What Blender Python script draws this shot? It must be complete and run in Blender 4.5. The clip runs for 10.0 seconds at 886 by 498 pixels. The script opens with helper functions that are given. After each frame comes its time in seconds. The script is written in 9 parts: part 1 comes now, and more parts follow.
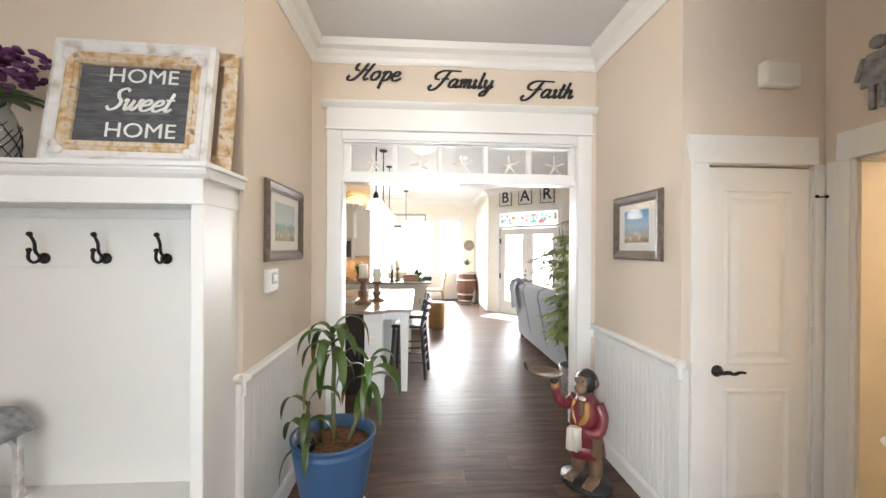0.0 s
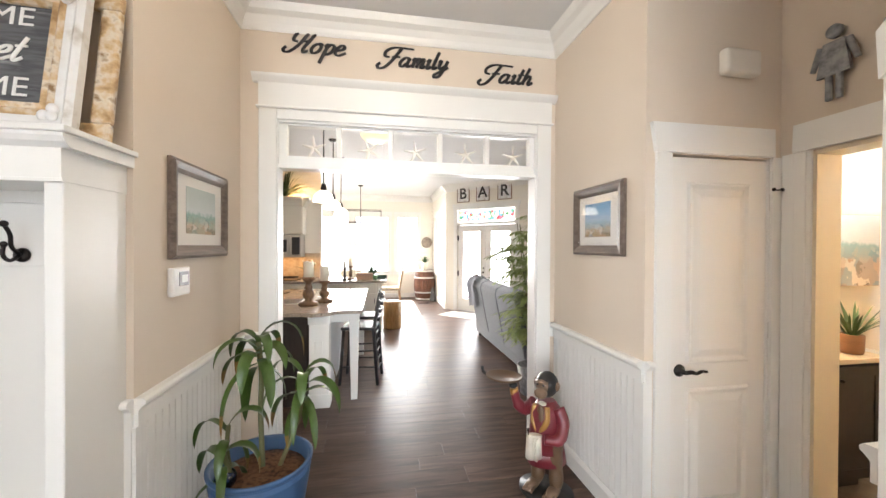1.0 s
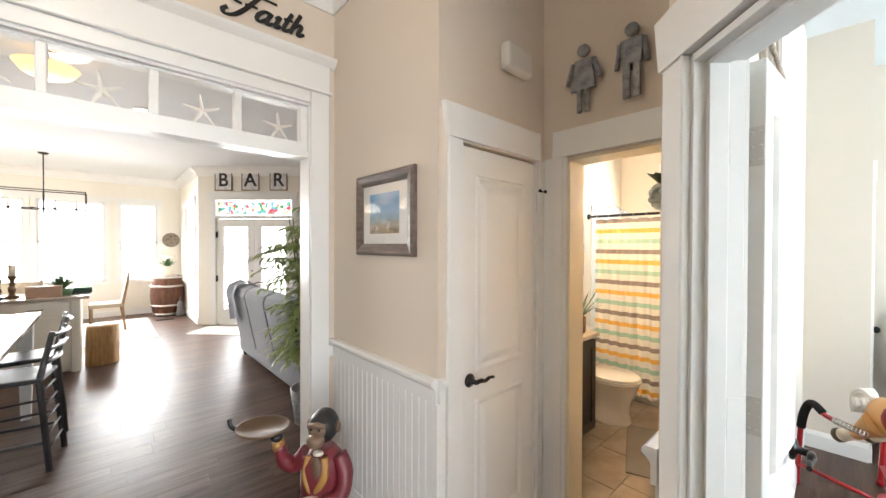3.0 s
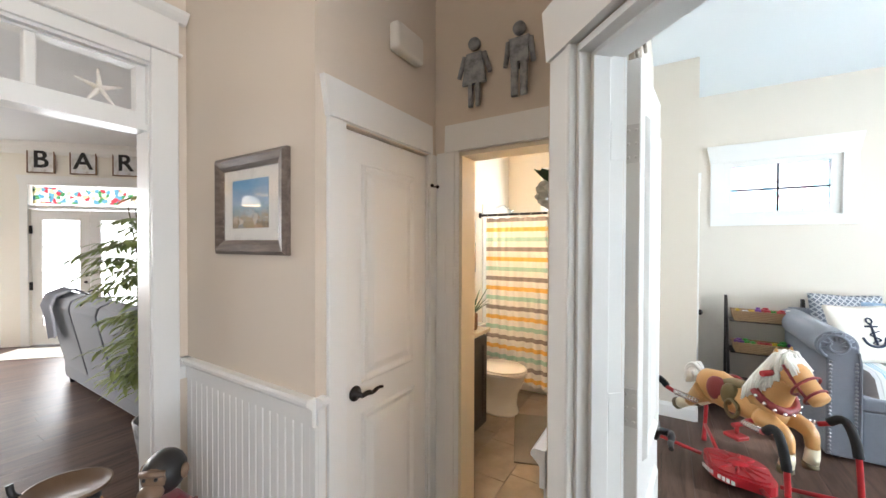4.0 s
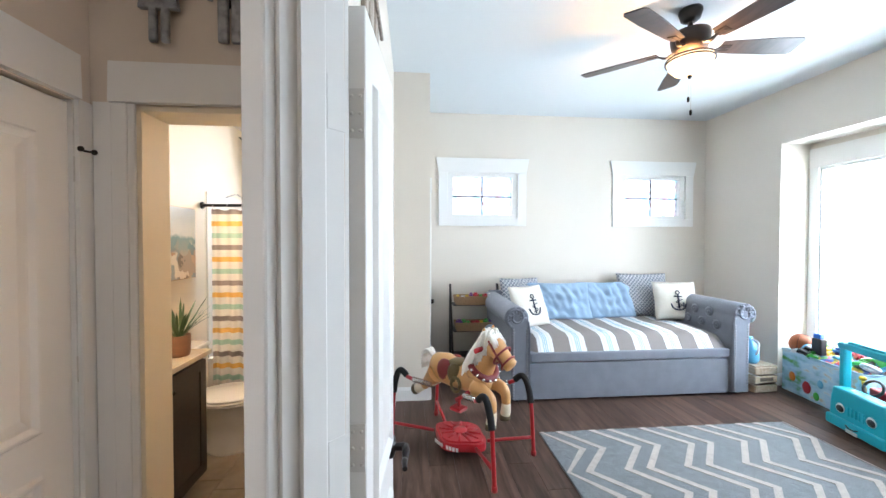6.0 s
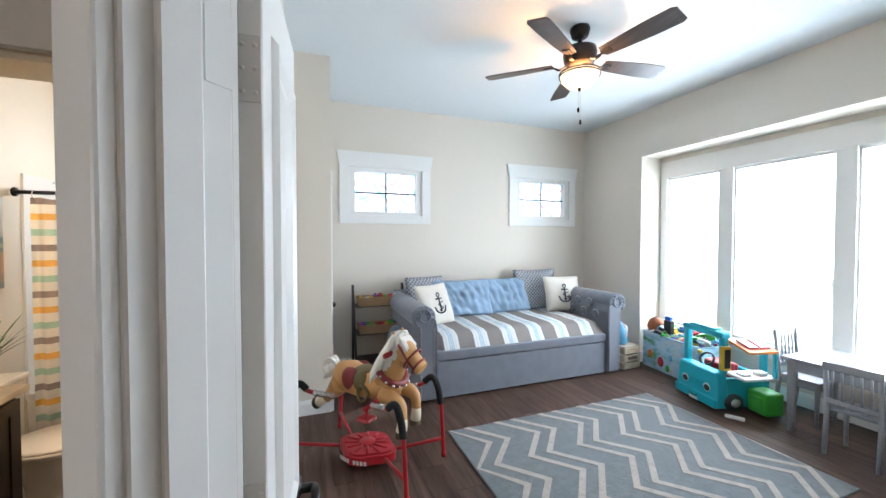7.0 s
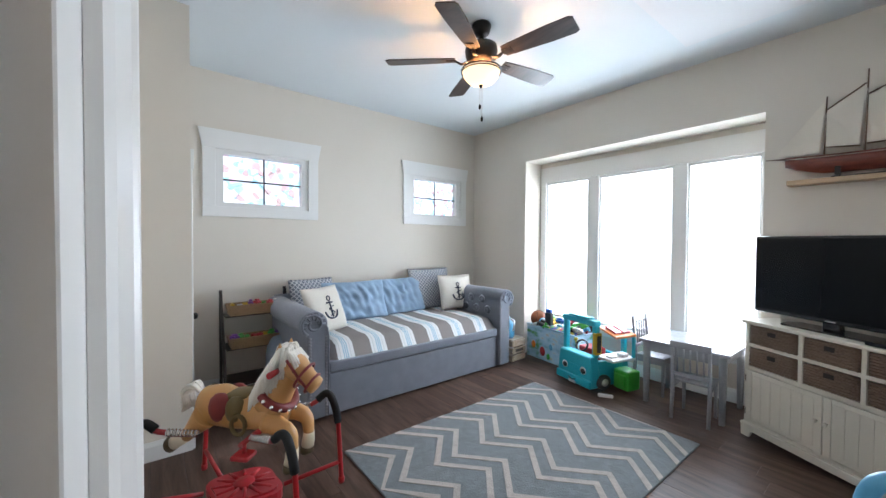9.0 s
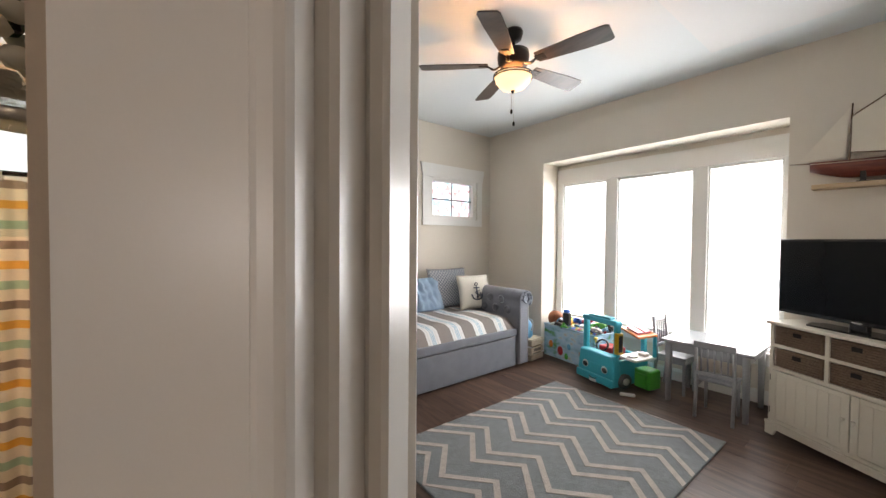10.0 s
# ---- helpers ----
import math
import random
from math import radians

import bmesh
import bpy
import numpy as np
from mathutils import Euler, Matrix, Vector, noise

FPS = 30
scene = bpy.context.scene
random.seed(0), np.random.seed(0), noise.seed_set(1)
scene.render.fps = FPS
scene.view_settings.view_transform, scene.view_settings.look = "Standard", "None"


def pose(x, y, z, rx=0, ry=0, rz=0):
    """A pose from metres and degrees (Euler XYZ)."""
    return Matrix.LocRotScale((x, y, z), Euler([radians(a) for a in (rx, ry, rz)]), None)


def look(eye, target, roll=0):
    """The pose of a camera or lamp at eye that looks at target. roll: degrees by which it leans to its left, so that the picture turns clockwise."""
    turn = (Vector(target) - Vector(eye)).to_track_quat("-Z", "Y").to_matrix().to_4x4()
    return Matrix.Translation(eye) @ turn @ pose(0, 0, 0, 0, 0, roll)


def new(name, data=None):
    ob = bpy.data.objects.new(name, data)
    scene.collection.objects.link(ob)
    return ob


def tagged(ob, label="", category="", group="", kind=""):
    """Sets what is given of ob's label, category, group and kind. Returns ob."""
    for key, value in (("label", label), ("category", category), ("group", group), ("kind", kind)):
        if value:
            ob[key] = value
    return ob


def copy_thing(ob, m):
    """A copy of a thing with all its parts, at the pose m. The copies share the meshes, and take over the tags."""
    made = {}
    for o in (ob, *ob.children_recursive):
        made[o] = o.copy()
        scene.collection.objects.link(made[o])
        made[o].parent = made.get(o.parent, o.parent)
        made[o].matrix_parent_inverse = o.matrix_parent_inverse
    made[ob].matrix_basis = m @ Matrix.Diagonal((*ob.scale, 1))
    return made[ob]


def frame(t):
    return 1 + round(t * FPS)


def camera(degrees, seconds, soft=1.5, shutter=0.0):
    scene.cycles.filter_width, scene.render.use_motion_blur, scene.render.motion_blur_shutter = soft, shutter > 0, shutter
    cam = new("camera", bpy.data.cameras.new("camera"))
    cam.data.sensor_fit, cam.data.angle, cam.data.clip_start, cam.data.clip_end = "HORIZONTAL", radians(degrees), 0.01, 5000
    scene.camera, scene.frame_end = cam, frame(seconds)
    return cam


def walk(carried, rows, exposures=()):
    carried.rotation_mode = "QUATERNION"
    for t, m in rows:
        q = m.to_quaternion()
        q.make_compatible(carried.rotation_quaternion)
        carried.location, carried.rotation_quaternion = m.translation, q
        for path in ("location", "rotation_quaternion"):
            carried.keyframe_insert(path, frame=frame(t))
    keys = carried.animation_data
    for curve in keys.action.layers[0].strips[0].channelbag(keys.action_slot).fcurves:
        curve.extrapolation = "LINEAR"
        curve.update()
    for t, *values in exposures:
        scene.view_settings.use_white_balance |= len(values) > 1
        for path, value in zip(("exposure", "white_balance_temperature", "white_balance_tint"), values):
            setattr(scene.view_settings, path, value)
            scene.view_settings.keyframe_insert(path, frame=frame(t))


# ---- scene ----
cam = camera(100.5, 10.0)
PATH = [
    (0, (0.030, 0.003, 1.572), (0.152, 2.000, 1.567), 0.34),
    (0.5, (0.051, 0.126, 1.562), (0.242, 2.117, 1.550), 0.30),
    (1, (0.104, 0.242, 1.554), (0.446, 2.213, 1.538), 0.27),
    (1.5, (0.189, 0.384, 1.560), (0.755, 2.302, 1.541), 0.32),
    (2, (0.259, 0.494, 1.562), (1.081, 2.317, 1.536), 0.19),
    (2.5, (0.318, 0.627, 1.560), (1.429, 2.289, 1.539), 0.19),
    (4, (0.521, 0.793, 1.547), (2.224, 1.841, 1.522), 0.18),
    (4.5, (0.625, 0.765, 1.547), (2.455, 1.572, 1.523), 0.16),
    (5, (0.684, 0.735, 1.548), (2.613, 1.263, 1.519), 0.14),
    (5.5, (0.754, 0.742, 1.551), (2.746, 0.918, 1.517), 0.21),
    (6, (0.828, 0.766, 1.548), (2.820, 0.595, 1.510), 0.06),
    (7.5, (1.050, 0.804, 1.551), (2.841, -0.086, 1.500), 0.11),
    (8, (1.140, 0.774, 1.538), (2.846, -0.269, 1.487), 0.19),
    (8.5, (1.187, 0.763, 1.524), (2.818, -0.394, 1.480), 0.24),
    (9, (1.221, 0.807, 1.520), (2.790, -0.432, 1.478), 0.34),
    (9.5, (1.270, 0.911, 1.521), (2.822, -0.349, 1.479), 0.54),
    (10, (1.329, 1.044, 1.540), (2.898, -0.195, 1.493), 0.49),
]
EXPOSURES = [
    (0.0, 0.91, 6200, 10), (1.5, 0.96, 6330, 11), (2.5, 0.84, 6300, 10), (4.0, 0.56, 6100, 11), (5.0, 0.47, 5850, 12), (6.0, 0.36, 5850, 12),
    (7.5, -0.22, 5980, 12), (9.0, -0.40, 6000, 14), (10.0, -0.56, 7200, 19),
]
walk(cam, [(t, look(eye, target, roll)) for t, eye, target, roll in PATH], EXPOSURES)

# ---- world, sun, large lights ----
world = bpy.data.worlds.new("sky")
scene.world = world
world.use_nodes = True
wt = world.node_tree
sky = wt.nodes.new("ShaderNodeTexSky")
sky.sky_type, sky.sun_disc, sky.sun_elevation, sky.sun_rotation = "NISHITA", False, radians(58), radians(100)
wt.links.new(sky.outputs["Color"], wt.nodes["Background"].inputs["Color"])
wt.nodes["Background"].inputs["Strength"].default_value = 0.15


def lamp(name, kind, m, power, colour=(1, 1, 1), size=(1, 1), radius=0.05, spread=180):
    data = bpy.data.lights.new(name, kind)
    data.energy, data.color = power, colour
    if kind == "AREA":
        data.shape, data.size, data.size_y = "RECTANGLE", *size
        data.spread = radians(spread)
    elif kind == "SUN":
        data.angle = radians(2)
    else:
        data.shadow_soft_size = radius
    ob = new(name, data)
    ob.matrix_world = m
    return ob


SUN_WAY = Vector((math.cos(radians(58)) * math.sin(radians(100)), math.cos(radians(58)) * math.cos(radians(100)), math.sin(radians(58))))
lamp("sun", "SUN", look(SUN_WAY * 20, (0, 0, 0)), 2.0, (1, 0.95, 0.88))
DAY, WARM = (0.85, 0.945, 1.0), (1.0, 0.83, 0.63)
# daylight in the openings of the real windows, the entry one excepted
lamp("bay_daylight", "AREA", look((3.22, -3.70, 1.42), (3.22, 0, 1.42)), 215, DAY, (2.40, 1.90))
lamp("bath_daylight", "AREA", look((5.02, 1.75, 2.2), (2.5, 1.75, 1.6)), 17, DAY, (0.7, 0.45))
lamp("dining_daylight", "AREA", look((-0.6, 11.36, 1.6), (-0.6, 3, -3.2)), 290, (1.0, 0.97, 0.93), (4.2, 2.0), spread=130)
lamp("patio_door_daylight", "AREA", look((2.62, 8.42, 1.2), (1.4, 7.2, 0.4)), 50, (1.0, 0.97, 0.93), (1.5, 1.9), spread=140)
# stand-in daylight from an unseen entry, added to brighten the hall walls
lamp("entry_fill_light", "AREA", look((-1.3, -2.66, 1.5), (1.5, 2.2, 1.3)), 19, (0.93, 0.97, 1.0), (1.7, 2.05), spread=75)
# lamps of the house; the unseen hall and entry ones are added warm fill
lamp("unseen_hall_lamp", "POINT", pose(0.2, 1.75, 2.9), 8, (1.0, 0.83, 0.64), radius=0.14)
lamp("unseen_entry_lamp", "POINT", pose(0.15, -0.9, 2.9), 19, (1.0, 0.86, 0.70), radius=0.14)
lamp("fan_bulb", "POINT", pose(3.29, -1.19, 2.795), 40, (1, 0.54, 0.24), radius=0.03)
lamp("bath_vanity_lamp", "POINT", pose(2.95, 2.35, 2.1), 40, (1.0, 0.72, 0.44), radius=0.08)
lamp("cabinet_glow", "AREA", look((-2.4, 7.85, 2.48), (-2.4, 7.95, 3.0)), 14, (1, 0.55, 0.2), (2.4, 0.12))
lamp("counter_glow", "AREA", look((-2.0, 7.8, 1.32), (-2.0, 7.85, 0.9)), 4.5, (1, 0.55, 0.2), (1.8, 0.1))
lamp("bowl_bulb", "POINT", pose(0.06, 4.85, 2.76), 3, WARM, radius=0.10)


# ---- small builders ----
def empty_mesh():
    return bmesh.new()


def box(bm, x0, x1, y0, y1, z0, z1, mi=0):
    v = [bm.verts.new(p) for p in ((x0, y0, z0), (x1, y0, z0), (x1, y1, z0), (x0, y1, z0), (x0, y0, z1), (x1, y0, z1), (x1, y1, z1), (x0, y1, z1))]
    for q in ((3, 2, 1, 0), (4, 5, 6, 7), (0, 1, 5, 4), (1, 2, 6, 5), (2, 3, 7, 6), (3, 0, 4, 7)):
        bm.faces.new([v[i] for i in q]).material_index = mi
    return bm


def bx(x0, x1, y0, y1, z0, z1, bevel=0.0, seg=2):
    """One box, its edges rounded."""
    bm = box(bmesh.new(), min(x0, x1), max(x0, x1), min(y0, y1), max(y0, y1), min(z0, z1), max(z0, z1))
    if bevel:
        soften(bm, bevel, seg)
    return bm


def soften(bm, width, seg=2):
    bmesh.ops.bevel(bm, geom=bm.edges[:], offset=width, segments=seg, profile=0.5, affect="EDGES", clamp_overlap=True)
    return bm


def prism(poly, a, b, axis="z"):
    """A flat outline drawn out from a to b along an axis; outline in the two other axes, in order."""
    bm = bmesh.new()
    put = {"x": lambda p, h: (h, p[0], p[1]), "y": lambda p, h: (p[0], h, p[1]), "z": lambda p, h: (p[0], p[1], h)}[axis]
    lo, hi = [bm.verts.new(put(p, a)) for p in poly], [bm.verts.new(put(p, b)) for p in poly]
    n = len(poly)
    bm.faces.new(lo[::-1]), bm.faces.new(hi)
    for i in range(n):
        bm.faces.new((lo[i], lo[(i + 1) % n], hi[(i + 1) % n], hi[i]))
    bmesh.ops.recalc_face_normals(bm, faces=bm.faces[:])
    return bm


def lathe(profile, seg=24, at=(0, 0, 0), bm=None, mi=0, squash=1.0):
    """Turned about z: profile of (radius, height)."""
    bm = bm or bmesh.new()
    rings = []
    for r, z in profile:
        rings.append([bm.verts.new((at[0] + r * math.cos(2 * math.pi * k / seg), at[1] + squash * r * math.sin(2 * math.pi * k / seg), at[2] + z)) for k in range(seg)])
    for a, b in zip(rings, rings[1:]):
        for k in range(seg):
            f = bm.faces.new((a[k], a[(k + 1) % seg], b[(k + 1) % seg], b[k]))
            f.material_index, f.smooth = mi, True
    for ring, flip in ((rings[0], True), (rings[-1], False)):
        f = bm.faces.new(ring[::-1] if flip else ring)
        f.material_index = mi
    return bm


def tube(points, radii, seg=10, bm=None, mi=0, flat=1.0):
    """A tube along points; radii one for all or one for each."""
    bm = bm or bmesh.new()
    pts = [Vector(p) for p in points]
    if not isinstance(radii, (list, tuple)):
        radii = [radii] * len(pts)
    rings, side = [], None
    for i, p in enumerate(pts):
        way = (pts[min(i + 1, len(pts) - 1)] - pts[max(i - 1, 0)]).normalized()
        if side is None:
            side = way.orthogonal().normalized() if abs(way.z) > 0.95 else way.cross(Vector((0, 0, 1))).normalized()
        side = (side - way * side.dot(way)).normalized()
        up = way.cross(side)
        rings.append([bm.verts.new(p + radii[i] * (math.cos(2 * math.pi * k / seg) * side + flat * math.sin(2 * math.pi * k / seg) * up)) for k in range(seg)])
    for a, b in zip(rings, rings[1:]):
        for k in range(seg):
            f = bm.faces.new((a[k], b[k], b[(k + 1) % seg], a[(k + 1) % seg]))
            f.material_index, f.smooth = mi, True
    for ring in (rings[0], rings[-1][::-1]):
        f = bm.faces.new(ring)
        f.material_index = mi
    return bm


def smooth_path(points, n=6):
    """A rounded way through the points."""
    pts = [Vector(p) for p in points]
    pts = [2 * pts[0] - pts[1]] + pts + [2 * pts[-1] - pts[-2]]
    out = []
    for i in range(1, len(pts) - 2):
        a, b, c, d = pts[i - 1:i + 3]
        for k in range(n):
            t = k / n
            out.append(0.5 * ((2 * b) + (c - a) * t + (2 * a - 5 * b + 4 * c - d) * t * t + (3 * b - a - 3 * c + d) * t ** 3))
    return out + [pts[-2]]


def ball(centre, size, seg=16, bm=None, mi=0, power=1.0, turn=None):
    """A ball with three half-sizes; power under 1 makes it boxy."""
    bm = bm or bmesh.new()
    rows = max(seg // 2, 4)
    sgn = lambda v: math.copysign(abs(v) ** power, v)
    grid = []
    for j in range(rows + 1):
        th = math.pi * j / rows
        row = []
        for k in range(seg if 0 < j < rows else 1):
            ph = 2 * math.pi * k / seg
            p = Vector((sgn(math.sin(th)) * sgn(math.cos(ph)) * size[0], sgn(math.sin(th)) * sgn(math.sin(ph)) * size[1], sgn(math.cos(th)) * size[2]))
            if turn:
                p = turn @ p
            row.append(bm.verts.new(p + Vector(centre)))
        grid.append(row)
    for j in range(rows):
        a, b = grid[j], grid[j + 1]
        for k in range(seg):
            q = [a[k % len(a)], b[k % len(b)], b[(k + 1) % len(b)], a[(k + 1) % len(a)]]
            q = [v for n, v in enumerate(q) if v not in q[:n]]
            f = bm.faces.new(q)
            f.material_index, f.smooth = mi, True
    return bm


def pillow_mesh(w, h, t, n=14, wrinkle=0.0, seed=0):
    """A stuffed square cushion standing in the xz plane, thickness along y."""
    bm = bmesh.new()
    sheets = []
    for s in (-1, 1):
        g = []
        for i in range(n + 1):
            row = []
            for j in range(n + 1):
                u, v = 2 * i / n - 1, 2 * j / n - 1
                bulge = ((1 - u * u) * (1 - v * v)) ** 0.42
                pinch = 1 - 0.05 * (1 - abs(u)) - 0.0
                pinchv = 1 - 0.05 * (1 - abs(v))
                off = wrinkle * (noise.noise(Vector((u * 2.3 + seed, v * 2.3, s))) + 0.6 * noise.noise(Vector((u * 7 + v * 2 + seed, v * 1.6, s))))
                row.append(bm.verts.new((u * w / 2 * pinchv, s * (t / 2 * bulge) + off * bulge, v * h / 2 * pinch)))
            g.append(row)
        sheets.append(g)
    for s, g in enumerate(sheets):
        for i in range(n):
            for j in range(n):
                q = [g[i][j], g[i + 1][j], g[i + 1][j + 1], g[i][j + 1]]
                bm.faces.new(q if s == 0 else q[::-1]).smooth = True
    bmesh.ops.remove_doubles(bm, verts=bm.verts[:], dist=1e-4)
    return bm


def moved(bm, m):
    bmesh.ops.transform(bm, matrix=m, verts=bm.verts[:])
    return bm


def joined(*bms):
    """Several meshes in one bmesh."""
    me = bpy.data.meshes.new("join")
    out = bmesh.new()
    for b in bms:
        b.to_mesh(me)
        out.from_mesh(me)
        b.free()
    bpy.data.meshes.remove(me)
    return out


def part(name, bm, material, parent=None, label="", smooth=False):
    """One mesh object from a bmesh, under its thing."""
    me = bpy.data.meshes.new(name)
    bm.to_mesh(me)
    bm.free()
    for m in material if isinstance(material, (list, tuple)) else (material,):
        me.materials.append(m)
    if smooth:
        me.polygons.foreach_set("use_smooth", [True] * len(me.polygons))
    ob = new(name, me)
    if parent is not None:
        ob.parent = parent
    if label:
        ob["label"] = label
    return ob


def thing(name, at, label, category, group="", turn=0.0, kind=""):
    """An Empty at a thing's base."""
    ob = new(name)
    ob.empty_display_size = 0.1
    ob.matrix_basis = pose(at[0], at[1], at[2], 0, 0, turn)
    return tagged(ob, label, category, group, kind)


def letters(text, size, depth, shear=0.0, bold=0.0, squeeze=1.0):
    """Built-in font, centred, standing in xz and facing -y, as a bmesh."""
    cu = bpy.data.curves.new("letters", "FONT")
    cu.body, cu.size, cu.extrude, cu.shear, cu.offset = text, size, depth / 2, shear, bold
    cu.align_x, cu.align_y, cu.resolution_u = "CENTER", "CENTER", 3
    ob = bpy.data.objects.new("letters", cu)
    me = bpy.data.meshes.new_from_object(ob)
    bm = bmesh.new()
    bm.from_mesh(me)
    bpy.data.objects.remove(ob)
    bpy.data.meshes.remove(me)
    bpy.data.curves.remove(cu)
    return moved(bm, Matrix.Diagonal((squeeze, 1, 1, 1)) @ pose(0, 0, 0, 90))


def wall_mesh(axis, plane, thick, u0, u1, z0, z1, holes=()):
    """An upright wall with holes cut through it; axis is the direction along which it runs."""
    us = sorted({u0, u1, *[h[0] for h in holes], *[h[1] for h in holes]})
    zs = sorted({z0, z1, *[h[2] for h in holes], *[h[3] for h in holes]})
    full = lambda i, j: 0 <= i < len(us) - 1 and 0 <= j < len(zs) - 1 and not any(h[0] <= us[i] and us[i + 1] <= h[1] and h[2] <= zs[j] and zs[j + 1] <= h[3] for h in holes)
    bm, seen = bmesh.new(), {}

    def vert(u, d, z):
        key = (u, d, z)
        if key not in seen:
            seen[key] = bm.verts.new((u, plane + d, z) if axis == "x" else (plane + d, u, z))
        return seen[key]

    for i in range(len(us) - 1):
        for j in range(len(zs) - 1):
            if not full(i, j):
                continue
            a, b, c, d = us[i], us[i + 1], zs[j], zs[j + 1]
            bm.faces.new([vert(a, 0, c), vert(b, 0, c), vert(b, 0, d), vert(a, 0, d)])
            bm.faces.new([vert(a, thick, d), vert(b, thick, d), vert(b, thick, c), vert(a, thick, c)])
            for di, dj, p, q in ((-1, 0, (a, c), (a, d)), (1, 0, (b, d), (b, c)), (0, -1, (b, c), (a, c)), (0, 1, (a, d), (b, d))):
                if not full(i + di, j + dj):
                    bm.faces.new([vert(p[0], 0, p[1]), vert(q[0], 0, q[1]), vert(q[0], thick, q[1]), vert(p[0], thick, p[1])])
    bmesh.ops.recalc_face_normals(bm, faces=bm.faces[:])
    return bm


# ---- materials ----
def material(name, colour, rough=0.6, metal=0.0, vary=0.06, scale=3.0, grain=60.0, bump=0.1, coat=0.0, stretch=(1, 1, 1), island=False, pieces=0.0, sheen=0.0):
    """Base colour with broad and fine variation and a fine relief."""
    m = bpy.data.materials.new(name)
    m.use_nodes = True
    t = m.node_tree
    t.nodes.clear()
    N, L = t.nodes.new, t.links.new
    out, sh, co, mp = N("ShaderNodeOutputMaterial"), N("ShaderNodeBsdfPrincipled"), N("ShaderNodeTexCoord"), N("ShaderNodeMapping")
    mp.inputs["Scale"].default_value = stretch
    L(co.outputs["Object"], mp.inputs["Vector"])
    broad, fine = N("ShaderNodeTexNoise"), N("ShaderNodeTexNoise")
    broad.inputs["Scale"].default_value, broad.inputs["Detail"].default_value = scale, 4
    fine.inputs["Scale"].default_value, fine.inputs["Detail"].default_value = grain, 3
    L(mp.outputs["Vector"], broad.inputs["Vector"]), L(mp.outputs["Vector"], fine.inputs["Vector"])
    add = N("ShaderNodeMath")
    add.operation = "MULTIPLY_ADD"
    add.inputs[1].default_value = 0.5
    L(fine.outputs["Fac"], add.inputs[0]), L(broad.outputs["Fac"], add.inputs[2])
    rng = N("ShaderNodeMapRange")
    rng.inputs["From Min"].default_value, rng.inputs["From Max"].default_value = 0.35, 1.15
    rng.inputs["To Min"].default_value, rng.inputs["To Max"].default_value = 1 - vary, 1 + vary
    L(add.outputs[0], rng.inputs["Value"])
    mul = N("ShaderNodeVectorMath")
    mul.operation = "SCALE"
    mul.inputs[0].default_value = colour
    L(rng.outputs["Result"], mul.inputs["Scale"])
    last = mul.outputs["Vector"]
    if pieces:
        info = N("ShaderNodeNewGeometry") if island else N("ShaderNodeObjectInfo")
        r2, m2 = N("ShaderNodeMapRange"), N("ShaderNodeVectorMath")
        r2.inputs["To Min"].default_value, r2.inputs["To Max"].default_value = 1 - pieces, 1 + pieces
        L(info.outputs["Random Per Island" if island else "Random"], r2.inputs["Value"])
        m2.operation = "SCALE"
        L(last, m2.inputs[0]), L(r2.outputs["Result"], m2.inputs["Scale"])
        last = m2.outputs["Vector"]
    L(last, sh.inputs["Base Color"])
    rr = N("ShaderNodeMapRange")
    rr.inputs["To Min"].default_value, rr.inputs["To Max"].default_value = max(rough - 0.07, 0.02), min(rough + 0.07, 1)
    L(fine.outputs["Fac"], rr.inputs["Value"]), L(rr.outputs["Result"], sh.inputs["Roughness"])
    sh.inputs["Metallic"].default_value, sh.inputs["Coat Weight"].default_value = metal, coat
    sh.inputs["Sheen Weight"].default_value = sheen
    if bump:
        bp = N("ShaderNodeBump")
        bp.inputs["Strength"].default_value, bp.inputs["Distance"].default_value = bump, 0.002
        L(fine.outputs["Fac"], bp.inputs["Height"]), L(bp.outputs["Normal"], sh.inputs["Normal"])
    L(sh.outputs["BSDF"], out.inputs["Surface"])
    return m


def glowing(name, colour, strength):
    m = bpy.data.materials.new(name)
    m.use_nodes = True
    sh = m.node_tree.nodes["Principled BSDF"]
    sh.inputs["Base Color"].default_value = (*colour, 1)
    sh.inputs["Emission Color"].default_value, sh.inputs["Emission Strength"].default_value = (*colour, 1), strength
    return m


def glass(name, colour=(1, 1, 1), rough=0.0, alpha=0.12):
    """Thin clear pane: mostly see-through with a gloss."""
    m = bpy.data.materials.new(name)
    m.use_nodes = True
    t = m.node_tree
    t.nodes.clear()
    out, mix, tr, gl, fr, pw, ad = [t.nodes.new(k) for k in ("ShaderNodeOutputMaterial", "ShaderNodeMixShader", "ShaderNodeBsdfTransparent", "ShaderNodeBsdfGlossy", "ShaderNodeLayerWeight", "ShaderNodeMath", "ShaderNodeMath")]
    fr.inputs["Blend"].default_value = 0.5
    pw.operation, ad.operation = "POWER", "MULTIPLY_ADD"
    pw.inputs[1].default_value, ad.inputs[1].default_value, ad.inputs[2].default_value = 5.0, 0.95, 0.035
    tr.inputs["Color"].default_value = (*colour, 1)
    gl.inputs["Roughness"].default_value = max(rough, 0.02)
    t.links.new(fr.outputs["Facing"], pw.inputs[0]), t.links.new(pw.outputs[0], ad.inputs[0])
    t.links.new(ad.outputs[0], mix.inputs[0]), t.links.new(tr.outputs[0], mix.inputs[1]), t.links.new(gl.outputs[0], mix.inputs[2])
    t.links.new(mix.outputs[0], out.inputs["Surface"])
    return m


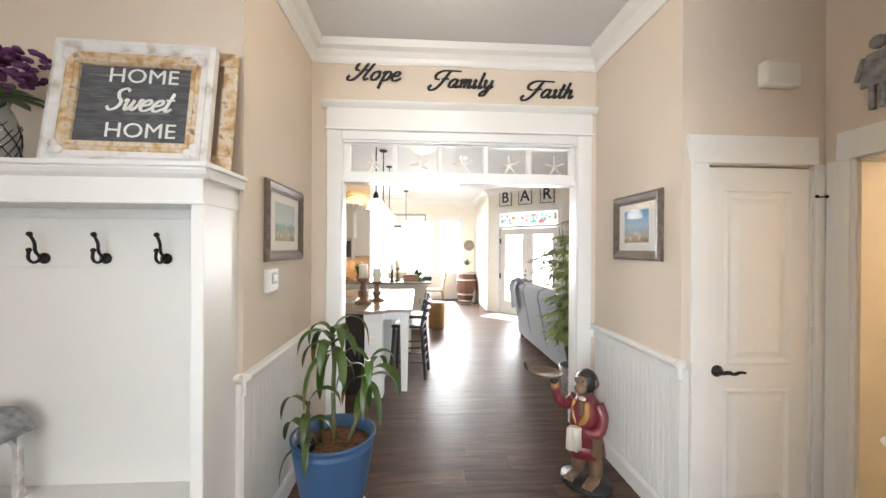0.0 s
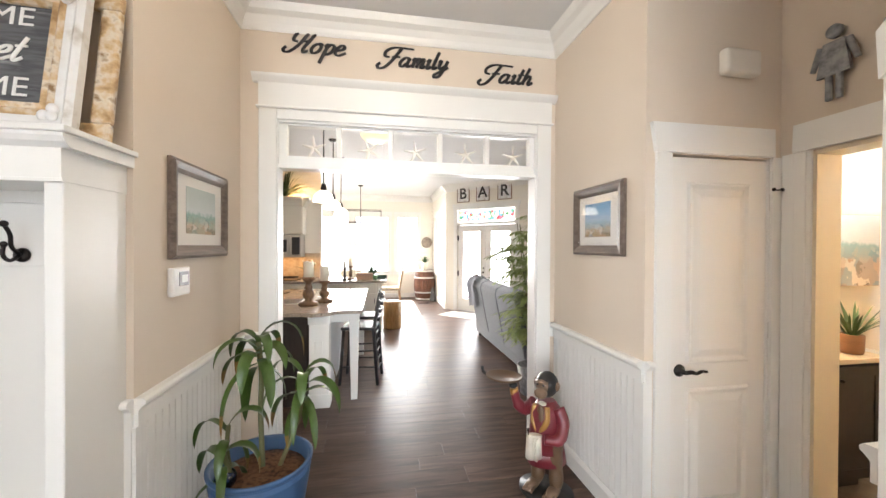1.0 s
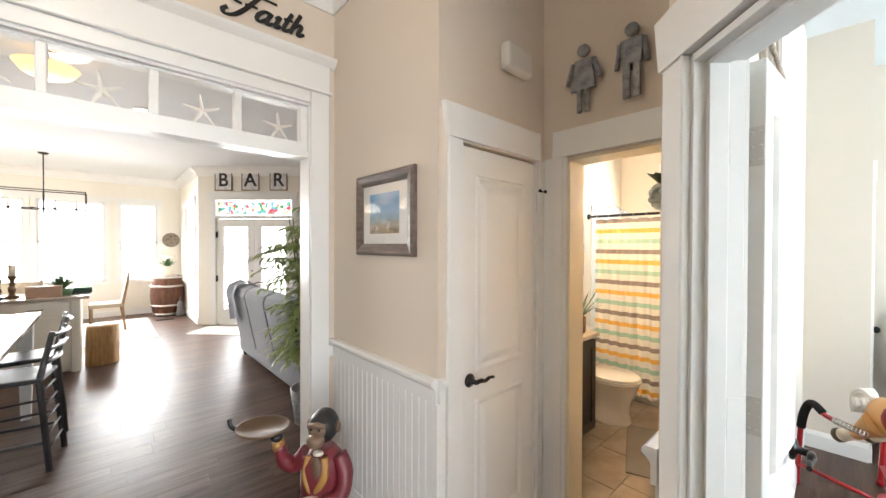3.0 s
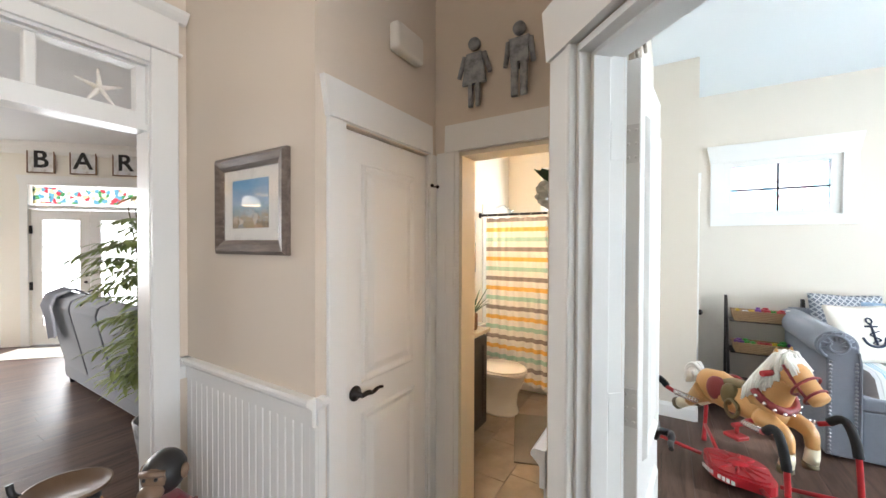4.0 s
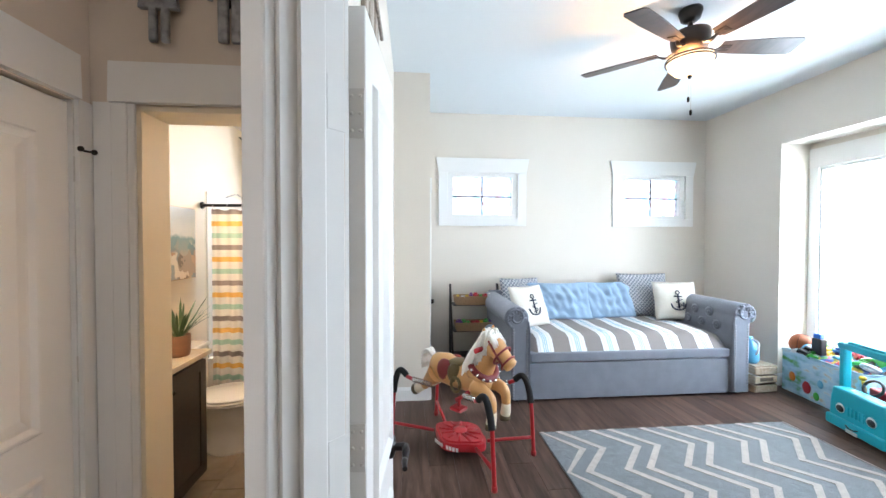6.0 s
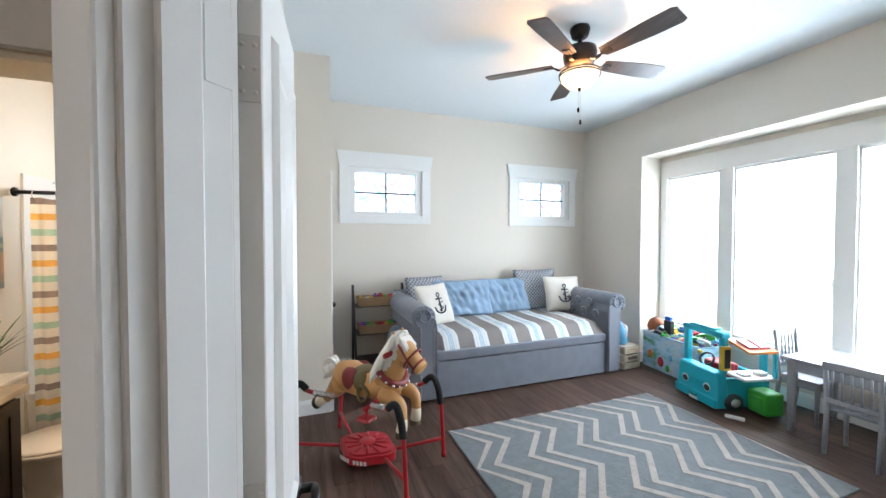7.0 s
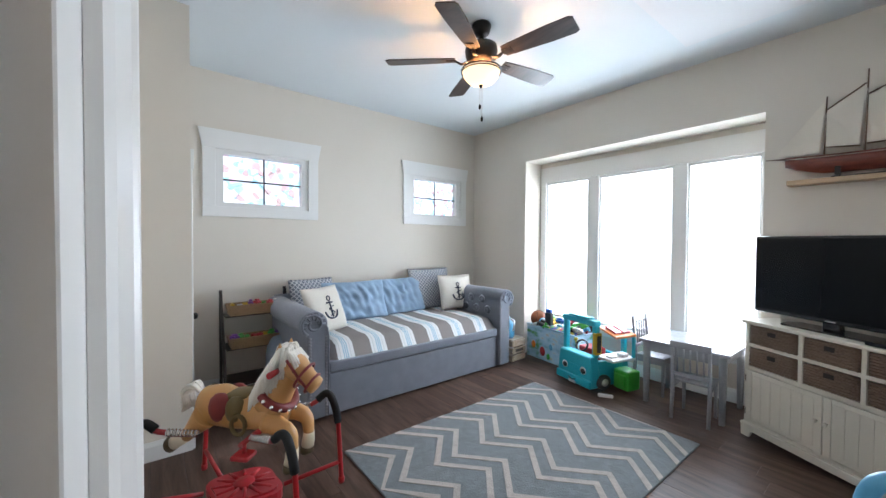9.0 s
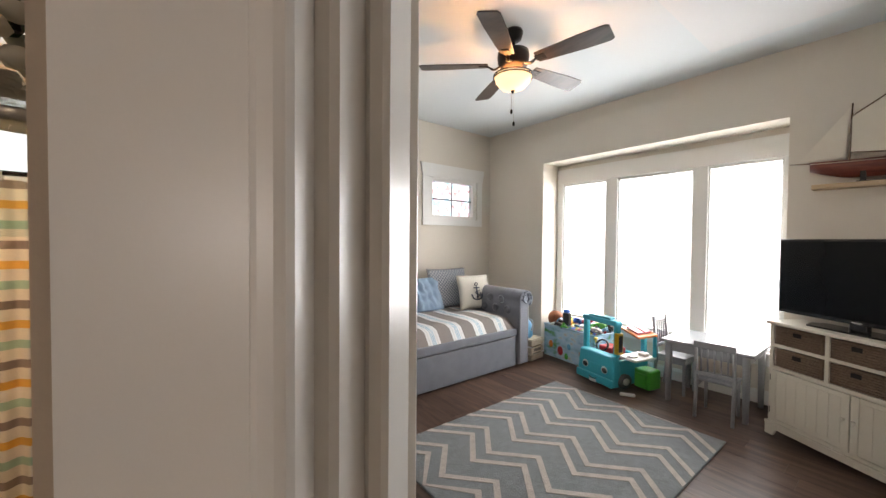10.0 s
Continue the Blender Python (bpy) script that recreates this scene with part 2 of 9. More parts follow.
def wood(name, dark, light, rough=0.45, scale=4.0, stretch=(1, 8, 8), pieces=0.12, island=False, bump=0.15, coat=0.0):
    """Grained wood, grain along the axis with the smallest stretch."""
    m = bpy.data.materials.new(name)
    m.use_nodes = True
    t = m.node_tree
    t.nodes.clear()
    N, L = t.nodes.new, t.links.new
    out, sh, co, mp = N("ShaderNodeOutputMaterial"), N("ShaderNodeBsdfPrincipled"), N("ShaderNodeTexCoord"), N("ShaderNodeMapping")
    mp.inputs["Scale"].default_value = stretch
    info = N("ShaderNodeNewGeometry") if island else N("ShaderNodeObjectInfo")
    rand = info.outputs["Random Per Island" if island else "Random"]
    shift = N("ShaderNodeVectorMath")
    shift.operation = "ADD"
    cmb = N("ShaderNodeCombineXYZ")
    k = N("ShaderNodeMath")
    k.operation, k.inputs[1].default_value = "MULTIPLY", 37.0
    L(rand, k.inputs[0])
    for a in "XYZ":
        L(k.outputs[0], cmb.inputs[a])
    L(co.outputs["Object"], mp.inputs["Vector"]), L(mp.outputs["Vector"], shift.inputs[0]), L(cmb.outputs[0], shift.inputs[1])
    a, b = N("ShaderNodeTexNoise"), N("ShaderNodeTexNoise")
    a.inputs["Scale"].default_value, a.inputs["Detail"].default_value, a.inputs["Distortion"].default_value = scale, 8, 0.6
    b.inputs["Scale"].default_value, b.inputs["Detail"].default_value = scale * 6, 3
    L(shift.outputs[0], a.inputs["Vector"]), L(shift.outputs[0], b.inputs["Vector"])
    ramp = N("ShaderNodeValToRGB")
    ramp.color_ramp.elements[0].position, ramp.color_ramp.elements[1].position = 0.32, 0.7
    ramp.color_ramp.elements[0].color, ramp.color_ramp.elements[1].color = (*dark, 1), (*light, 1)
    mx = N("ShaderNodeMath")
    mx.operation, mx.inputs[1].default_value = "MULTIPLY_ADD", 0.22
    off = N("ShaderNodeMath")
    off.operation, off.inputs[1].default_value = "SUBTRACT", 0.11
    L(a.outputs["Fac"], off.inputs[0]), L(b.outputs["Fac"], mx.inputs[0]), L(off.outputs[0], mx.inputs[2]), L(mx.outputs[0], ramp.inputs["Fac"])
    r2, m2 = N("ShaderNodeMapRange"), N("ShaderNodeVectorMath")
    r2.inputs["To Min"].default_value, r2.inputs["To Max"].default_value = 1 - pieces, 1 + pieces
    L(rand, r2.inputs["Value"])
    m2.operation = "SCALE"
    L(ramp.outputs["Color"], m2.inputs[0]), L(r2.outputs["Result"], m2.inputs["Scale"]), L(m2.outputs["Vector"], sh.inputs["Base Color"])
    rr = N("ShaderNodeMapRange")
    rr.inputs["To Min"].default_value, rr.inputs["To Max"].default_value = max(rough - 0.09, 0.05), rough + 0.09
    L(a.outputs["Fac"], rr.inputs["Value"]), L(rr.outputs["Result"], sh.inputs["Roughness"])
    bp = N("ShaderNodeBump")
    bp.inputs["Strength"].default_value, bp.inputs["Distance"].default_value = bump, 0.002
    L(b.outputs["Fac"], bp.inputs["Height"]), L(bp.outputs["Normal"], sh.inputs["Normal"])
    sh.inputs["Coat Weight"].default_value = coat
    L(sh.outputs["BSDF"], out.inputs["Surface"])
    return m


def striped(name, axis, bands, period, rough=0.8, bump=0.25):
    """Cloth with woven stripes along an axis of the object: bands of (start 0..1, colour)."""
    m = bpy.data.materials.new(name)
    m.use_nodes = True
    t = m.node_tree
    t.nodes.clear()
    N, L = t.nodes.new, t.links.new
    out, sh, co, sep = N("ShaderNodeOutputMaterial"), N("ShaderNodeBsdfPrincipled"), N("ShaderNodeTexCoord"), N("ShaderNodeSeparateXYZ")
    L(co.outputs["Object"], sep.inputs[0])
    div, fr, ramp = N("ShaderNodeMath"), N("ShaderNodeMath"), N("ShaderNodeValToRGB")
    div.operation, div.inputs[1].default_value, fr.operation = "DIVIDE", period, "FRACT"
    L(sep.outputs[axis], div.inputs[0]), L(div.outputs[0], fr.inputs[0]), L(fr.outputs[0], ramp.inputs["Fac"])
    ramp.color_ramp.interpolation = "CONSTANT"
    e = ramp.color_ramp.elements
    e[0].position, e[0].color = bands[0][0], (*bands[0][1], 1)
    e[1].position, e[1].color = bands[1][0], (*bands[1][1], 1)
    for p, c in bands[2:]:
        n = e.new(p)
        n.color = (*c, 1)
    nz, bp = N("ShaderNodeTexNoise"), N("ShaderNodeBump")
    nz.inputs["Scale"].default_value = 220
    L(co.outputs["Object"], nz.inputs["Vector"]), L(nz.outputs["Fac"], bp.inputs["Height"])
    bp.inputs["Strength"].default_value, bp.inputs["Distance"].default_value = bump, 0.002
    mul, rg = N("ShaderNodeVectorMath"), N("ShaderNodeMapRange")
    mul.operation, rg.inputs["To Min"].default_value, rg.inputs["To Max"].default_value = "SCALE", 0.86, 1.1
    L(nz.outputs["Fac"], rg.inputs["Value"]), L(ramp.outputs["Color"], mul.inputs[0]), L(rg.outputs["Result"], mul.inputs["Scale"])
    L(mul.outputs["Vector"], sh.inputs["Base Color"]), L(bp.outputs["Normal"], sh.inputs["Normal"])
    sh.inputs["Roughness"].default_value = rough
    L(sh.outputs["BSDF"], out.inputs["Surface"])
    return m


def mottled(name, colours, scale=6.0, rough=0.3, stretch=(1, 1, 1), kind="noise", bump=0.05, see=0.0):
    """Many-coloured surface: granite, painted pictures, stained glass, woven baskets."""
    m = bpy.data.materials.new(name)
    m.use_nodes = True
    t = m.node_tree
    t.nodes.clear()
    N, L = t.nodes.new, t.links.new
    out, sh, co, mp, ramp = N("ShaderNodeOutputMaterial"), N("ShaderNodeBsdfPrincipled"), N("ShaderNodeTexCoord"), N("ShaderNodeMapping"), N("ShaderNodeValToRGB")
    mp.inputs["Scale"].default_value = stretch
    L(co.outputs["Object"], mp.inputs["Vector"])
    if kind == "cells":
        tx = N("ShaderNodeTexVoronoi")
        tx.inputs["Scale"].default_value = scale
        sp = N("ShaderNodeSeparateColor")
        L(tx.outputs["Color"], sp.inputs[0])
        fac = sp.outputs[0]
        ramp.color_ramp.interpolation = "CONSTANT"
    else:
        tx = N("ShaderNodeTexNoise")
        tx.inputs["Scale"].default_value, tx.inputs["Detail"].default_value = scale, 7
        fac = tx.outputs["Fac"]
    L(mp.outputs["Vector"], tx.inputs["Vector"]), L(fac, ramp.inputs["Fac"])
    lo, hi = (0.0, 1.0) if kind == "cells" else (0.3, 0.72)
    e = ramp.color_ramp.elements
    for k, c in enumerate(colours):
        p = lo + (hi - lo) * k / (len(colours) if kind == "cells" else max(len(colours) - 1, 1))
        n = e[k] if k < 2 else e.new(p)
        n.position, n.color = p, (*c, 1)
    L(ramp.outputs["Color"], sh.inputs["Base Color"])
    sh.inputs["Roughness"].default_value = rough
    if see:
        sh.inputs["Transmission Weight"].default_value, sh.inputs["IOR"].default_value = see, 1.1
    bp = N("ShaderNodeBump")
    bp.inputs["Strength"].default_value, bp.inputs["Distance"].default_value = bump, 0.003
    L(fac, bp.inputs["Height"]), L(bp.outputs["Normal"], sh.inputs["Normal"])
    L(sh.outputs["BSDF"], out.inputs["Surface"])
    return m


PAINT_HALL = material("beige wall paint", (0.69, 0.60, 0.50), 0.7, vary=0.025, scale=1.2, grain=240, bump=0.12)
PAINT_PLAY = material("pale greige wall paint", (0.70, 0.645, 0.565), 0.7, vary=0.025, scale=1.2, grain=240, bump=0.12)
PAINT_GREAT = material("cream wall paint", (0.82, 0.78, 0.70), 0.7, vary=0.03, scale=1.2, grain=240, bump=0.1)
PAINT_BATH = material("warm bath wall paint", (0.68, 0.60, 0.48), 0.6, vary=0.03, scale=1.2, grain=240, bump=0.1)
CEILING = material("flat ceiling paint", (0.74, 0.745, 0.75), 0.85, vary=0.015, scale=0.8, grain=180, bump=0.12)
CEILING_BLUE = material("pale blue ceiling paint", (0.690, 0.735, 0.755), 0.85, vary=0.02, scale=0.8, grain=180, bump=0.12)
TRIM = material("white semi-gloss trim", (0.80, 0.795, 0.77), 0.32, vary=0.02, scale=2, grain=600, bump=0)
DOORWHITE = material("white painted door", (0.80, 0.785, 0.75), 0.33, vary=0.02, scale=2, grain=900, bump=0)
PLANK = wood("grey brown vinyl plank", (0.049, 0.029, 0.0215), (0.132, 0.082, 0.0615), 0.38, 2.2, (1.0, 9, 9), pieces=0.2)
PLANK_FAR = wood("grey brown vinyl plank far", (0.049, 0.029, 0.0215), (0.132, 0.082, 0.0615), 0.38, 2.2, (1.0, 9, 9), pieces=0.2, island=True)
for m_ in (PLANK, PLANK_FAR):
    m_.node_tree.nodes["Principled BSDF"].inputs["Specular IOR Level"].default_value = 0.18
GROOVE = material("dark joint", (0.03, 0.024, 0.02), 0.8)
BLACK = material("oil rubbed bronze", (0.018, 0.015, 0.014), 0.35, 0.6, vary=0.1, grain=120)
STEEL = material("brushed steel", (0.55, 0.54, 0.52), 0.3, 1.0, vary=0.05)
NICKEL = material("satin nickel", (0.62, 0.60, 0.56), 0.35, 1.0, vary=0.04)


# ---- the structure ----
def structure(name, bm, mat, label, category="wall"):
    return tagged(part(name, bm, mat), label, category, kind="structure")


HALL_Z, PLAY_Z, GREAT_Z, BATH_Z = 3.26, 3.18, 3.05, 2.74
HALL_CEILING = 3.165
structure("wall_opening", wall_mesh("x", 2.93, 0.13, -4.3, 5.4, 0, 3.36, [(-0.60, 1.31, 0, 2.42)]), PAINT_HALL, "beige painted wall with a wide cased opening")
structure("wall_pictures_west", wall_mesh("y", -0.82, -0.13, 1.83, 2.93, 0, HALL_Z), PAINT_HALL, "beige hall wall with white wainscot below")
structure("wall_nook", wall_mesh("x", 1.83, 0.13, -2.7, -0.95, 0, HALL_Z), PAINT_HALL, "cream wall behind the coat nook")
structure("wall_entry_west", wall_mesh("y", -2.7, -0.13, -2.6, 1.96, 0, HALL_Z), PAINT_HALL, "plain beige entry wall")
# the opening in this unseen wall is made up for the entry light
structure("wall_entry_south", wall_mesh("x", -2.6, -0.13, -2.83, 0.73, 0, HALL_Z, [(-1.6, 0.1, 0.45, 2.5)]), PAINT_HALL, "plain unseen beige entry wall with an opening for added light")
structure("wall_pictures_east", wall_mesh("y", 1.455, 0.13, 1.935, 2.93, 0, HALL_Z), PAINT_HALL, "beige hall wall with white wainscot below")
structure("wall_closet", wall_mesh("x", 1.935, 0.13, 1.585, 2.42, 0, HALL_Z, [(1.60, 2.225, 0, 2.04)]), PAINT_HALL, "beige wall round a closet door")
structure("wall_bath_door", wall_mesh("y", 2.29, 0.13, 1.085, 1.935, 0, HALL_Z, [(1.12, 1.78, 0, 2.05)]), PAINT_HALL, "beige wall round the bathroom doorway")
structure("wall_alcove", wall_mesh("x", 0.955, 0.13, 1.56, 5.63, 0, HALL_Z), PAINT_HALL, "beige wall between alcove and playroom")


def slant(u, v, z=0.0):
    """Plan place on the slanting door wall: u along it from its alcove corner, v into the playroom."""
    h = math.sqrt(0.5)
    return Vector((1.549 - h * u + h * v, 1.065 - h * u - h * v, z))


SLANT = Matrix.Translation((1.549, 1.065, 0)) @ Matrix.Rotation(radians(-135), 4, "Z")
# in the slanting wall's own axes x runs along it, y out into the hall
structure("wall_playroom_door", moved(wall_mesh("x", 0.0, -0.13, 0.0, 1.16, 0, HALL_Z, [(0.11, 0.95, 0, 2.045)]), Matrix.Translation((1.549, 1.065, 0)) @ Matrix.Rotation(radians(-135), 4, "Z") @ Matrix.Diagonal((1, -1, 1, 1))), PAINT_HALL, "beige slanting wall round the playroom doorway")
structure("wall_hall_east", wall_mesh("y", 0.73, 0.13, -3.32, 0.265, 0, HALL_Z), PAINT_HALL, "plain beige wall between entry and playroom")
# playroom
structure("wall_playroom_north", wall_mesh("x", 0.953, -0.02, 1.66, 4.42, 0, PLAY_Z), PAINT_PLAY, "pale greige playroom wall")
structure("wall_playroom_west", wall_mesh("y", 0.862, 0.02, -3.18, 0.15, 0, PLAY_Z), PAINT_PLAY, "pale greige playroom wall")
structure("wall_playroom_south", wall_mesh("x", -3.19, -0.13, 0.86, 5.63, 0, 3.28, [(1.98, 4.475, 0, 2.605)]), PAINT_PLAY, "pale greige wall with a deep window bay")
structure("wall_playroom_east", wall_mesh("y", 5.50, 0.13, -3.19, 0.586, 0, 3.28, [(-0.60, 0.31, 1.855, 2.43), (-2.90, -1.98, 1.855, 2.43)]), PAINT_PLAY, "pale greige wall with two small high windows")
structure("wall_closet_return", joined(wall_mesh("y", 4.42, 0.1, 0.586, 0.955, 0, 3.28), wall_mesh("x", 0.586, 0.1, 4.52, 5.50, 0, 3.28, [(4.60, 5.36, 0, 2.04)])), PAINT_PLAY, "pale greige jog of a built-in closet")
bay = joined(wall_mesh("y", 4.475, 0.13, -3.68, -3.32, 0, 2.74), wall_mesh("y", 1.98, -0.13, -3.68, -3.32, 0, 2.74), box(bmesh.new(), 1.98, 4.475, -3.68, -3.32, 2.605, 2.74))
structure("wall_bay_sides", bay, PAINT_PLAY, "pale greige sides of the window bay")
BAY_PANES = [(2.055, 2.655), (2.78, 3.61), (3.75, 4.385)]
structure("wall_bay_window", wall_mesh("x", -3.54, -0.14, 1.98, 4.475, 0, 2.605, [(a, b, 0.50, 2.34) for a, b in BAY_PANES]), PAINT_PLAY, "pale greige wall under the bay windows")
# bathroom
structure("wall_bath_north", wall_mesh("x", 2.60, 0.13, 2.42, 5.27, 0, BATH_Z), PAINT_BATH, "warm painted bathroom wall")
structure("wall_bath_east", wall_mesh("y", 5.10, 0.13, 1.06, 2.60, 0, BATH_Z, [(1.38, 2.12, 1.95, 2.45)]), PAINT_BATH, "bathroom wall with a high window")
structure("wall_bath_south", wall_mesh("x", 1.087, 0.02, 2.42, 5.10, 0, BATH_Z), PAINT_BATH, "warm painted bathroom wall")
structure("wall_bath_west", wall_mesh("y", 2.424, 0.02, 1.109, 2.60, 0, BATH_Z, [(1.03, 1.80, 0, 2.07)]), PAINT_BATH, "warm painted bathroom wall")
# kitchen, dining and living room
structure("wall_great_west", wall_mesh("y", -4.3, -0.13, 3.06, 11.5, 0, 3.2), PAINT_GREAT, "cream kitchen wall")
structure("wall_kitchen", wall_mesh("x", 8.0, 0.13, -4.3, -1.05, 0, 3.2), PAINT_GREAT, "cream wall behind the kitchen cabinets")
structure("wall_dining", wall_mesh("x", 11.4, 0.13, -4.43, 1.85, 0, 3.2, [(-2.9, -1.9, 0.75, 2.45), (-1.75, -0.75, 0.75, 2.45), (-0.6, 0.4, 0.75, 2.45), (0.62, 1.28, 0.75, 2.45)]), PAINT_GREAT, "cream dining wall full of windows")
structure("wall_dining_side", wall_mesh("y", 1.72, 0.13, 9.2, 11.4, 0, 3.2, [(9.55, 10.75, 0.8, 2.35)]), PAINT_GREAT, "cream dining wall with a window")
diag = moved(wall_mesh("x", 0, 0.13, 0, 2.3, 0, 3.2, [(0.35, 1.85, 0, 2.42)]), pose(1.72, 9.2, 0, 0, 0, -45))
structure("wall_patio_door", diag, PAINT_GREAT, "cream slanting wall round the patio doors")
structure("wall_living_north", wall_mesh("x", 7.55, 0.13, 3.34, 5.4, 0, 3.2), PAINT_GREAT, "cream living room wall")
structure("wall_living_east", wall_mesh("y", 5.4, 0.13, 2.93, 7.68, 0, 3.2), PAINT_GREAT, "cream living room wall")
# ceilings
structure("ceiling_hall", bx(-2.83, 2.42, -2.73, 2.93, HALL_CEILING, HALL_CEILING + 0.1), CEILING, "white flat ceiling", "ceiling")
structure("ceiling_playroom", prism([(0.80, -3.32), (5.63, -3.32), (5.63, 1.0), (1.56, 1.0), (0.80, 0.24)], PLAY_Z, PLAY_Z + 0.07), CEILING_BLUE, "pale blue-white flat ceiling", "ceiling")
structure("ceiling_great_room", bx(-4.43, 5.53, 3.06, 11.53, GREAT_Z, GREAT_Z + 0.1), CEILING, "white flat ceiling", "ceiling")
structure("ceiling_bath", bx(2.42, 5.23, 1.06, 2.73, BATH_Z, BATH_Z + 0.1), CEILING, "white flat ceiling", "ceiling")
structure("ground", bx(-40, 40, -40, 50, -0.45, -0.30), material("lawn", (0.10, 0.13, 0.05), 0.9, vary=0.3, scale=0.6, grain=20), "grass and paving outside the windows", "ground")

# ---- mouldings ----
CROWN = [(0, 0), (0.012, 0), (0.022, 0.02), (0.03, 0.05), (0.055, 0.095), (0.09, 0.12), (0.105, 0.15), (0.115, 0.17), (0, 0.17)]
RAIL = [(0, 0), (0.016, 0), (0.016, 0.06), (0.02, 0.066), (0.034, 0.08), (0.042, 0.086), (0.042, 0.098), (0.032, 0.108), (0, 0.108)]
BASE = [(0, 0), (0.016, 0), (0.016, 0.10), (0.011, 0.115), (0.006, 0.13), (0, 0.13)]


def moulding(profile, a, b, out, z):
    """A profile run from a to b in plan, standing out of the wall along out."""
    a, b, out = Vector((*a, z)), Vector((*b, z)), Vector((*out, 0))
    bm = bmesh.new()
    rows = [[bm.verts.new(p + out * d + Vector((0, 0, h))) for d, h in profile] for p in (a, b)]
    n = len(profile)
    for i in range(n):
        bm.faces.new((rows[0][i], rows[0][(i + 1) % n], rows[1][(i + 1) % n], rows[1][i]))
    bm.faces.new(rows[0][::-1]), bm.faces.new(rows[1])
    bmesh.ops.recalc_face_normals(bm, faces=bm.faces[:])
    return bm


def trim(name, runs, profile, z, label):
    return structure(name, joined(*[moulding(profile, a, b, o, z) for a, b, o in runs]), TRIM, label, "trim")


W, E_, N_, S_ = (-1, 0), (1, 0), (0, 1), (0, -1)
trim("trim_crown_hall", [((-0.82, 2.93), (1.455, 2.93), S_), ((-0.82, 1.83), (-0.82, 2.93), E_), ((1.455, 1.935), (1.455, 2.93), W), ((1.455, 1.935), (2.29, 1.935), S_), ((2.29, 1.085), (2.29, 1.935), W), ((-2.7, 1.83), (-0.82, 1.83), S_), ((1.549, 1.085), (2.29, 1.085), N_), ((1.549, 1.065), (0.73, 0.265), (-0.7071, 0.7071)), ((0.73, 0.265), (0.73, -2.6), W)], [(d * 0.9, h * 0.9) for d, h in CROWN], HALL_CEILING - 0.155, "white crown moulding")
trim("trim_rail_hall", [((-0.82, 1.83), (-0.82, 2.93), E_), ((1.455, 1.935), (1.455, 2.93), W), ((-0.95, 1.83), (-0.82, 1.83), S_), ((1.455, 1.935), (1.49, 1.935), S_), ((1.552, 1.087), (2.29, 1.087), N_), ((-0.82, 2.93), (-0.70, 2.93), S_), ((1.41, 2.93), (1.455, 2.93), S_)], RAIL, 0.855, "white chair rail")
trim("baseboard_hall", [((-0.82, 1.83), (-0.82, 2.93), E_), ((1.455, 1.935), (1.455, 2.93), W), ((-0.95, 1.83), (-0.82, 1.83), S_), ((1.455, 1.935), (1.49, 1.935), S_), ((1.552, 1.087), (2.29, 1.087), N_), ((0.73, -2.6), (0.73, 0.265), W)], [(d + 0.01 if d else 0, h) for d, h in BASE], 0.0, "white baseboard")
trim("baseboard_playroom", [((5.50, -3.19), (5.50, 0.586), W), ((4.42, 0.586), (4.42, 0.93), W), ((4.42, 0.586), (4.51, 0.586), S_), ((4.475, -3.19), (5.50, -3.19), N_), ((0.882, -3.19), (1.98, -3.19), N_), ((4.475, -3.54), (4.475, -3.19), W), ((1.98, -3.54), (1.98, -3.19), E_), ((1.98, -3.54), (4.475, -3.54), N_), ((0.882, -3.19), (0.882, 0.1), E_), ((1.75, 0.933), (4.42, 0.933), S_)], BASE, 0.0, "white baseboard")
trim("baseboard_great_room", [((-1.05, 11.4), (1.72, 11.4), S_), ((1.72, 9.2), (1.72, 11.4), W), ((-4.3, 11.4), (-1.05, 11.4), S_)], BASE, 0.0, "white baseboard")
trim("trim_crown_great_room", [((-4.3, 11.4), (1.72, 11.4), S_), ((1.72, 9.2), (1.72, 11.4), W), ((1.72, 9.2), (3.34, 7.58), (-0.7071, -0.7071)), ((-4.3, 8.0), (-1.05, 8.0), S_)], CROWN, GREAT_Z - 0.172, "white crown moulding")

# beadboard wainscot, one board at a time
def wainscot(name, axis, plane, side, u0, u1):
    back = structure(name, wall_mesh(axis, plane, 0.004 * side, u0, u1, 0.10, 0.86), TRIM, "white beadboard wainscot", "wainscot")
    n = max(1, round((u1 - u0) / 0.052))
    w = (u1 - u0) / n
    bm = bx(0.002, w - 0.002, 0, 0.009, 0.10, 0.86, 0.003, 1)
    me = bpy.data.meshes.new("board")
    bm.to_mesh(me), bm.free(), me.materials.append(TRIM)
    for k in range(n):
        b = new("board", me)
        b.parent = back
        if axis == "x":
            b.matrix_basis = pose(u0 + k * w, plane + 0.003 * side + (0 if side > 0 else -0.009), 0)
        else:
            b.matrix_basis = pose(plane + 0.003 * side + (0.009 if side > 0 else 0), u0 + k * w, 0, 0, 0, 90)


wainscot("wainscot_west", "y", -0.82, 1, 1.845, 2.915)
wainscot("wainscot_east", "y", 1.455, -1, 1.95, 2.915)
wainscot("wainscot_alcove", "x", 1.085, 1, 1.57, 2.275)
structure("trim_corner_boards", joined(bx(-0.95, -0.82, 1.815, 1.829, 0, 0.855), bx(-0.819, -0.806, 1.816, 1.845, 0, 0.855), bx(1.441, 1.456, 1.921, 1.95, 0, 0.855), bx(1.457, 1.492, 1.921, 1.934, 0, 0.855)), TRIM, "white corner boards of the wainscot", "trim")


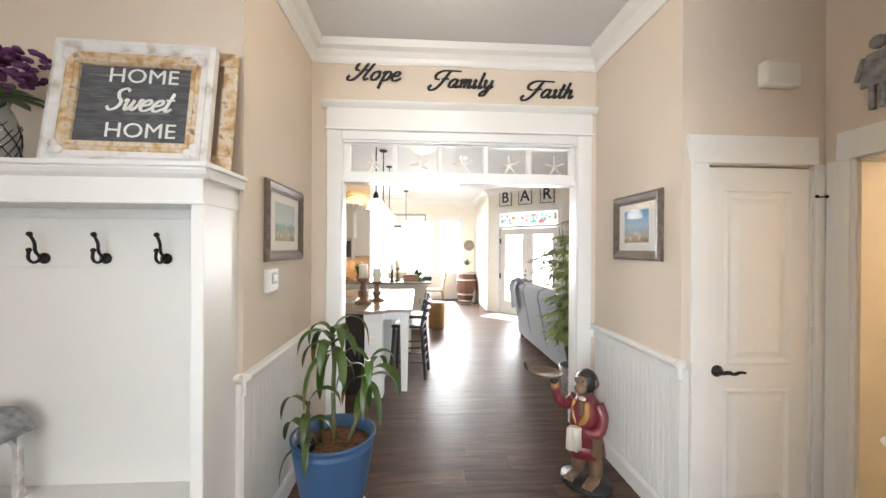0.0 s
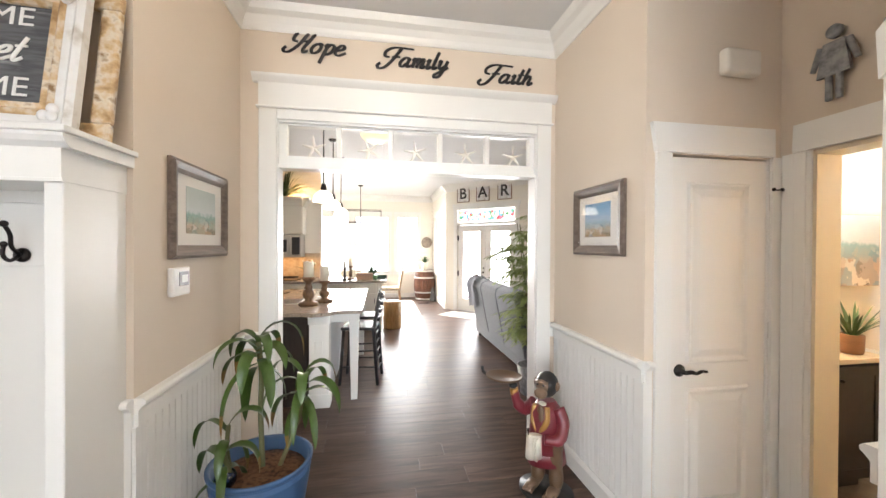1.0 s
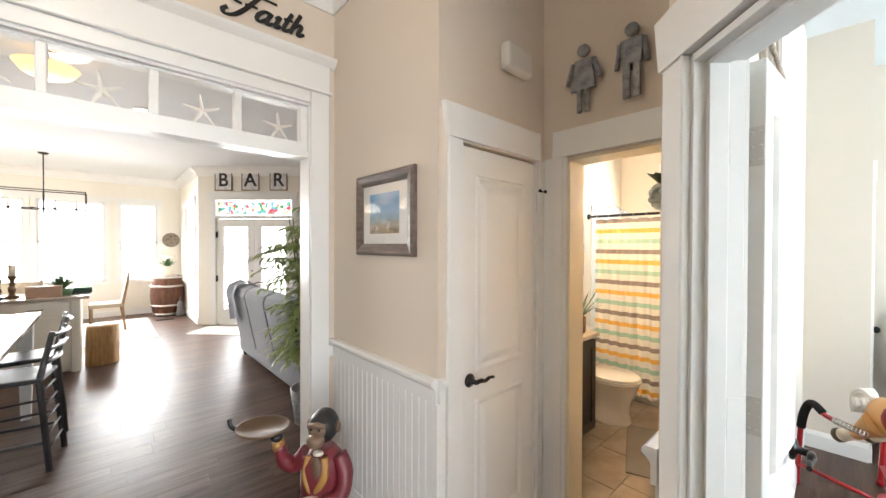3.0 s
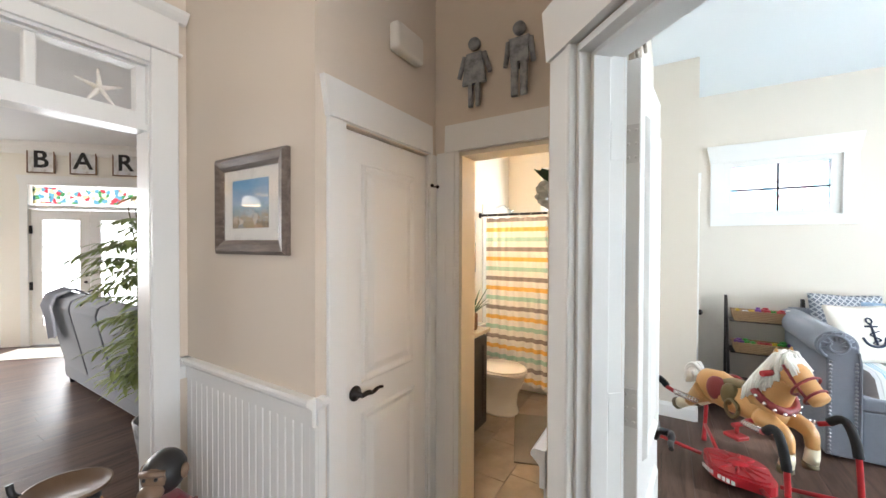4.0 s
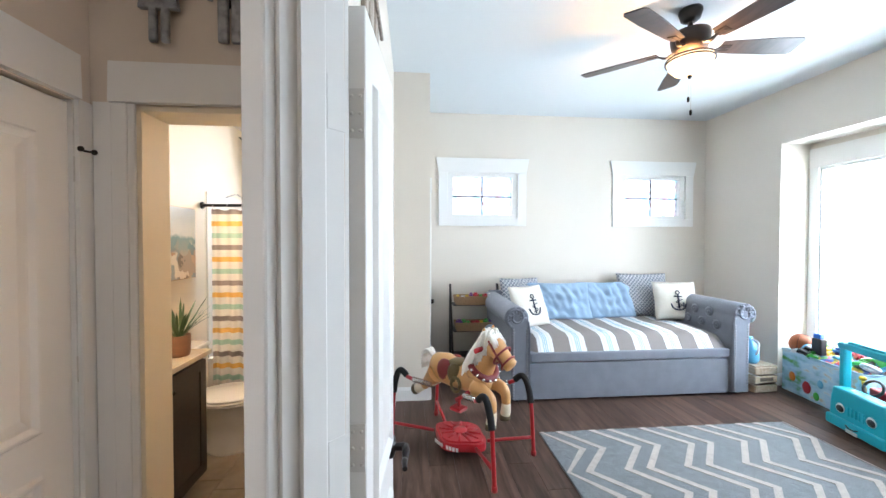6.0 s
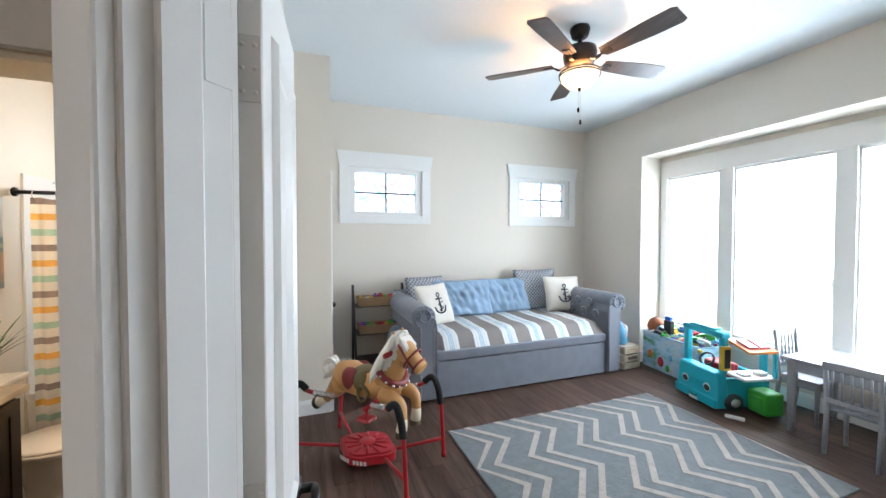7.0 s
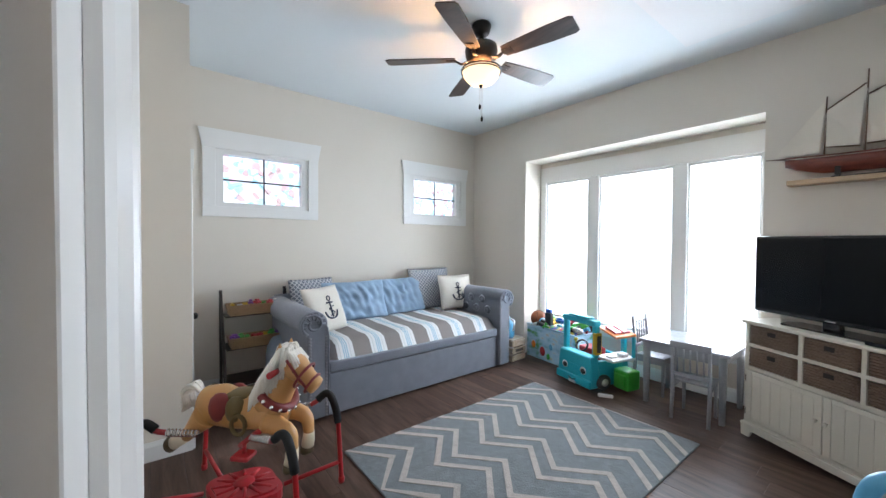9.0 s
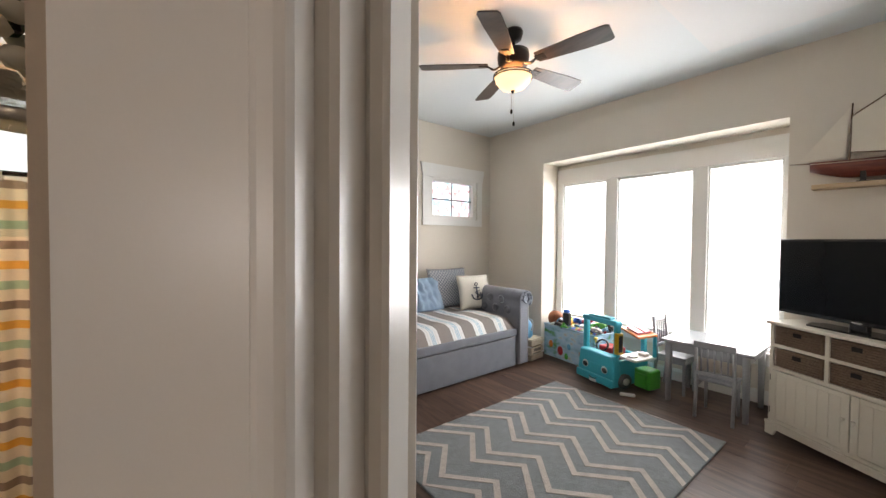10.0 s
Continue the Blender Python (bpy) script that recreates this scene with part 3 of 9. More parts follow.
# ---- casings ----
def casing(name, axis, plane, side, u0, u1, top, label, width=0.095, head=0.15, left=True, right=True, ears=0.03):
    """Flat casing with a flared head board round an opening from u0 to u1."""
    def slab(a, b, c, d, t, t0=0.0):
        lo, hi = sorted((plane + side * t0, plane + side * t))
        return bx(a, b, lo, hi, c, d, 0.003, 1) if axis == "x" else bx(lo, hi, a, b, c, d, 0.003, 1)
    bits = []
    if left:
        bits += [slab(u0 - width, u0 - 0.02, 0, top, 0.018), slab(u0 - 0.024, u0 + 0.004, 0, top, 0.012)]
    if right:
        bits += [slab(u1 + 0.02, u1 + width, 0, top, 0.018), slab(u1 - 0.004, u1 + 0.024, 0, top, 0.012)]
    a, b = u0 - (width if left else 0.0), u1 + (width if right else 0.0)
    poly = [(a - 0.004, top), (b + 0.004, top), (b + (ears if right else 0), top + head), (a - (ears if left else 0), top + head)]
    lo, hi = sorted((plane, plane + side * 0.026))
    bits.append(prism(poly, lo, hi, "y" if axis == "x" else "x"))
    return structure(name, joined(*bits), TRIM, label, "trim")


casing("trim_closet_casing", "x", 1.935, -1, 1.60, 2.222, 2.045, "white flat casing with a flared head", width=0.095, right=False)
structure("trim_closet_side", bx(2.222, 2.288, 1.919, 1.934, 0, 2.045), TRIM, "white flat casing", "trim")
casing("trim_bath_casing", "y", 2.29, -1, 1.12, 1.78, 2.055, "white flat casing with a flared head", width=0.075, head=0.145, ears=0.0)
structure("trim_bath_side", bx(2.274, 2.289, 1.855, 1.915, 0, 2.055), TRIM, "white flat casing", "trim")
FLIP = Matrix.Translation((1.549, 1.065, 0)) @ Matrix.Rotation(radians(-135), 4, "Z") @ Matrix.Diagonal((1, -1, 1, 1))


def slanted(name, bms, label, mat=TRIM, cat="trim"):
    bm = moved(joined(*bms), FLIP)
    bmesh.ops.recalc_face_normals(bm, faces=bm.faces[:])
    return structure(name, bm, mat, label, cat)


# in these axes x runs along the slanting wall, y > 0 is the hall side, y < 0 the playroom side
slanted("trim_playroom_casing", [bx(0.002, 0.088, 0, 0.018, 0, 2.045, 0.002, 1), bx(0.972, 1.06, 0, 0.018, 0, 2.045, 0.002, 1), prism([(-0.004, 2.045), (1.07, 2.045), (1.095, 2.195), (-0.03, 2.195)], 0, 0.026, "y")], "white flat casing with a flared head")
slanted("trim_playroom_casing_inside", [bx(0.03, 0.10, -0.148, -0.13, 0, 2.045, 0.002, 1), bx(0.96, 1.04, -0.148, -0.13, 0, 2.045, 0.002, 1), prism([(0.03, 2.045), (1.04, 2.045), (1.06, 2.18), (0.01, 2.18)], -0.15, -0.13, "y")], "white flat casing inside the playroom")
slanted("trim_playroom_bead", [bx(0.088, 0.104, 0, 0.024, 0, 2.045, 0.005, 2), bx(0.956, 0.972, 0, 0.024, 0, 2.045, 0.005, 2)], "white rounded bead of the casing")
slanted("trim_playroom_jamb", [bx(0.096, 0.112, -0.13, 0.002, 0, 2.04, 0.003, 1), bx(0.948, 0.964, -0.13, 0.002, 0, 2.04, 0.003, 1), bx(0.112, 0.948, -0.13, 0.002, 2.022, 2.04)], "white door jamb", cat="door jamb")
slanted("trim_playroom_stop", [bx(0.112, 0.124, -0.082, -0.03, 0, 2.022, 0.003, 1), bx(0.936, 0.948, -0.082, -0.03, 0, 2.022, 0.003, 1), bx(0.124, 0.936, -0.082, -0.03, 2.01, 2.022, 0.002, 1)], "white door stop")


def jamb(name, axis, a, b, u0, u1, top, mat=TRIM, t=0.018):
    """Lining of an opening through a wall from a to b."""
    if axis == "x":
        bits = (bx(u0, u0 + t, a, b, 0, top), bx(u1 - t, u1, a, b, 0, top), bx(u0, u1, a, b, top - t, top))
    else:
        bits = (bx(a, b, u0, u0 + t, 0, top), bx(a, b, u1 - t, u1, 0, top), bx(a, b, u0, u1, top - t, top))
    return structure(name, joined(*bits), mat, "white door jamb", "door jamb")


# this jamb is a deeper cream than the white trim
jamb("trim_bath_jamb", "y", 2.288, 2.446, 1.122, 1.778, 2.048, material("cream jamb paint", (0.77, 0.69, 0.54), 0.4, vary=0.03))
# cased opening with its glazed transom
OX0, OX1 = -0.60, 1.31
structure("trim_opening_jamb", joined(bx(OX0, OX0 + 0.02, 2.928, 3.062, 0, 2.42), bx(OX1 - 0.02, OX1, 2.928, 3.062, 0, 2.42), bx(OX0, OX1, 2.928, 3.062, 2.40, 2.42), bx(OX0 + 0.02, OX1 - 0.02, 2.935, 3.055, 2.088, 2.118)), TRIM, "white lining of the cased opening", "trim")
head = joined(bx(-0.70, -0.585, 2.905, 2.929, 0, 2.485, 0.004, 1), bx(1.295, 1.41, 2.905, 2.929, 0, 2.485, 0.004, 1), bx(-0.585, 1.295, 2.912, 2.929, 2.415, 2.485, 0.003, 1),
              bx(-0.715, 1.425, 2.89, 2.929, 2.485, 2.50, 0.004, 1), bx(-0.70, 1.41, 2.90, 2.929, 2.50, 2.655), prism([(2.929, 2.655), (2.90, 2.655), (2.88, 2.675), (2.868, 2.69), (2.862, 2.705), (2.929, 2.705)], -0.735, 1.445, "x"))
structure("trim_opening_casing", head, TRIM, "white casing with a tall crowned head", "trim")
window = thing("transom_window", (0.355, 2.99, 2.12), "white five-pane transom over the hall opening", "transom", kind="structure")
bars = [bx(-0.935, 0.935, -0.03, 0.03, 0.0, 0.058), bx(-0.935, 0.935, -0.03, 0.03, 0.27, 0.28), bx(-0.935, -0.885, -0.03, 0.03, 0.058, 0.27), bx(0.90, 0.935, -0.03, 0.03, 0.058, 0.27)]
part("sash", joined(*bars), TRIM, window)
PANE = glass("clear pane")
SOFT_PANE = glass("hazy pane", (0.8, 0.78, 0.76), 0.05)
edges = [-0.885, -0.537, -0.171, 0.197, 0.559, 0.90]
for k in range(4):
    part("muntin", bx(edges[k + 1] - 0.018, edges[k + 1] + 0.018, -0.028, 0.028, 0.058, 0.27, 0.004, 1), TRIM, window)
for a, b in zip(edges, edges[1:]):
    p = part("pane", bx(a, b, -0.003, 0.003, 0.056, 0.272), PANE, window)
    p.visible_shadow = False


def sunburst_star(at, size, turn):
    """A dried starfish."""
    st = thing("starfish", at, "dried white starfish standing on the transom ledge", "starfish", "starfish on the transom")
    bm = bmesh.new()
    for k in range(5):
        a = radians(90 + 72 * k + turn)
        tube([(0, 0, 0), (0.5 * size * math.cos(a), 0, 0.5 * size * math.sin(a)), (size * math.cos(a), 0, size * math.sin(a))], [0.013, 0.0085, 0.004], 8, bm)
    part("starfish_body", bm, material("dried starfish", (0.82, 0.79, 0.73), 0.8, vary=0.1, grain=300, bump=0.5), st)


for k, (x, r) in enumerate(((-0.35, 5), (0.03, 22), (0.368, 8), (0.747, 6), (1.125, 3))):
    sunburst_star((x, 2.972, 2.241), 0.085, r)


# ---- playroom ----
GLASS_DAY = glass("window pane")
SASH = material("white window sash", (0.8, 0.8, 0.78), 0.35, vary=0.02)
HAZE = glowing("bright overcast distance", (0.98, 0.99, 1.0), 2.6)


def backdrop(name, bm, mat=HAZE):
    return tagged(part(name, bm, mat), "bright white overcast sky outside the windows", "sky", kind="structure")


backdrop("backdrop_south", bx(-1, 8, -6.02, -6.0, -0.3, 5))
# the east backdrop glows weaker than HAZE so the stained colours show
backdrop("backdrop_east", bx(7.5, 7.52, -6, 4, 0.5, 5), glowing("dimmer overcast distance", (0.95, 0.98, 1.0), 1.5))

for a, b in BAY_PANES:
    w = thing("bay_window", ((a + b) / 2, -3.56, 0.50), "tall white-framed fixed window in the playroom bay", "window", "bay windows", kind="structure")
    h = (b - a) / 2
    part("window_frame", joined(bx(-h, -h + 0.022, -0.045, 0.016, 0, 1.84, 0.004, 1), bx(h - 0.022, h, -0.045, 0.016, 0, 1.84, 0.004, 1), bx(-h, h, -0.045, 0.016, 0, 0.03), bx(-h, h, -0.045, 0.016, 1.81, 1.84)), SASH, w)
    p = part("pane", bx(-h + 0.022, h - 0.022, -0.03, -0.025, 0.03, 1.81), GLASS_DAY, w)
    p.visible_shadow = False
    part("latch", joined(bx(-h + 0.022, -h + 0.036, -0.012, 0.012, 0.62, 0.70, 0.004, 1)), SASH, w)
structure("trim_bay", joined(bx(1.985, 4.47, -3.539, -3.515, 2.34, 2.545, 0.003, 1), bx(1.985, 2.06, -3.539, -3.519, 0.5, 2.34, 0.003, 1), bx(2.65, 2.785, -3.539, -3.519, 0.5, 2.34, 0.003, 1), bx(3.605, 3.755, -3.539, -3.519, 0.5, 2.34, 0.003, 1), bx(4.38, 4.47, -3.539, -3.519, 0.5, 2.34, 0.003, 1), bx(1.985, 4.47, -3.539, -3.48, 0.465, 0.50, 0.006, 2), bx(1.985, 4.47, -3.539, -3.52, 0.37, 0.465, 0.003, 1)), TRIM, "white mullions, head and sill of the bay", "trim")

STAINED = mottled("stained glass", [(0.85, 0.88, 0.95), (0.5, 0.76, 0.86), (0.9, 0.9, 0.98), (0.82, 0.66, 0.74), (0.95, 0.95, 0.98), (0.55, 0.8, 0.85), (0.95, 0.95, 0.97), (0.72, 0.55, 0.55), (0.9, 0.92, 0.95)], 17, 0.1, kind="cells", see=0.9)
LEAD = material("dark lead came", (0.02, 0.02, 0.025), 0.6, 0.5)
for yc in (-0.145, -2.44):
    w = thing("stained_window", (5.50, yc, 1.86), "small white-framed window with pale stained glass", "window", "stained glass windows", kind="structure")
    for nm, bm in (("casing", joined(bx(-0.02, 0, 0.455, 0.565, -0.005, 0.57, 0.002, 1), bx(-0.02, 0, -0.565, -0.455, -0.005, 0.57, 0.002, 1), bx(-0.02, 0, -0.565, 0.565, -0.105, -0.005, 0.002, 1), prism([(-0.565, 0.57), (0.565, 0.57), (0.60, 0.755), (-0.60, 0.755)], -0.026, 0.0, "x"))),
                   ("window_frame", joined(bx(0.002, 0.10, 0.385, 0.455, -0.005, 0.57), bx(0.002, 0.10, -0.455, -0.385, -0.005, 0.57), bx(0.002, 0.10, -0.385, 0.385, -0.005, 0.04), bx(0.002, 0.10, -0.385, 0.385, 0.525, 0.57)))):
        part(nm, bm, TRIM, w)
    p = part("pane", bx(0.05, 0.056, -0.385, 0.385, 0.04, 0.525), STAINED, w, "pale blue and pink stained glass")
    p.visible_shadow = False
    part("lead_came", joined(bx(0.042, 0.05, -0.385, 0.385, 0.264, 0.280), bx(0.042, 0.05, -0.008, 0.008, 0.04, 0.525), *[tube([(0.047, y0, z0), (0.047, (y0 + y1) / 2 + 0.03, (z0 + z1) / 2), (0.047, y1, z1)], 0.0022, 6) for y0, z0, y1, z1 in ((-0.385, 0.1, -0.1, 0.27), (-0.1, 0.27, 0.2, 0.5), (0.385, 0.15, 0.1, 0.27), (0.1, 0.27, -0.3, 0.5), (-0.2, 0.04, 0.05, 0.27), (0.3, 0.04, 0.1, 0.27))]), LEAD, w)
# closet door in the jog
cd = thing("closet_door", (4.98, 0.60, 0.0), "closed white panelled closet door in the jog", "door", kind="structure")
part("leaf", bx(-0.375, 0.375, -0.005, 0.03, 0.012, 2.03, 0.003, 1), DOORWHITE, cd)
part("knob", joined(ball((-0.33, -0.05, 0.93), (0.026, 0.022, 0.026), 12), tube([(-0.33, 0, 0.93), (-0.33, -0.04, 0.93)], 0.01, 8)), BLACK, cd, "dark round knob")
casing("trim_jog_casing", "x", 0.586, -1, 4.60, 5.36, 2.045, "white flat casing", width=0.08, head=0.14)


# -- the open playroom door
def panel_door(leaf_w, leaf_h, panels, t=0.035):
    """A moulded door leaf: x along its width from the hinge, y its thickness, with raised panels on both faces."""
    bm = bx(0, leaf_w, -t, 0, 0.012, leaf_h, 0.002, 1)
    bits = [bm]
    for x0, x1, z0, z1 in panels:
        for s in (0, 1):
            yf = 0.0 if s == 0 else -t
            o = 1 if s == 0 else -1
            ring = bmesh.new()
            def loop(i, d):
                return [ring.verts.new(p) for p in ((x0 + i, yf + o * d, z0 + i), (x1 - i, yf + o * d, z0 + i), (x1 - i, yf + o * d, z1 - i), (x0 + i, yf + o * d, z1 - i))]
            ls = [loop(0, 0.0005), loop(0.010, 0.012), loop(0.018, 0.011), loop(0.034, 0.0012), loop(0.042, 0.0012), loop(0.075, 0.011)]
            for a, b in zip(ls, ls[1:]):
                for k in range(4):
                    ring.faces.new((a[k], a[(k + 1) % 4], b[(k + 1) % 4], b[k]))
            ring.faces.new(ls[-1])
            bmesh.ops.recalc_face_normals(ring, faces=ring.faces[:])
            if (ring.faces[-1:] or [None])[0] is not None and ring.faces[-1].normal.y * o < 0:
                bmesh.ops.reverse_faces(ring, faces=ring.faces[:])
            bits.append(ring)
    return joined(*bits)


def lever(side=1):
    """Round rose and a curved lever, standing out along +y times side, pointing along +x."""
    rose = lathe([(0.0, 0), (0.033, 0), (0.033, 0.006), (0.028, 0.012), (0.012, 0.016), (0.011, 0.045), (0.0, 0.045)], 20)
    moved(rose, pose(0, 0, 0, -90))
    arm = tube(smooth_path([(0, 0.045, 0), (0.03, 0.05, 0.004), (0.06, 0.05, -0.004), (0.09, 0.052, 0.006), (0.118, 0.056, 0.004)], 5), [0.011] * 8 + [0.009] * 7 + [0.007] * 6, 10)
    bm = joined(rose, arm)
    return moved(bm, Matrix.Diagonal((1, side, 1, 1))) if side < 0 else bm


def hinge(parent, at, turn, mat=NICKEL):
    h = part("hinge", joined(tube([(0, 0, -0.05), (0, 0, 0.05)], 0.0065, 10), bx(0.004, 0.04, -0.0035, 0.0, -0.05, 0.05), bx(-0.04, -0.004, -0.0035, 0.0, -0.05, 0.05), *[ball((x, -0.004, z), (0.004, 0.002, 0.004), 8) for x in (-0.03, -0.016, 0.016, 0.03) for z in (-0.035, 0.0, 0.035)]), mat, parent, "satin nickel hinge")
    h.matrix_basis = pose(*at, 0, 0, turn)
    return h


HX, HY = 1.590, 0.908
play_door = thing("playroom_door", (HX, HY, 0), "narrow white moulded panel door standing wide open into the playroom", "door", kind="structure", turn=-5)
part("leaf", moved(panel_door(0.40, 2.03, [(0.07, 0.33, 0.95, 1.90), (0.07, 0.33, 0.22, 0.82)], 0.036), pose(0.012, -0.012, 0)), DOORWHITE, play_door)
HINGE = material("painted over hinge", (0.66, 0.64, 0.60), 0.4, 0.0, vary=0.05)
for z in (0.22, 1.12, 1.81):
    part("hinge", joined(tube([(0.002, -0.001, z - 0.052), (0.002, -0.001, z + 0.052)], 0.0085, 10), *[tube([(0.002, -0.001, z + d - 0.001), (0.002, -0.001, z + d + 0.001)], 0.0092, 10) for d in (-0.02, 0.02)], bx(0.0085, 0.0118, -0.046, -0.006, z - 0.05, z + 0.05), *[ball((0.0085, y, z + d), (0.002, 0.004, 0.004), 8) for y in (-0.038, -0.02) for d in (-0.035, 0, 0.035)]), HINGE, play_door, "satin nickel butt hinge")
    part("hinge_leaf", moved(bx(0.112, 0.1135, -0.128, -0.09, z - 0.05, z + 0.05), play_door.matrix_basis.inverted() @ FLIP), TRIM, play_door)
for s in (1, -1):
    hd = part("handle", lever(s), BLACK, play_door, "dark bronze lever handle")
    hd.matrix_basis = pose(0.355, -0.012 if s > 0 else -0.048, 0.93, 0, 0, 0) @ Matrix.Diagonal((-1, 1, 1, 1))

# weathered plank ornament high on the wall behind the open door
orn = thing("wall_ornament", (2.36, 0.932, 2.36), "weathered wooden plank ornament with iron crossbars on the wall", "wall decor")
DRIFT = wood("weathered driftwood", (0.20, 0.16, 0.12), (0.50, 0.44, 0.37), 0.8, 5, (8, 8, 1), pieces=0.4)
for k in range(5):
    part("plank", bx(-0.29 + 0.097 * k, -0.205 + 0.097 * k, -0.018 - 0.006 * (k % 2), -0.001, -0.22 + 0.02 * (k % 3), 0.25 - 0.015 * (k % 2), 0.004, 1), DRIFT, orn)
for z in (-0.10, 0.13):
    part("crossbar", tube([(-0.34, -0.03, z), (0.22, -0.03, z)], 0.008, 8), DRIFT, orn, "rusty iron bar")

# -- rug
def rug():
    """Chevron tufted rug: grey-blue pile with raised pairs of cream zigzag lines."""
    x0, x1, y0, y1 = 2.165, 3.70, -2.41, -0.26
    r = thing("area_rug", ((x0 + x1) / 2, (y0 + y1) / 2, 0), "grey-blue tufted rug with cream double chevron lines", "rug")
    w, l = (x1 - x0) / 2, (y1 - y0) / 2
    part("tufted_field", bx(-w, w, -l, l, 0.0005, 0.013, 0.006, 2), material("grey blue tufted wool", (0.128, 0.148, 0.158), 0.95, vary=0.34, scale=22, grain=110, bump=2.6, sheen=0.3), r)
    cream = material("cream tufted wool", (0.40, 0.35, 0.315), 0.95, vary=0.26, scale=22, grain=110, bump=2.4, sheen=0.3)
    step, amp, half, low = 0.43, 0.117, 0.257, 0.4975

    def zig(x):
        u = abs((x - low) / half) % 2
        return amp * (2 * (u if u < 1 else 2 - u) - 1)

    corners = [-w] + [low + half * i for i in range(-5, 2) if -w < low + half * i < w] + [w]
    for k in range(-1, 6):
        for off in (0.0, 0.157):
            base = -0.922 + k * step + off
            pts = [(x, base + zig(x)) for x in corners]
            t = 0.028
            for (ax, ay), (bx_, by) in zip(pts, pts[1:]):
                q = [(ax, ay - t), (bx_, by - t), (bx_, by + t), (ax, ay + t)]
                q = [(max(min(x, w - 0.006), -w + 0.006), max(min(y, l - 0.006), -l + 0.006)) for x, y in q]
                if abs(q[0][1] - q[3][1]) < 0.006 and abs(q[1][1] - q[2][1]) < 0.006:
                    continue
                bm = bmesh.new()
                lo, hi = [bm.verts.new((x, y, 0.008)) for x, y in q], [bm.verts.new((x, y, 0.0165)) for x, y in q]
                bm.faces.new(hi)
                for i in range(4):
                    bm.faces.new((lo[i], lo[(i + 1) % 4], hi[(i + 1) % 4], hi[i]))
                part("zigzag_stroke", bm, cream, r)


rug()

# -- daybed
LINEN = material("grey linen upholstery", (0.185, 0.20, 0.238), 0.9, vary=0.14, scale=9, grain=420, bump=0.6, sheen=0.25)
STUD = material("pewter nailhead", (0.28, 0.28, 0.30), 0.35, 0.9)
GREY_, WHITE_, SKY_ = (0.25, 0.225, 0.215), (0.80, 0.81, 0.82), (0.30, 0.50, 0.63)
QUILT = striped("striped quilt", 1, [(0.0, GREY_), (0.36, WHITE_), (0.45, (0.62, 0.63, 0.64)), (0.47, WHITE_), (0.53, SKY_), (0.555, WHITE_), (0.585, SKY_), (0.61, WHITE_), (0.64, SKY_), (0.665, WHITE_), (0.75, (0.62, 0.63, 0.64)), (0.77, WHITE_), (0.84, GREY_)], 0.332)


CANVAS = material("natural canvas", (0.72, 0.68, 0.60), 0.9, vary=0.06, grain=420, bump=0.4)


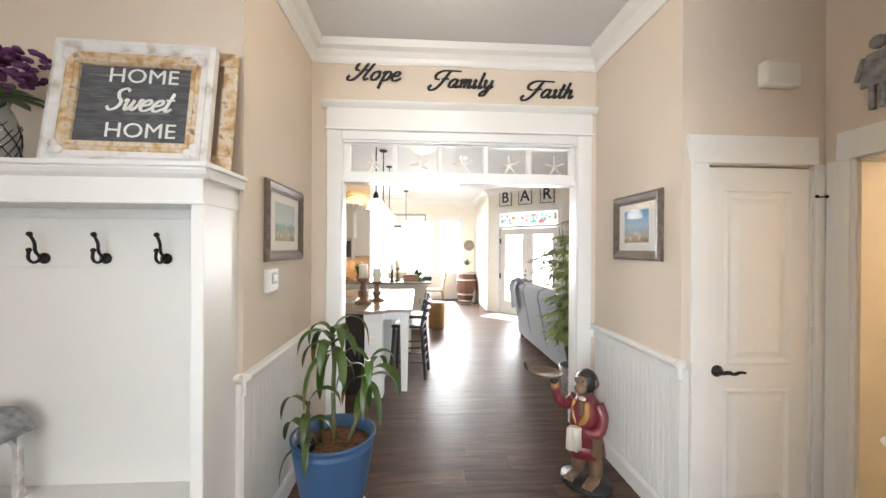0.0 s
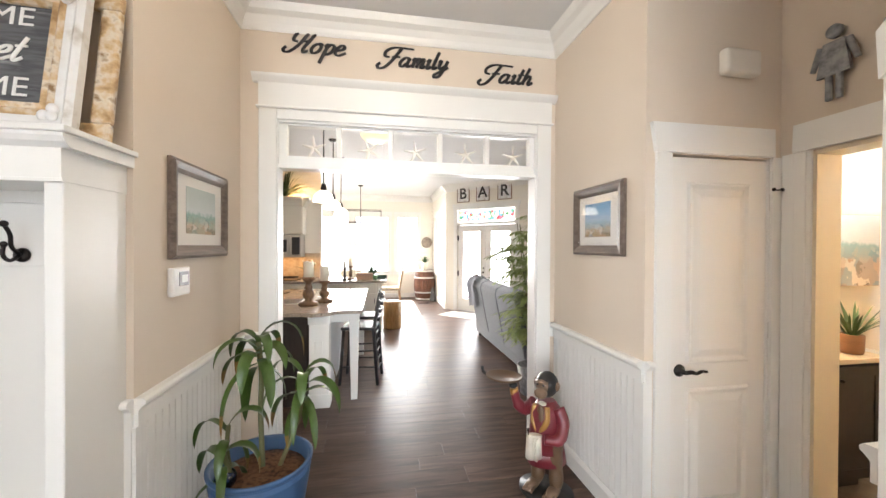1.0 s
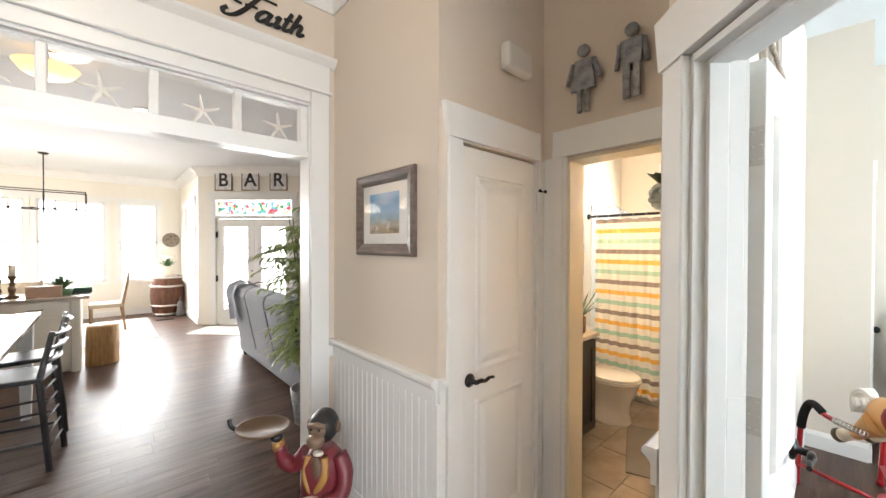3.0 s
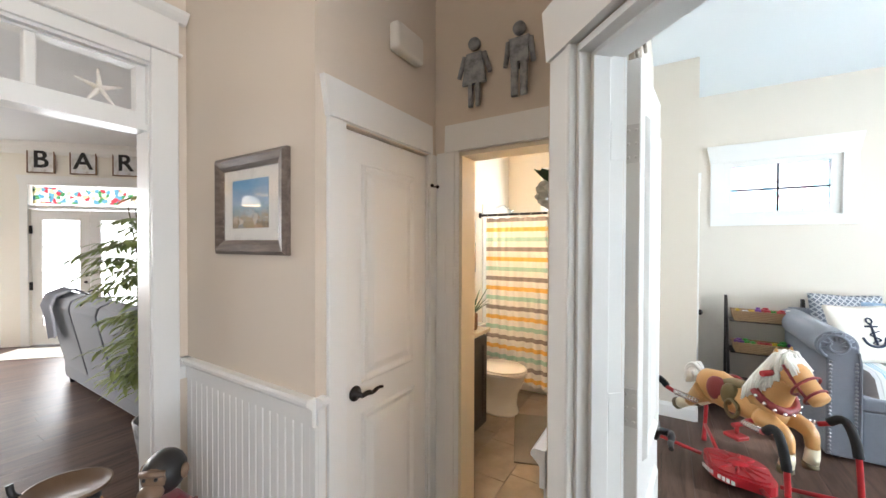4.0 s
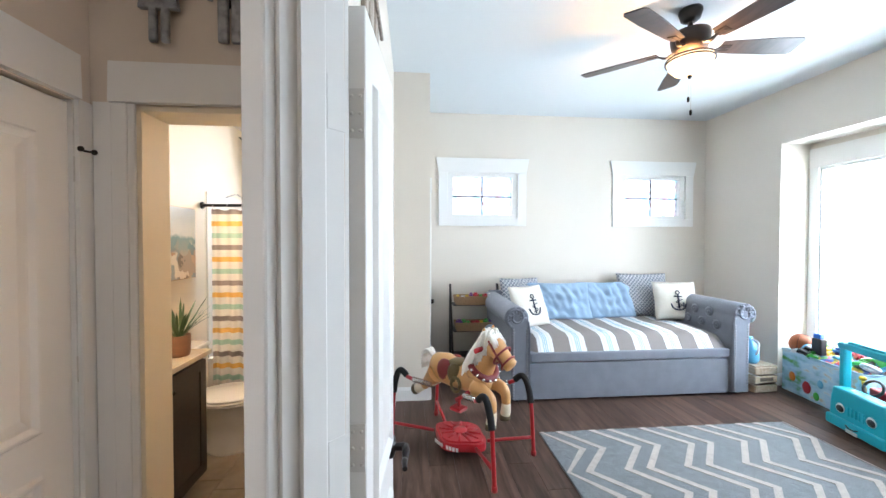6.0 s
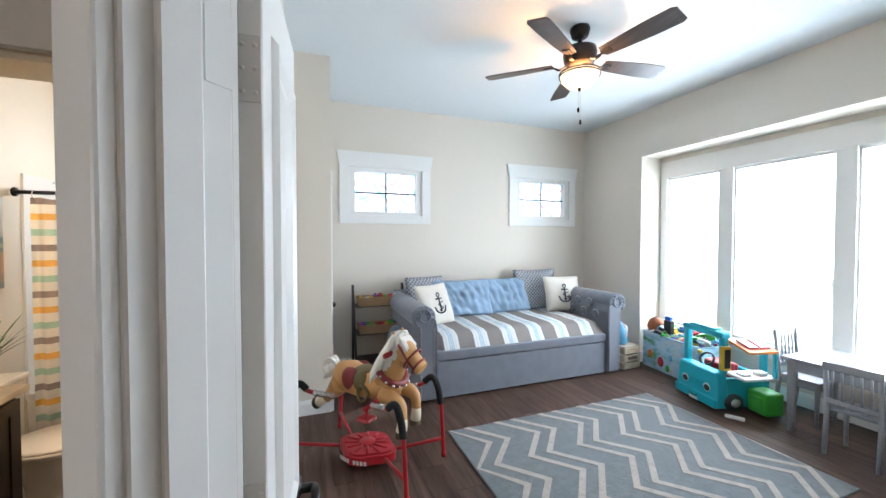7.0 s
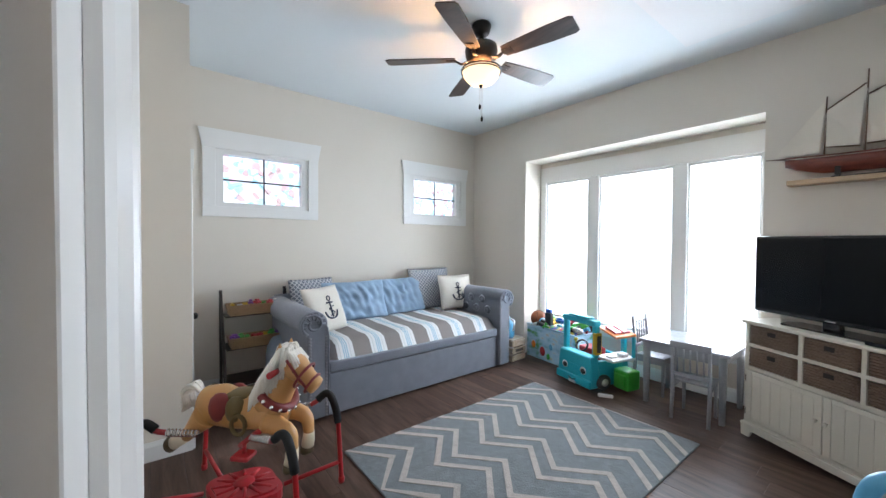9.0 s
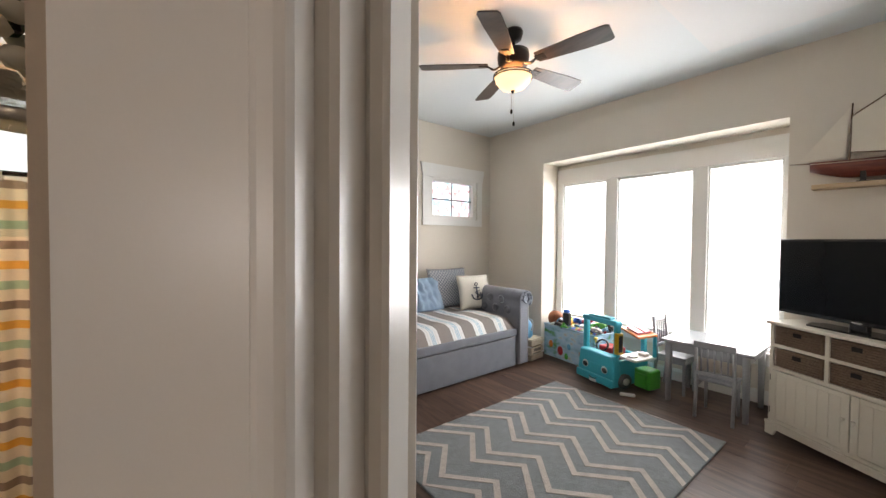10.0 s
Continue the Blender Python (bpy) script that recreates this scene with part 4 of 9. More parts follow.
def daybed():
    """Rolled-arm upholstered daybed with a trundle; faces -x, length along y."""
    d = thing("daybed", (4.86, -1.41, 0), "grey linen daybed with rolled nailhead arms and a trundle", "daybed")
    xf = 4.28 - 4.86
    part("trundle", bx(xf, xf + 0.5, -1.03, 1.03, 0.02, 0.375, 0.008, 2), LINEN, d, "grey linen trundle front")
    part("seat_rail", bx(xf - 0.012, 0.55, -1.035, 1.035, 0.385, 0.475, 0.015, 3), LINEN, d)
    part("backrest", joined(bx(0.42, 0.58, -1.2, 1.2, 0.05, 0.86, 0.03, 3), moved(tube([(0, -1.2, 0), (0, 1.2, 0)], 0.085, 16), pose(0.52, 0, 0.86))), LINEN, d)
    for s in (1, -1):
        # outline of the arm from the front: upright with an outward scroll
        roll = [(s * (1.175 + 0.118 * math.cos(radians(a))), 0.825 + 0.108 * math.sin(radians(a))) for a in range(-65, 196, 15)]
        outline = [(s * 1.035, 0.03), (s * 1.225, 0.03), (s * 1.225, 0.70)] + roll + [(s * 1.04, 0.72)]
        if s < 0:
            outline = outline[::-1]
        a = part("arm", soften(prism(outline, xf - 0.03, 0.55, "x"), 0.012, 2), LINEN, d, "rolled linen arm with nailhead trim")
        spiral = [(xf - 0.036, s * (1.178 + 0.092 * (1 - k / 620) * math.cos(radians(k))), 0.828 + 0.088 * (1 - k / 620) * math.sin(radians(k))) for k in range(-60, 420, 20)]
        part("scroll_piping", tube(spiral, 0.011, 8), LINEN, a)
        for k in range(7):
            w = radians(-20 + 34 * k)
            part("pleat", tube([(xf - 0.034, s * (1.178 + q * math.cos(w)), 0.828 + q * math.sin(w)) for q in (0.03, 0.06, 0.098)], [0.004, 0.009, 0.013], 6), LINEN, a)
        part("front_piping", tube([(xf - 0.033, s * 1.05, 0.05), (xf - 0.033, s * 1.05, 0.70), (xf - 0.033, s * 1.062, 0.79)], 0.007, 6), LINEN, a)
        me = bpy.data.meshes.new("nailhead")
        nb = ball((0, 0, 0), (0.006, 0.0105, 0.0105), 8)
        nb.to_mesh(me), nb.free(), me.materials.append(STUD)
        for side in (1.072, 1.205):
            for k in range(25):
                o = new("nailhead", me)
                o.parent, o.matrix_basis = a, pose(xf - 0.032, s * side, 0.05 + k * 0.0275)
        if s:
            # buttons of the tufted inner face
            mb = bpy.data.meshes.new("button")
            nb = joined(lathe([(0.0, 0.004), (0.016, 0.004), (0.034, 0.013), (0.052, 0.0)], 14), ball((0, 0, 0.006), (0.015, 0.015, 0.007), 10))
            moved(nb, pose(0, 0, 0, 90 * s))
            nb.to_mesh(mb), nb.free(), mb.materials.append(LINEN)
            for i in range(5):
                for j in range(2):
                    o = new("button", mb)
                    o.parent, o.matrix_basis = a, pose(-0.42 + i * 0.2 + 0.1 * j, s * 1.032, 0.68 + j * 0.12)
    for sx in (xf + 0.05, 0.5):
        for sy in (-1.15, 1.15):
            part("leg", lathe([(0.022, 0), (0.03, 0.03)], 12, (sx, sy, 0)), BLACK, d)
    m = bmesh.new()
    L = 40
    grid = []
    for i in range(13):
        row = []
        for j in range(L + 1):
            u, v = i / 12, j / L
            x = xf + 0.015 + u * 0.98
            y = -1.02 + v * 2.04
            edge = min(u * 12 / 1.5, 1, v * L / 1.3, (1 - v) * L / 1.3)
            z = 0.47 + 0.15 * max(edge, 0) ** 0.5 + 0.012 * noise.noise(Vector((x * 4, y * 3, 0)))
            row.append(m.verts.new((x, y, z)))
        grid.append(row)
    for i in range(12):
        for j in range(L):
            m.faces.new((grid[i][j], grid[i + 1][j], grid[i + 1][j + 1], grid[i][j + 1])).smooth = True
    mat_ob = thing("mattress", (4.86, -1.41, 0), "mattress under a grey, white and blue striped quilt", "mattress")
    part("quilt", m, QUILT, mat_ob, "striped cotton quilt")
    part("core", bx(xf + 0.14, xf + 0.95, -0.96, 0.96, 0.477, 0.555, 0.02, 2), CANVAS, mat_ob, "pale mattress body")
    return d


daybed()
NAVY = material("navy print", (0.03, 0.04, 0.07), 0.85, vary=0.2, grain=300)
BLUE_SHEET = material("light blue cotton", (0.30, 0.42, 0.56), 0.85, vary=0.07, scale=5, grain=350, bump=0.3)


def lattice_material():
    m = bpy.data.materials.new("grey lattice cotton print")
    m.use_nodes = True
    t = m.node_tree
    t.nodes.clear()
    N, L = t.nodes.new, t.links.new
    out, sh, co, mp, ck = N("ShaderNodeOutputMaterial"), N("ShaderNodeBsdfPrincipled"), N("ShaderNodeTexCoord"), N("ShaderNodeMapping"), N("ShaderNodeTexBrick")
    mp.inputs["Rotation"].default_value = (radians(90), 0, radians(45))
    ck.inputs["Color1"].default_value, ck.inputs["Color2"].default_value, ck.inputs["Mortar"].default_value = (0.15, 0.17, 0.21, 1), (0.19, 0.21, 0.25, 1), (0.52, 0.53, 0.55, 1)
    ck.inputs["Scale"].default_value, ck.inputs["Mortar Size"].default_value, ck.offset = 1.0, 0.0046, 0.0
    ck.inputs["Brick Width"].default_value, ck.inputs["Row Height"].default_value = 0.032, 0.032
    L(co.outputs["Object"], mp.inputs["Vector"]), L(mp.outputs["Vector"], ck.inputs["Vector"]), L(ck.outputs["Color"], sh.inputs["Base Color"])
    sh.inputs["Roughness"].default_value = 0.9
    L(sh.outputs["BSDF"], out.inputs["Surface"])
    return m


LATTICE = lattice_material()


def cushion(name, at, size, t, turn, tilt, mat, label, seed=0, wrinkle=0.008):
    c = thing(name, at, label, "pillow", turn=turn)
    bm = pillow_mesh(size[0], size[1], t, 48 if wrinkle > 0.02 else 16, wrinkle, seed)
    if wrinkle > 0.02:
        # a draped cover falls in long uneven folds
        for v in bm.verts:
            edge = max(0.0, 1 - (2 * v.co.x / size[0]) ** 4) * max(0.0, 1 - (2 * v.co.z / size[1]) ** 6)
            if v.co.y < 0:
                v.co.y += edge * 0.035 * noise.noise(Vector((v.co.x * 13 + 3 * v.co.z + seed, v.co.z * 2.2, seed)))
    part("cover", moved(bm, pose(0, 0, size[1] / 2 * math.cos(radians(tilt)), -tilt)), mat, c, "" if wrinkle < 0.02 else "rumpled cotton cover", smooth=True)
    return c


# cushions stand on the quilt and lean on the back; turn -90 faces them to -x
cushion("throw_pillow", (5.27, -0.58, 0.615), (0.52, 0.50), 0.14, -80, 14, LATTICE, "grey lattice patterned throw pillow", 1)
cushion("throw_pillow", (5.27, -2.17, 0.615), (0.64, 0.55), 0.14, -94, 14, LATTICE, "grey lattice patterned throw pillow", 2)
cushion("bed_pillow", (5.20, -1.04, 0.612), (0.78, 0.46), 0.17, -92, 20, BLUE_SHEET, "light blue cotton bed pillow", 3, 0.05)
cushion("bed_pillow", (5.24, -1.67, 0.612), (0.72, 0.46), 0.16, -88, 20, BLUE_SHEET, "light blue cotton bed pillow", 7, 0.05)


def anchor_pillow(at, turn, tilt):
    c = cushion("anchor_pillow", at, (0.50, 0.47), 0.15, turn, tilt, CANVAS, "cream canvas pillow with a navy anchor print", 5)
    bits = [tube([(0, -0.079, -0.09), (0, -0.081, 0.08)], 0.009, 6), tube([(-0.045, -0.08, 0.055), (0.045, -0.08, 0.055)], 0.008, 6),
            tube(smooth_path([(-0.085, -0.072, -0.03), (-0.06, -0.075, -0.085), (0, -0.078, -0.105), (0.06, -0.075, -0.085), (0.085, -0.072, -0.03)], 5), 0.009, 6),
            tube([(0.022 * math.cos(radians(a)), -0.079, 0.10 + 0.022 * math.sin(radians(a))) for a in range(0, 361, 30)], 0.006, 6),
            tube(smooth_path([(0.05, -0.078, 0.02), (-0.03, -0.083, -0.01), (0.035, -0.083, -0.05), (-0.03, -0.08, -0.075)], 5), 0.005, 6)]
    part("anchor_print", moved(joined(*bits), pose(0, 0, 0.225 * math.cos(radians(tilt)), -tilt)), NAVY, c, "navy anchor with rope")


anchor_pillow((4.84, -0.55, 0.615), -62, 22)
anchor_pillow((5.0, -2.40, 0.615), -100, 16)

# -- ladder shelf with toy baskets
WICKER = mottled("woven rattan", [(0.16, 0.09, 0.045), (0.42, 0.27, 0.15), (0.26, 0.16, 0.08)], 60, 0.7, (1, 1, 4), bump=0.8)
DARKWOOD = wood("dark stained wood", (0.02, 0.014, 0.012), (0.05, 0.036, 0.03), 0.5, 6, (6, 6, 1))


def basket(name, at, size, turn, label, category="basket", group=""):
    """An open woven basket with rows of weave."""
    b = thing(name, at, label, category, group, turn)
    w, d, h = size
    rows = 6
    bm = bmesh.new()
    for k in range(rows):
        z = h * (k + 0.5) / rows
        f = 0.93 + 0.07 * k / rows
        pts = [(-w / 2 * f, -d / 2 * f, z), (w / 2 * f, -d / 2 * f, z), (w / 2 * f, d / 2 * f, z), (-w / 2 * f, d / 2 * f, z), (-w / 2 * f, -d / 2 * f, z)]
        tube(pts, h / rows * 0.56, 6, bm)
    part("weave", bm, WICKER, b)
    part("bottom", bx(-w / 2 * 0.93, w / 2 * 0.93, -d / 2 * 0.93, d / 2 * 0.93, 0, 0.008), WICKER, b)
    return b


PLASTIC = {k: material(k + " plastic", c, 0.35, vary=0.04, grain=100, bump=0.02) for k, c in {"red": (0.45, 0.02, 0.03), "yellow": (0.65, 0.42, 0.03), "blue": (0.02, 0.12, 0.45), "green": (0.05, 0.35, 0.04), "orange": (0.70, 0.20, 0.02), "teal": (0.03, 0.43, 0.55), "white": (0.75, 0.75, 0.73), "black": (0.02, 0.02, 0.022), "purple": (0.18, 0.05, 0.3), "sky": (0.12, 0.38, 0.6)}.items()}


def toy(kind, at, colour, turn=0.0, size=1.0, tilt=0.0):
    label = {"block": "small {} plastic toy block", "ball": "small {} plastic toy ball", "car": "small {} plastic toy car", "ring": "small {} plastic toy ring"}[kind].format(colour)
    shapes = {"block": lambda: joined(bx(-0.03, 0.03, -0.02, 0.02, 0, 0.03, 0.004, 2), *[lathe([(0.008, 0.03), (0.008, 0.038)], 10, (x, 0, 0)) for x in (-0.015, 0.015)]),
              "ball": lambda: ball((0, 0, 0.04), (0.04, 0.04, 0.04), 16),
              "car": lambda: joined(bx(-0.05, 0.05, -0.025, 0.025, 0.012, 0.035, 0.006, 2), bx(-0.025, 0.03, -0.02, 0.02, 0.035, 0.058, 0.008, 2), *[moved(lathe([(0.014, -0.006), (0.014, 0.006)], 12), pose(x, y, 0.014, 90)) for x in (-0.03, 0.03) for y in (-0.026, 0.026)]),
              "ring": lambda: tube([(0.035 * math.cos(radians(a)), 0.035 * math.sin(radians(a)), 0.02) for a in range(0, 361, 30)], 0.012, 8)}
    o = tagged(part("toy_" + kind, moved(shapes[kind](), Matrix.Scale(size, 4)), PLASTIC[colour]), label, "toy", "loose toys")
    o.matrix_basis = pose(*at, tilt, 0, turn)
    return o


def ladder_shelf():
    s = thing("ladder_shelf", (5.36, -0.02, 0), "dark wooden ladder shelf standing beside the daybed", "shelf")
    for y in (-0.30, 0.30):
        part("upright", prism([(-0.30, 0.0), (-0.26, 0.0), (0.10, 1.02), (0.06, 1.02)], y - 0.012, y + 0.012, "y"), DARKWOOD, s)
        part("back_leg", bx(0.06, 0.09, y - 0.012, y + 0.012, 0, 1.0), DARKWOOD, s)
    for x, z in ((-0.05, 0.78), (-0.12, 0.48), (-0.2, 0.16)):
        part("shelf_board", bx(x - 0.10, 0.06, -0.288, 0.288, z, z + 0.015, 0.003, 1), DARKWOOD, s)


ladder_shelf()
rng = random.Random(11)
for x, z in ((5.26, 0.796), (5.19, 0.496)):
    basket("toy_basket", (x + 0.02, -0.02, z), (0.20, 0.54, 0.10), 0, "long woven rattan basket of small toys", "basket", "baskets on the ladder shelf")
    for k in range(9):
        toy(rng.choice(["block", "car", "ring", "block"]), (x - 0.03 + rng.random() * 0.09, -0.24 + k * 0.055, z + 0.075 + rng.random() * 0.015), rng.choice(["red", "yellow", "blue", "green", "orange", "white", "purple"]), rng.random() * 360, 0.8)
bag = thing("toy_bag", (5.10, -0.17, 0.0), "grey and blue soft bag of toys under the ladder shelf", "bag")
part("sack", ball((0, 0, 0.29), (0.13, 0.11, 0.29), 18, power=0.75), material("grey blue bag cloth", (0.22, 0.27, 0.32), 0.9, vary=0.25, scale=8, grain=200, bump=0.5), bag)

# -- spring horse
TAN = material("tan moulded plastic", (0.55, 0.29, 0.10), 0.42, vary=0.06, scale=6, grain=160, bump=0.05)
CREAMP = material("cream moulded plastic", (0.75, 0.66, 0.48), 0.5, vary=0.06)
HOOF = material("olive brown hoof", (0.10, 0.075, 0.03), 0.55, vary=0.1)
FUR = material("off white yarn", (0.80, 0.77, 0.70), 0.95, vary=0.12, grain=300, bump=0.8)
RED = material("red powder coated steel", (0.40, 0.012, 0.018), 0.32, vary=0.06, coat=0.3)
FOAM = material("black foam grip", (0.012, 0.012, 0.013), 0.85, vary=0.2, grain=260, bump=0.5)
SADDLE = material("maroon saddle paint", (0.20, 0.02, 0.02), 0.5, vary=0.1)
OLIVE = material("olive saddle paint", (0.14, 0.10, 0.035), 0.55, vary=0.12)
CHROME = material("chrome", (0.7, 0.7, 0.7), 0.12, 1.0, vary=0.02)


def spring_horse():
    """Spring rocking horse; its own x runs to the head, z up."""
    ax = math.degrees(math.atan2(-0.70, -0.714))
    h = thing("spring_horse", (3.57, 0.40, 0), "tan spring rocking horse with a cream mane on a red stand", "rocking horse", turn=ax)
    body = tube([(-0.36, 0, 0.60), (-0.32, 0, 0.61), (-0.22, 0, 0.60), (-0.08, 0, 0.575), (0.06, 0, 0.575), (0.17, 0, 0.59), (0.25, 0, 0.61), (0.29, 0, 0.62)], [0.04, 0.10, 0.128, 0.118, 0.115, 0.125, 0.105, 0.05], 20)
    neck = tube(smooth_path([(0.16, 0, 0.62), (0.23, 0, 0.72), (0.29, 0, 0.82), (0.32, 0, 0.88)], 4), [0.12, 0.118, 0.112, 0.105, 0.1, 0.094, 0.088, 0.083, 0.078, 0.075, 0.072, 0.07, 0.068], 18)
    part("body", joined(body, neck), TAN, h)
    head = part("head", tube(smooth_path([(0.275, 0, 0.925), (0.34, 0, 0.90), (0.40, 0, 0.855), (0.455, 0, 0.81), (0.475, 0, 0.795)], 4), [0.045, 0.06, 0.07, 0.074, 0.074, 0.071, 0.066, 0.06, 0.056, 0.052, 0.05, 0.05, 0.05, 0.05, 0.048, 0.042, 0.02], 18, flat=0.9), TAN, h)
    for s in (1, -1):
        part("ear", tube([(0.285, s * 0.04, 0.955), (0.28, s * 0.05, 0.995), (0.285, s * 0.052, 1.03)], [0.02, 0.018, 0.003], 10), TAN, head)
        part("eye", ball((0.365, s * 0.062, 0.895), (0.012, 0.007, 0.011), 12), BLACK, head, "glossy dark eye")
        part("hand_grip", tube([(0.29, s * 0.055, 0.90), (0.28, s * 0.14, 0.895)], 0.016, 12), RED, head, "red hand grip")
        # front leg reaching forward and down, hind leg stretched back
        part("front_leg", tube(smooth_path([(0.20, s * 0.085, 0.55), (0.30, s * 0.10, 0.53), (0.37, s * 0.10, 0.49), (0.385, s * 0.10, 0.40)], 4), [0.07, 0.066, 0.06, 0.056, 0.052, 0.05, 0.05, 0.046, 0.044, 0.042, 0.04, 0.038, 0.036], 14), TAN, h)
        part("front_sock", tube([(0.385, s * 0.10, 0.405), (0.382, s * 0.10, 0.35), (0.375, s * 0.10, 0.31)], [0.038, 0.042, 0.043], 14), CREAMP, h, "cream sock")
        part("front_hoof", tube([(0.375, s * 0.10, 0.312), (0.37, s * 0.10, 0.285), (0.372, s * 0.10, 0.268)], [0.043, 0.047, 0.046], 14), HOOF, h)
        part("hind_leg", tube(smooth_path([(-0.25, s * 0.085, 0.56), (-0.32, s * 0.10, 0.49), (-0.38, s * 0.10, 0.43)], 4), [0.085, 0.078, 0.07, 0.062, 0.055, 0.05, 0.046, 0.042, 0.04], 14), TAN, h)
        part("hind_sock", tube([(-0.375, s * 0.10, 0.435), (-0.44, s * 0.10, 0.40), (-0.475, s * 0.10, 0.38)], [0.04, 0.042, 0.044], 14), CREAMP, h, "cream sock")
        part("hind_hoof", tube([(-0.473, s * 0.10, 0.381), (-0.505, s * 0.10, 0.365)], [0.045, 0.05], 14), HOOF, h)
        part("rein", tube([(0.335, s * 0.074, 0.955), (0.40, s * 0.064, 0.86), (0.44, s * 0.056, 0.81)], 0.007, 6), SADDLE, head)
        part("stirrup", tube([(0.02 + 0.05 * math.cos(radians(a)), s * 0.125, 0.535 + 0.06 * math.sin(radians(a))) for a in range(0, 361, 30)], 0.013, 8), OLIVE, h, "olive painted stirrup")
        part("saddle_flap", ball((-0.03, s * 0.085, 0.61), (0.07, 0.05, 0.085), 14), OLIVE, h)
        part("saddle_blanket", ball((-0.145, s * 0.082, 0.615), (0.085, 0.055, 0.095), 14), SADDLE, h, "maroon saddle blanket")
    for at, r, turn in (((0.395, 0, 0.855), 0.076, -35), ((0.44, 0, 0.815), 0.058, -35)):
        part("noseband", moved(tube([(0, r * math.cos(radians(a)), r * 0.92 * math.sin(radians(a))) for a in range(0, 361, 20)], 0.007, 6), pose(*at, 0, -turn, 0)), SADDLE, head, "maroon bridle strap")
    part("saddle", ball((-0.06, 0, 0.675), (0.11, 0.09, 0.03), 16), OLIVE, h, "olive saddle seat")
    collar = part("collar", moved(tube([(0, 0.126 * math.cos(radians(a)), 0.132 * math.sin(radians(a))) for a in range(0, 361, 15)], 0.027, 8), pose(0.215, 0, 0.70, 0, -52, 0)), SADDLE, h, "maroon collar with silver studs")
    for k in range(9):
        a = radians(180 + 22.5 * k)
        part("stud", moved(ball((0.006, 0.151 * math.cos(a), 0.157 * math.sin(a)), (0.013, 0.013, 0.013), 10), pose(0.215, 0, 0.70, 0, -52, 0)), CHROME, collar)
    yarn = bmesh.new()
    r2 = random.Random(3)
    for k in range(150):
        u = r2.random()
        x, z = 0.14 + 0.19 * u, 0.75 + 0.24 * u
        s = r2.choice((1, -1))
        ln = 0.08 + 0.06 * r2.random()
        tube([(x, s * 0.01, z + 0.02), (x - 0.02 * r2.random(), s * 0.06, z), (x - 0.02 + 0.03 * r2.random(), s * (0.085 + 0.02 * r2.random()), z - ln)], [0.013, 0.014, 0.008], 6, yarn)
    for k in range(45):
        y = (r2.random() - 0.5) * 0.12
        tube([(0.29, y * 0.4, 0.985), (0.345, y, 0.965), (0.385 + 0.02 * r2.random(), y * 1.2, 0.91 - 0.03 * r2.random())], [0.013, 0.014, 0.008], 6, yarn)
    for k in range(90):
        u, s = r2.random(), r2.choice((1, -1))
        x, z = 0.16 + 0.14 * u, 0.79 + 0.19 * u
        b = r2.random()
        tube([(x, s * 0.02, z + 0.035), (x - 0.02, s * 0.085, z + 0.01), (x - 0.015 - 0.03 * b, s * (0.115 + 0.02 * b), z - 0.07), (x - 0.01 - 0.05 * b, s * (0.118 + 0.025 * b), z - 0.12 - 0.04 * b)], [0.011, 0.014, 0.012, 0.005], 6, yarn)
    for k in range(70):
        a, b = r2.random() * 6.28, 0.4 + 0.6 * r2.random()
        tube([(0.285, 0.02 * math.cos(a), 0.985), (0.285 + 0.05 * b * math.sin(a), 0.075 * b * math.cos(a), 1.0), (0.28 + 0.10 * b * math.sin(a), 0.115 * b * math.cos(a), 0.955 - 0.06 * b)], [0.012, 0.015, 0.008], 6, yarn)
    part("mane", yarn, FUR, h, "off-white yarn mane")
    tl = bmesh.new()
    for k in range(70):
        y, b = (r2.random() - 0.5) * 0.08, r2.random()
        tube(smooth_path([(-0.345, y * 0.3, 0.66), (-0.41, y, 0.70 + 0.03 * b), (-0.47, y * 1.3, 0.65 + 0.03 * b), (-0.475 + 0.03 * b, y * 1.4, 0.54 + 0.05 * b)], 3), [0.010] * 9 + [0.004], 5, tl)
    part("tail", tl, FUR, h, "pale yarn tail")
    head.matrix_basis = pose(0.32, 0, 0.88) @ pose(0.0, 0, -0.03) @ Matrix.Scale(1.22, 4) @ pose(-0.32, 0, -0.88)
    for ob in list(h.children):
        ob.matrix_basis = pose(0.03, 0, 0.045) @ Matrix.Diagonal((0.82, 0.92, 0.88, 1)) @ ob.matrix_basis
    # stand
    rim = [((0.205 + 0.02 * math.cos(radians(4 * a))) * math.cos(radians(a)), 0.8 * (0.205 + 0.02 * math.cos(radians(4 * a))) * math.sin(radians(a))) for a in range(0, 360, 9)]
    part("base", joined(prism(rim, 0.05, 0.105, "z"), prism([(0.88 * x, 0.88 * y) for x, y in rim], 0.10, 0.118, "z"), *[tube([(0.05 * math.cos(radians(a)), 0.04 * math.sin(radians(a)), 0.119), (0.17 * math.cos(radians(a)), 0.135 * math.sin(radians(a)), 0.118)], [0.012, 0.007], 8) for a in range(0, 360, 30)], lathe([(0.0, 0.118), (0.06, 0.118), (0.05, 0.135), (0.0, 0.138)], 20)), PLASTIC["red"], h, "red moulded foot platform")
    for k in range(9):
        if k != 4:
            part("lettering_bar", moved(bx(-0.009, 0.009, -0.004, 0.0, 0.065, 0.09), pose(-0.10 + 0.025 * k, -0.1805 + 1.9 * (0.025 * k - 0.10) ** 2, 0, 0, 0, 18 * (0.025 * k - 0.10) / 0.1)), PLASTIC["white"], h)
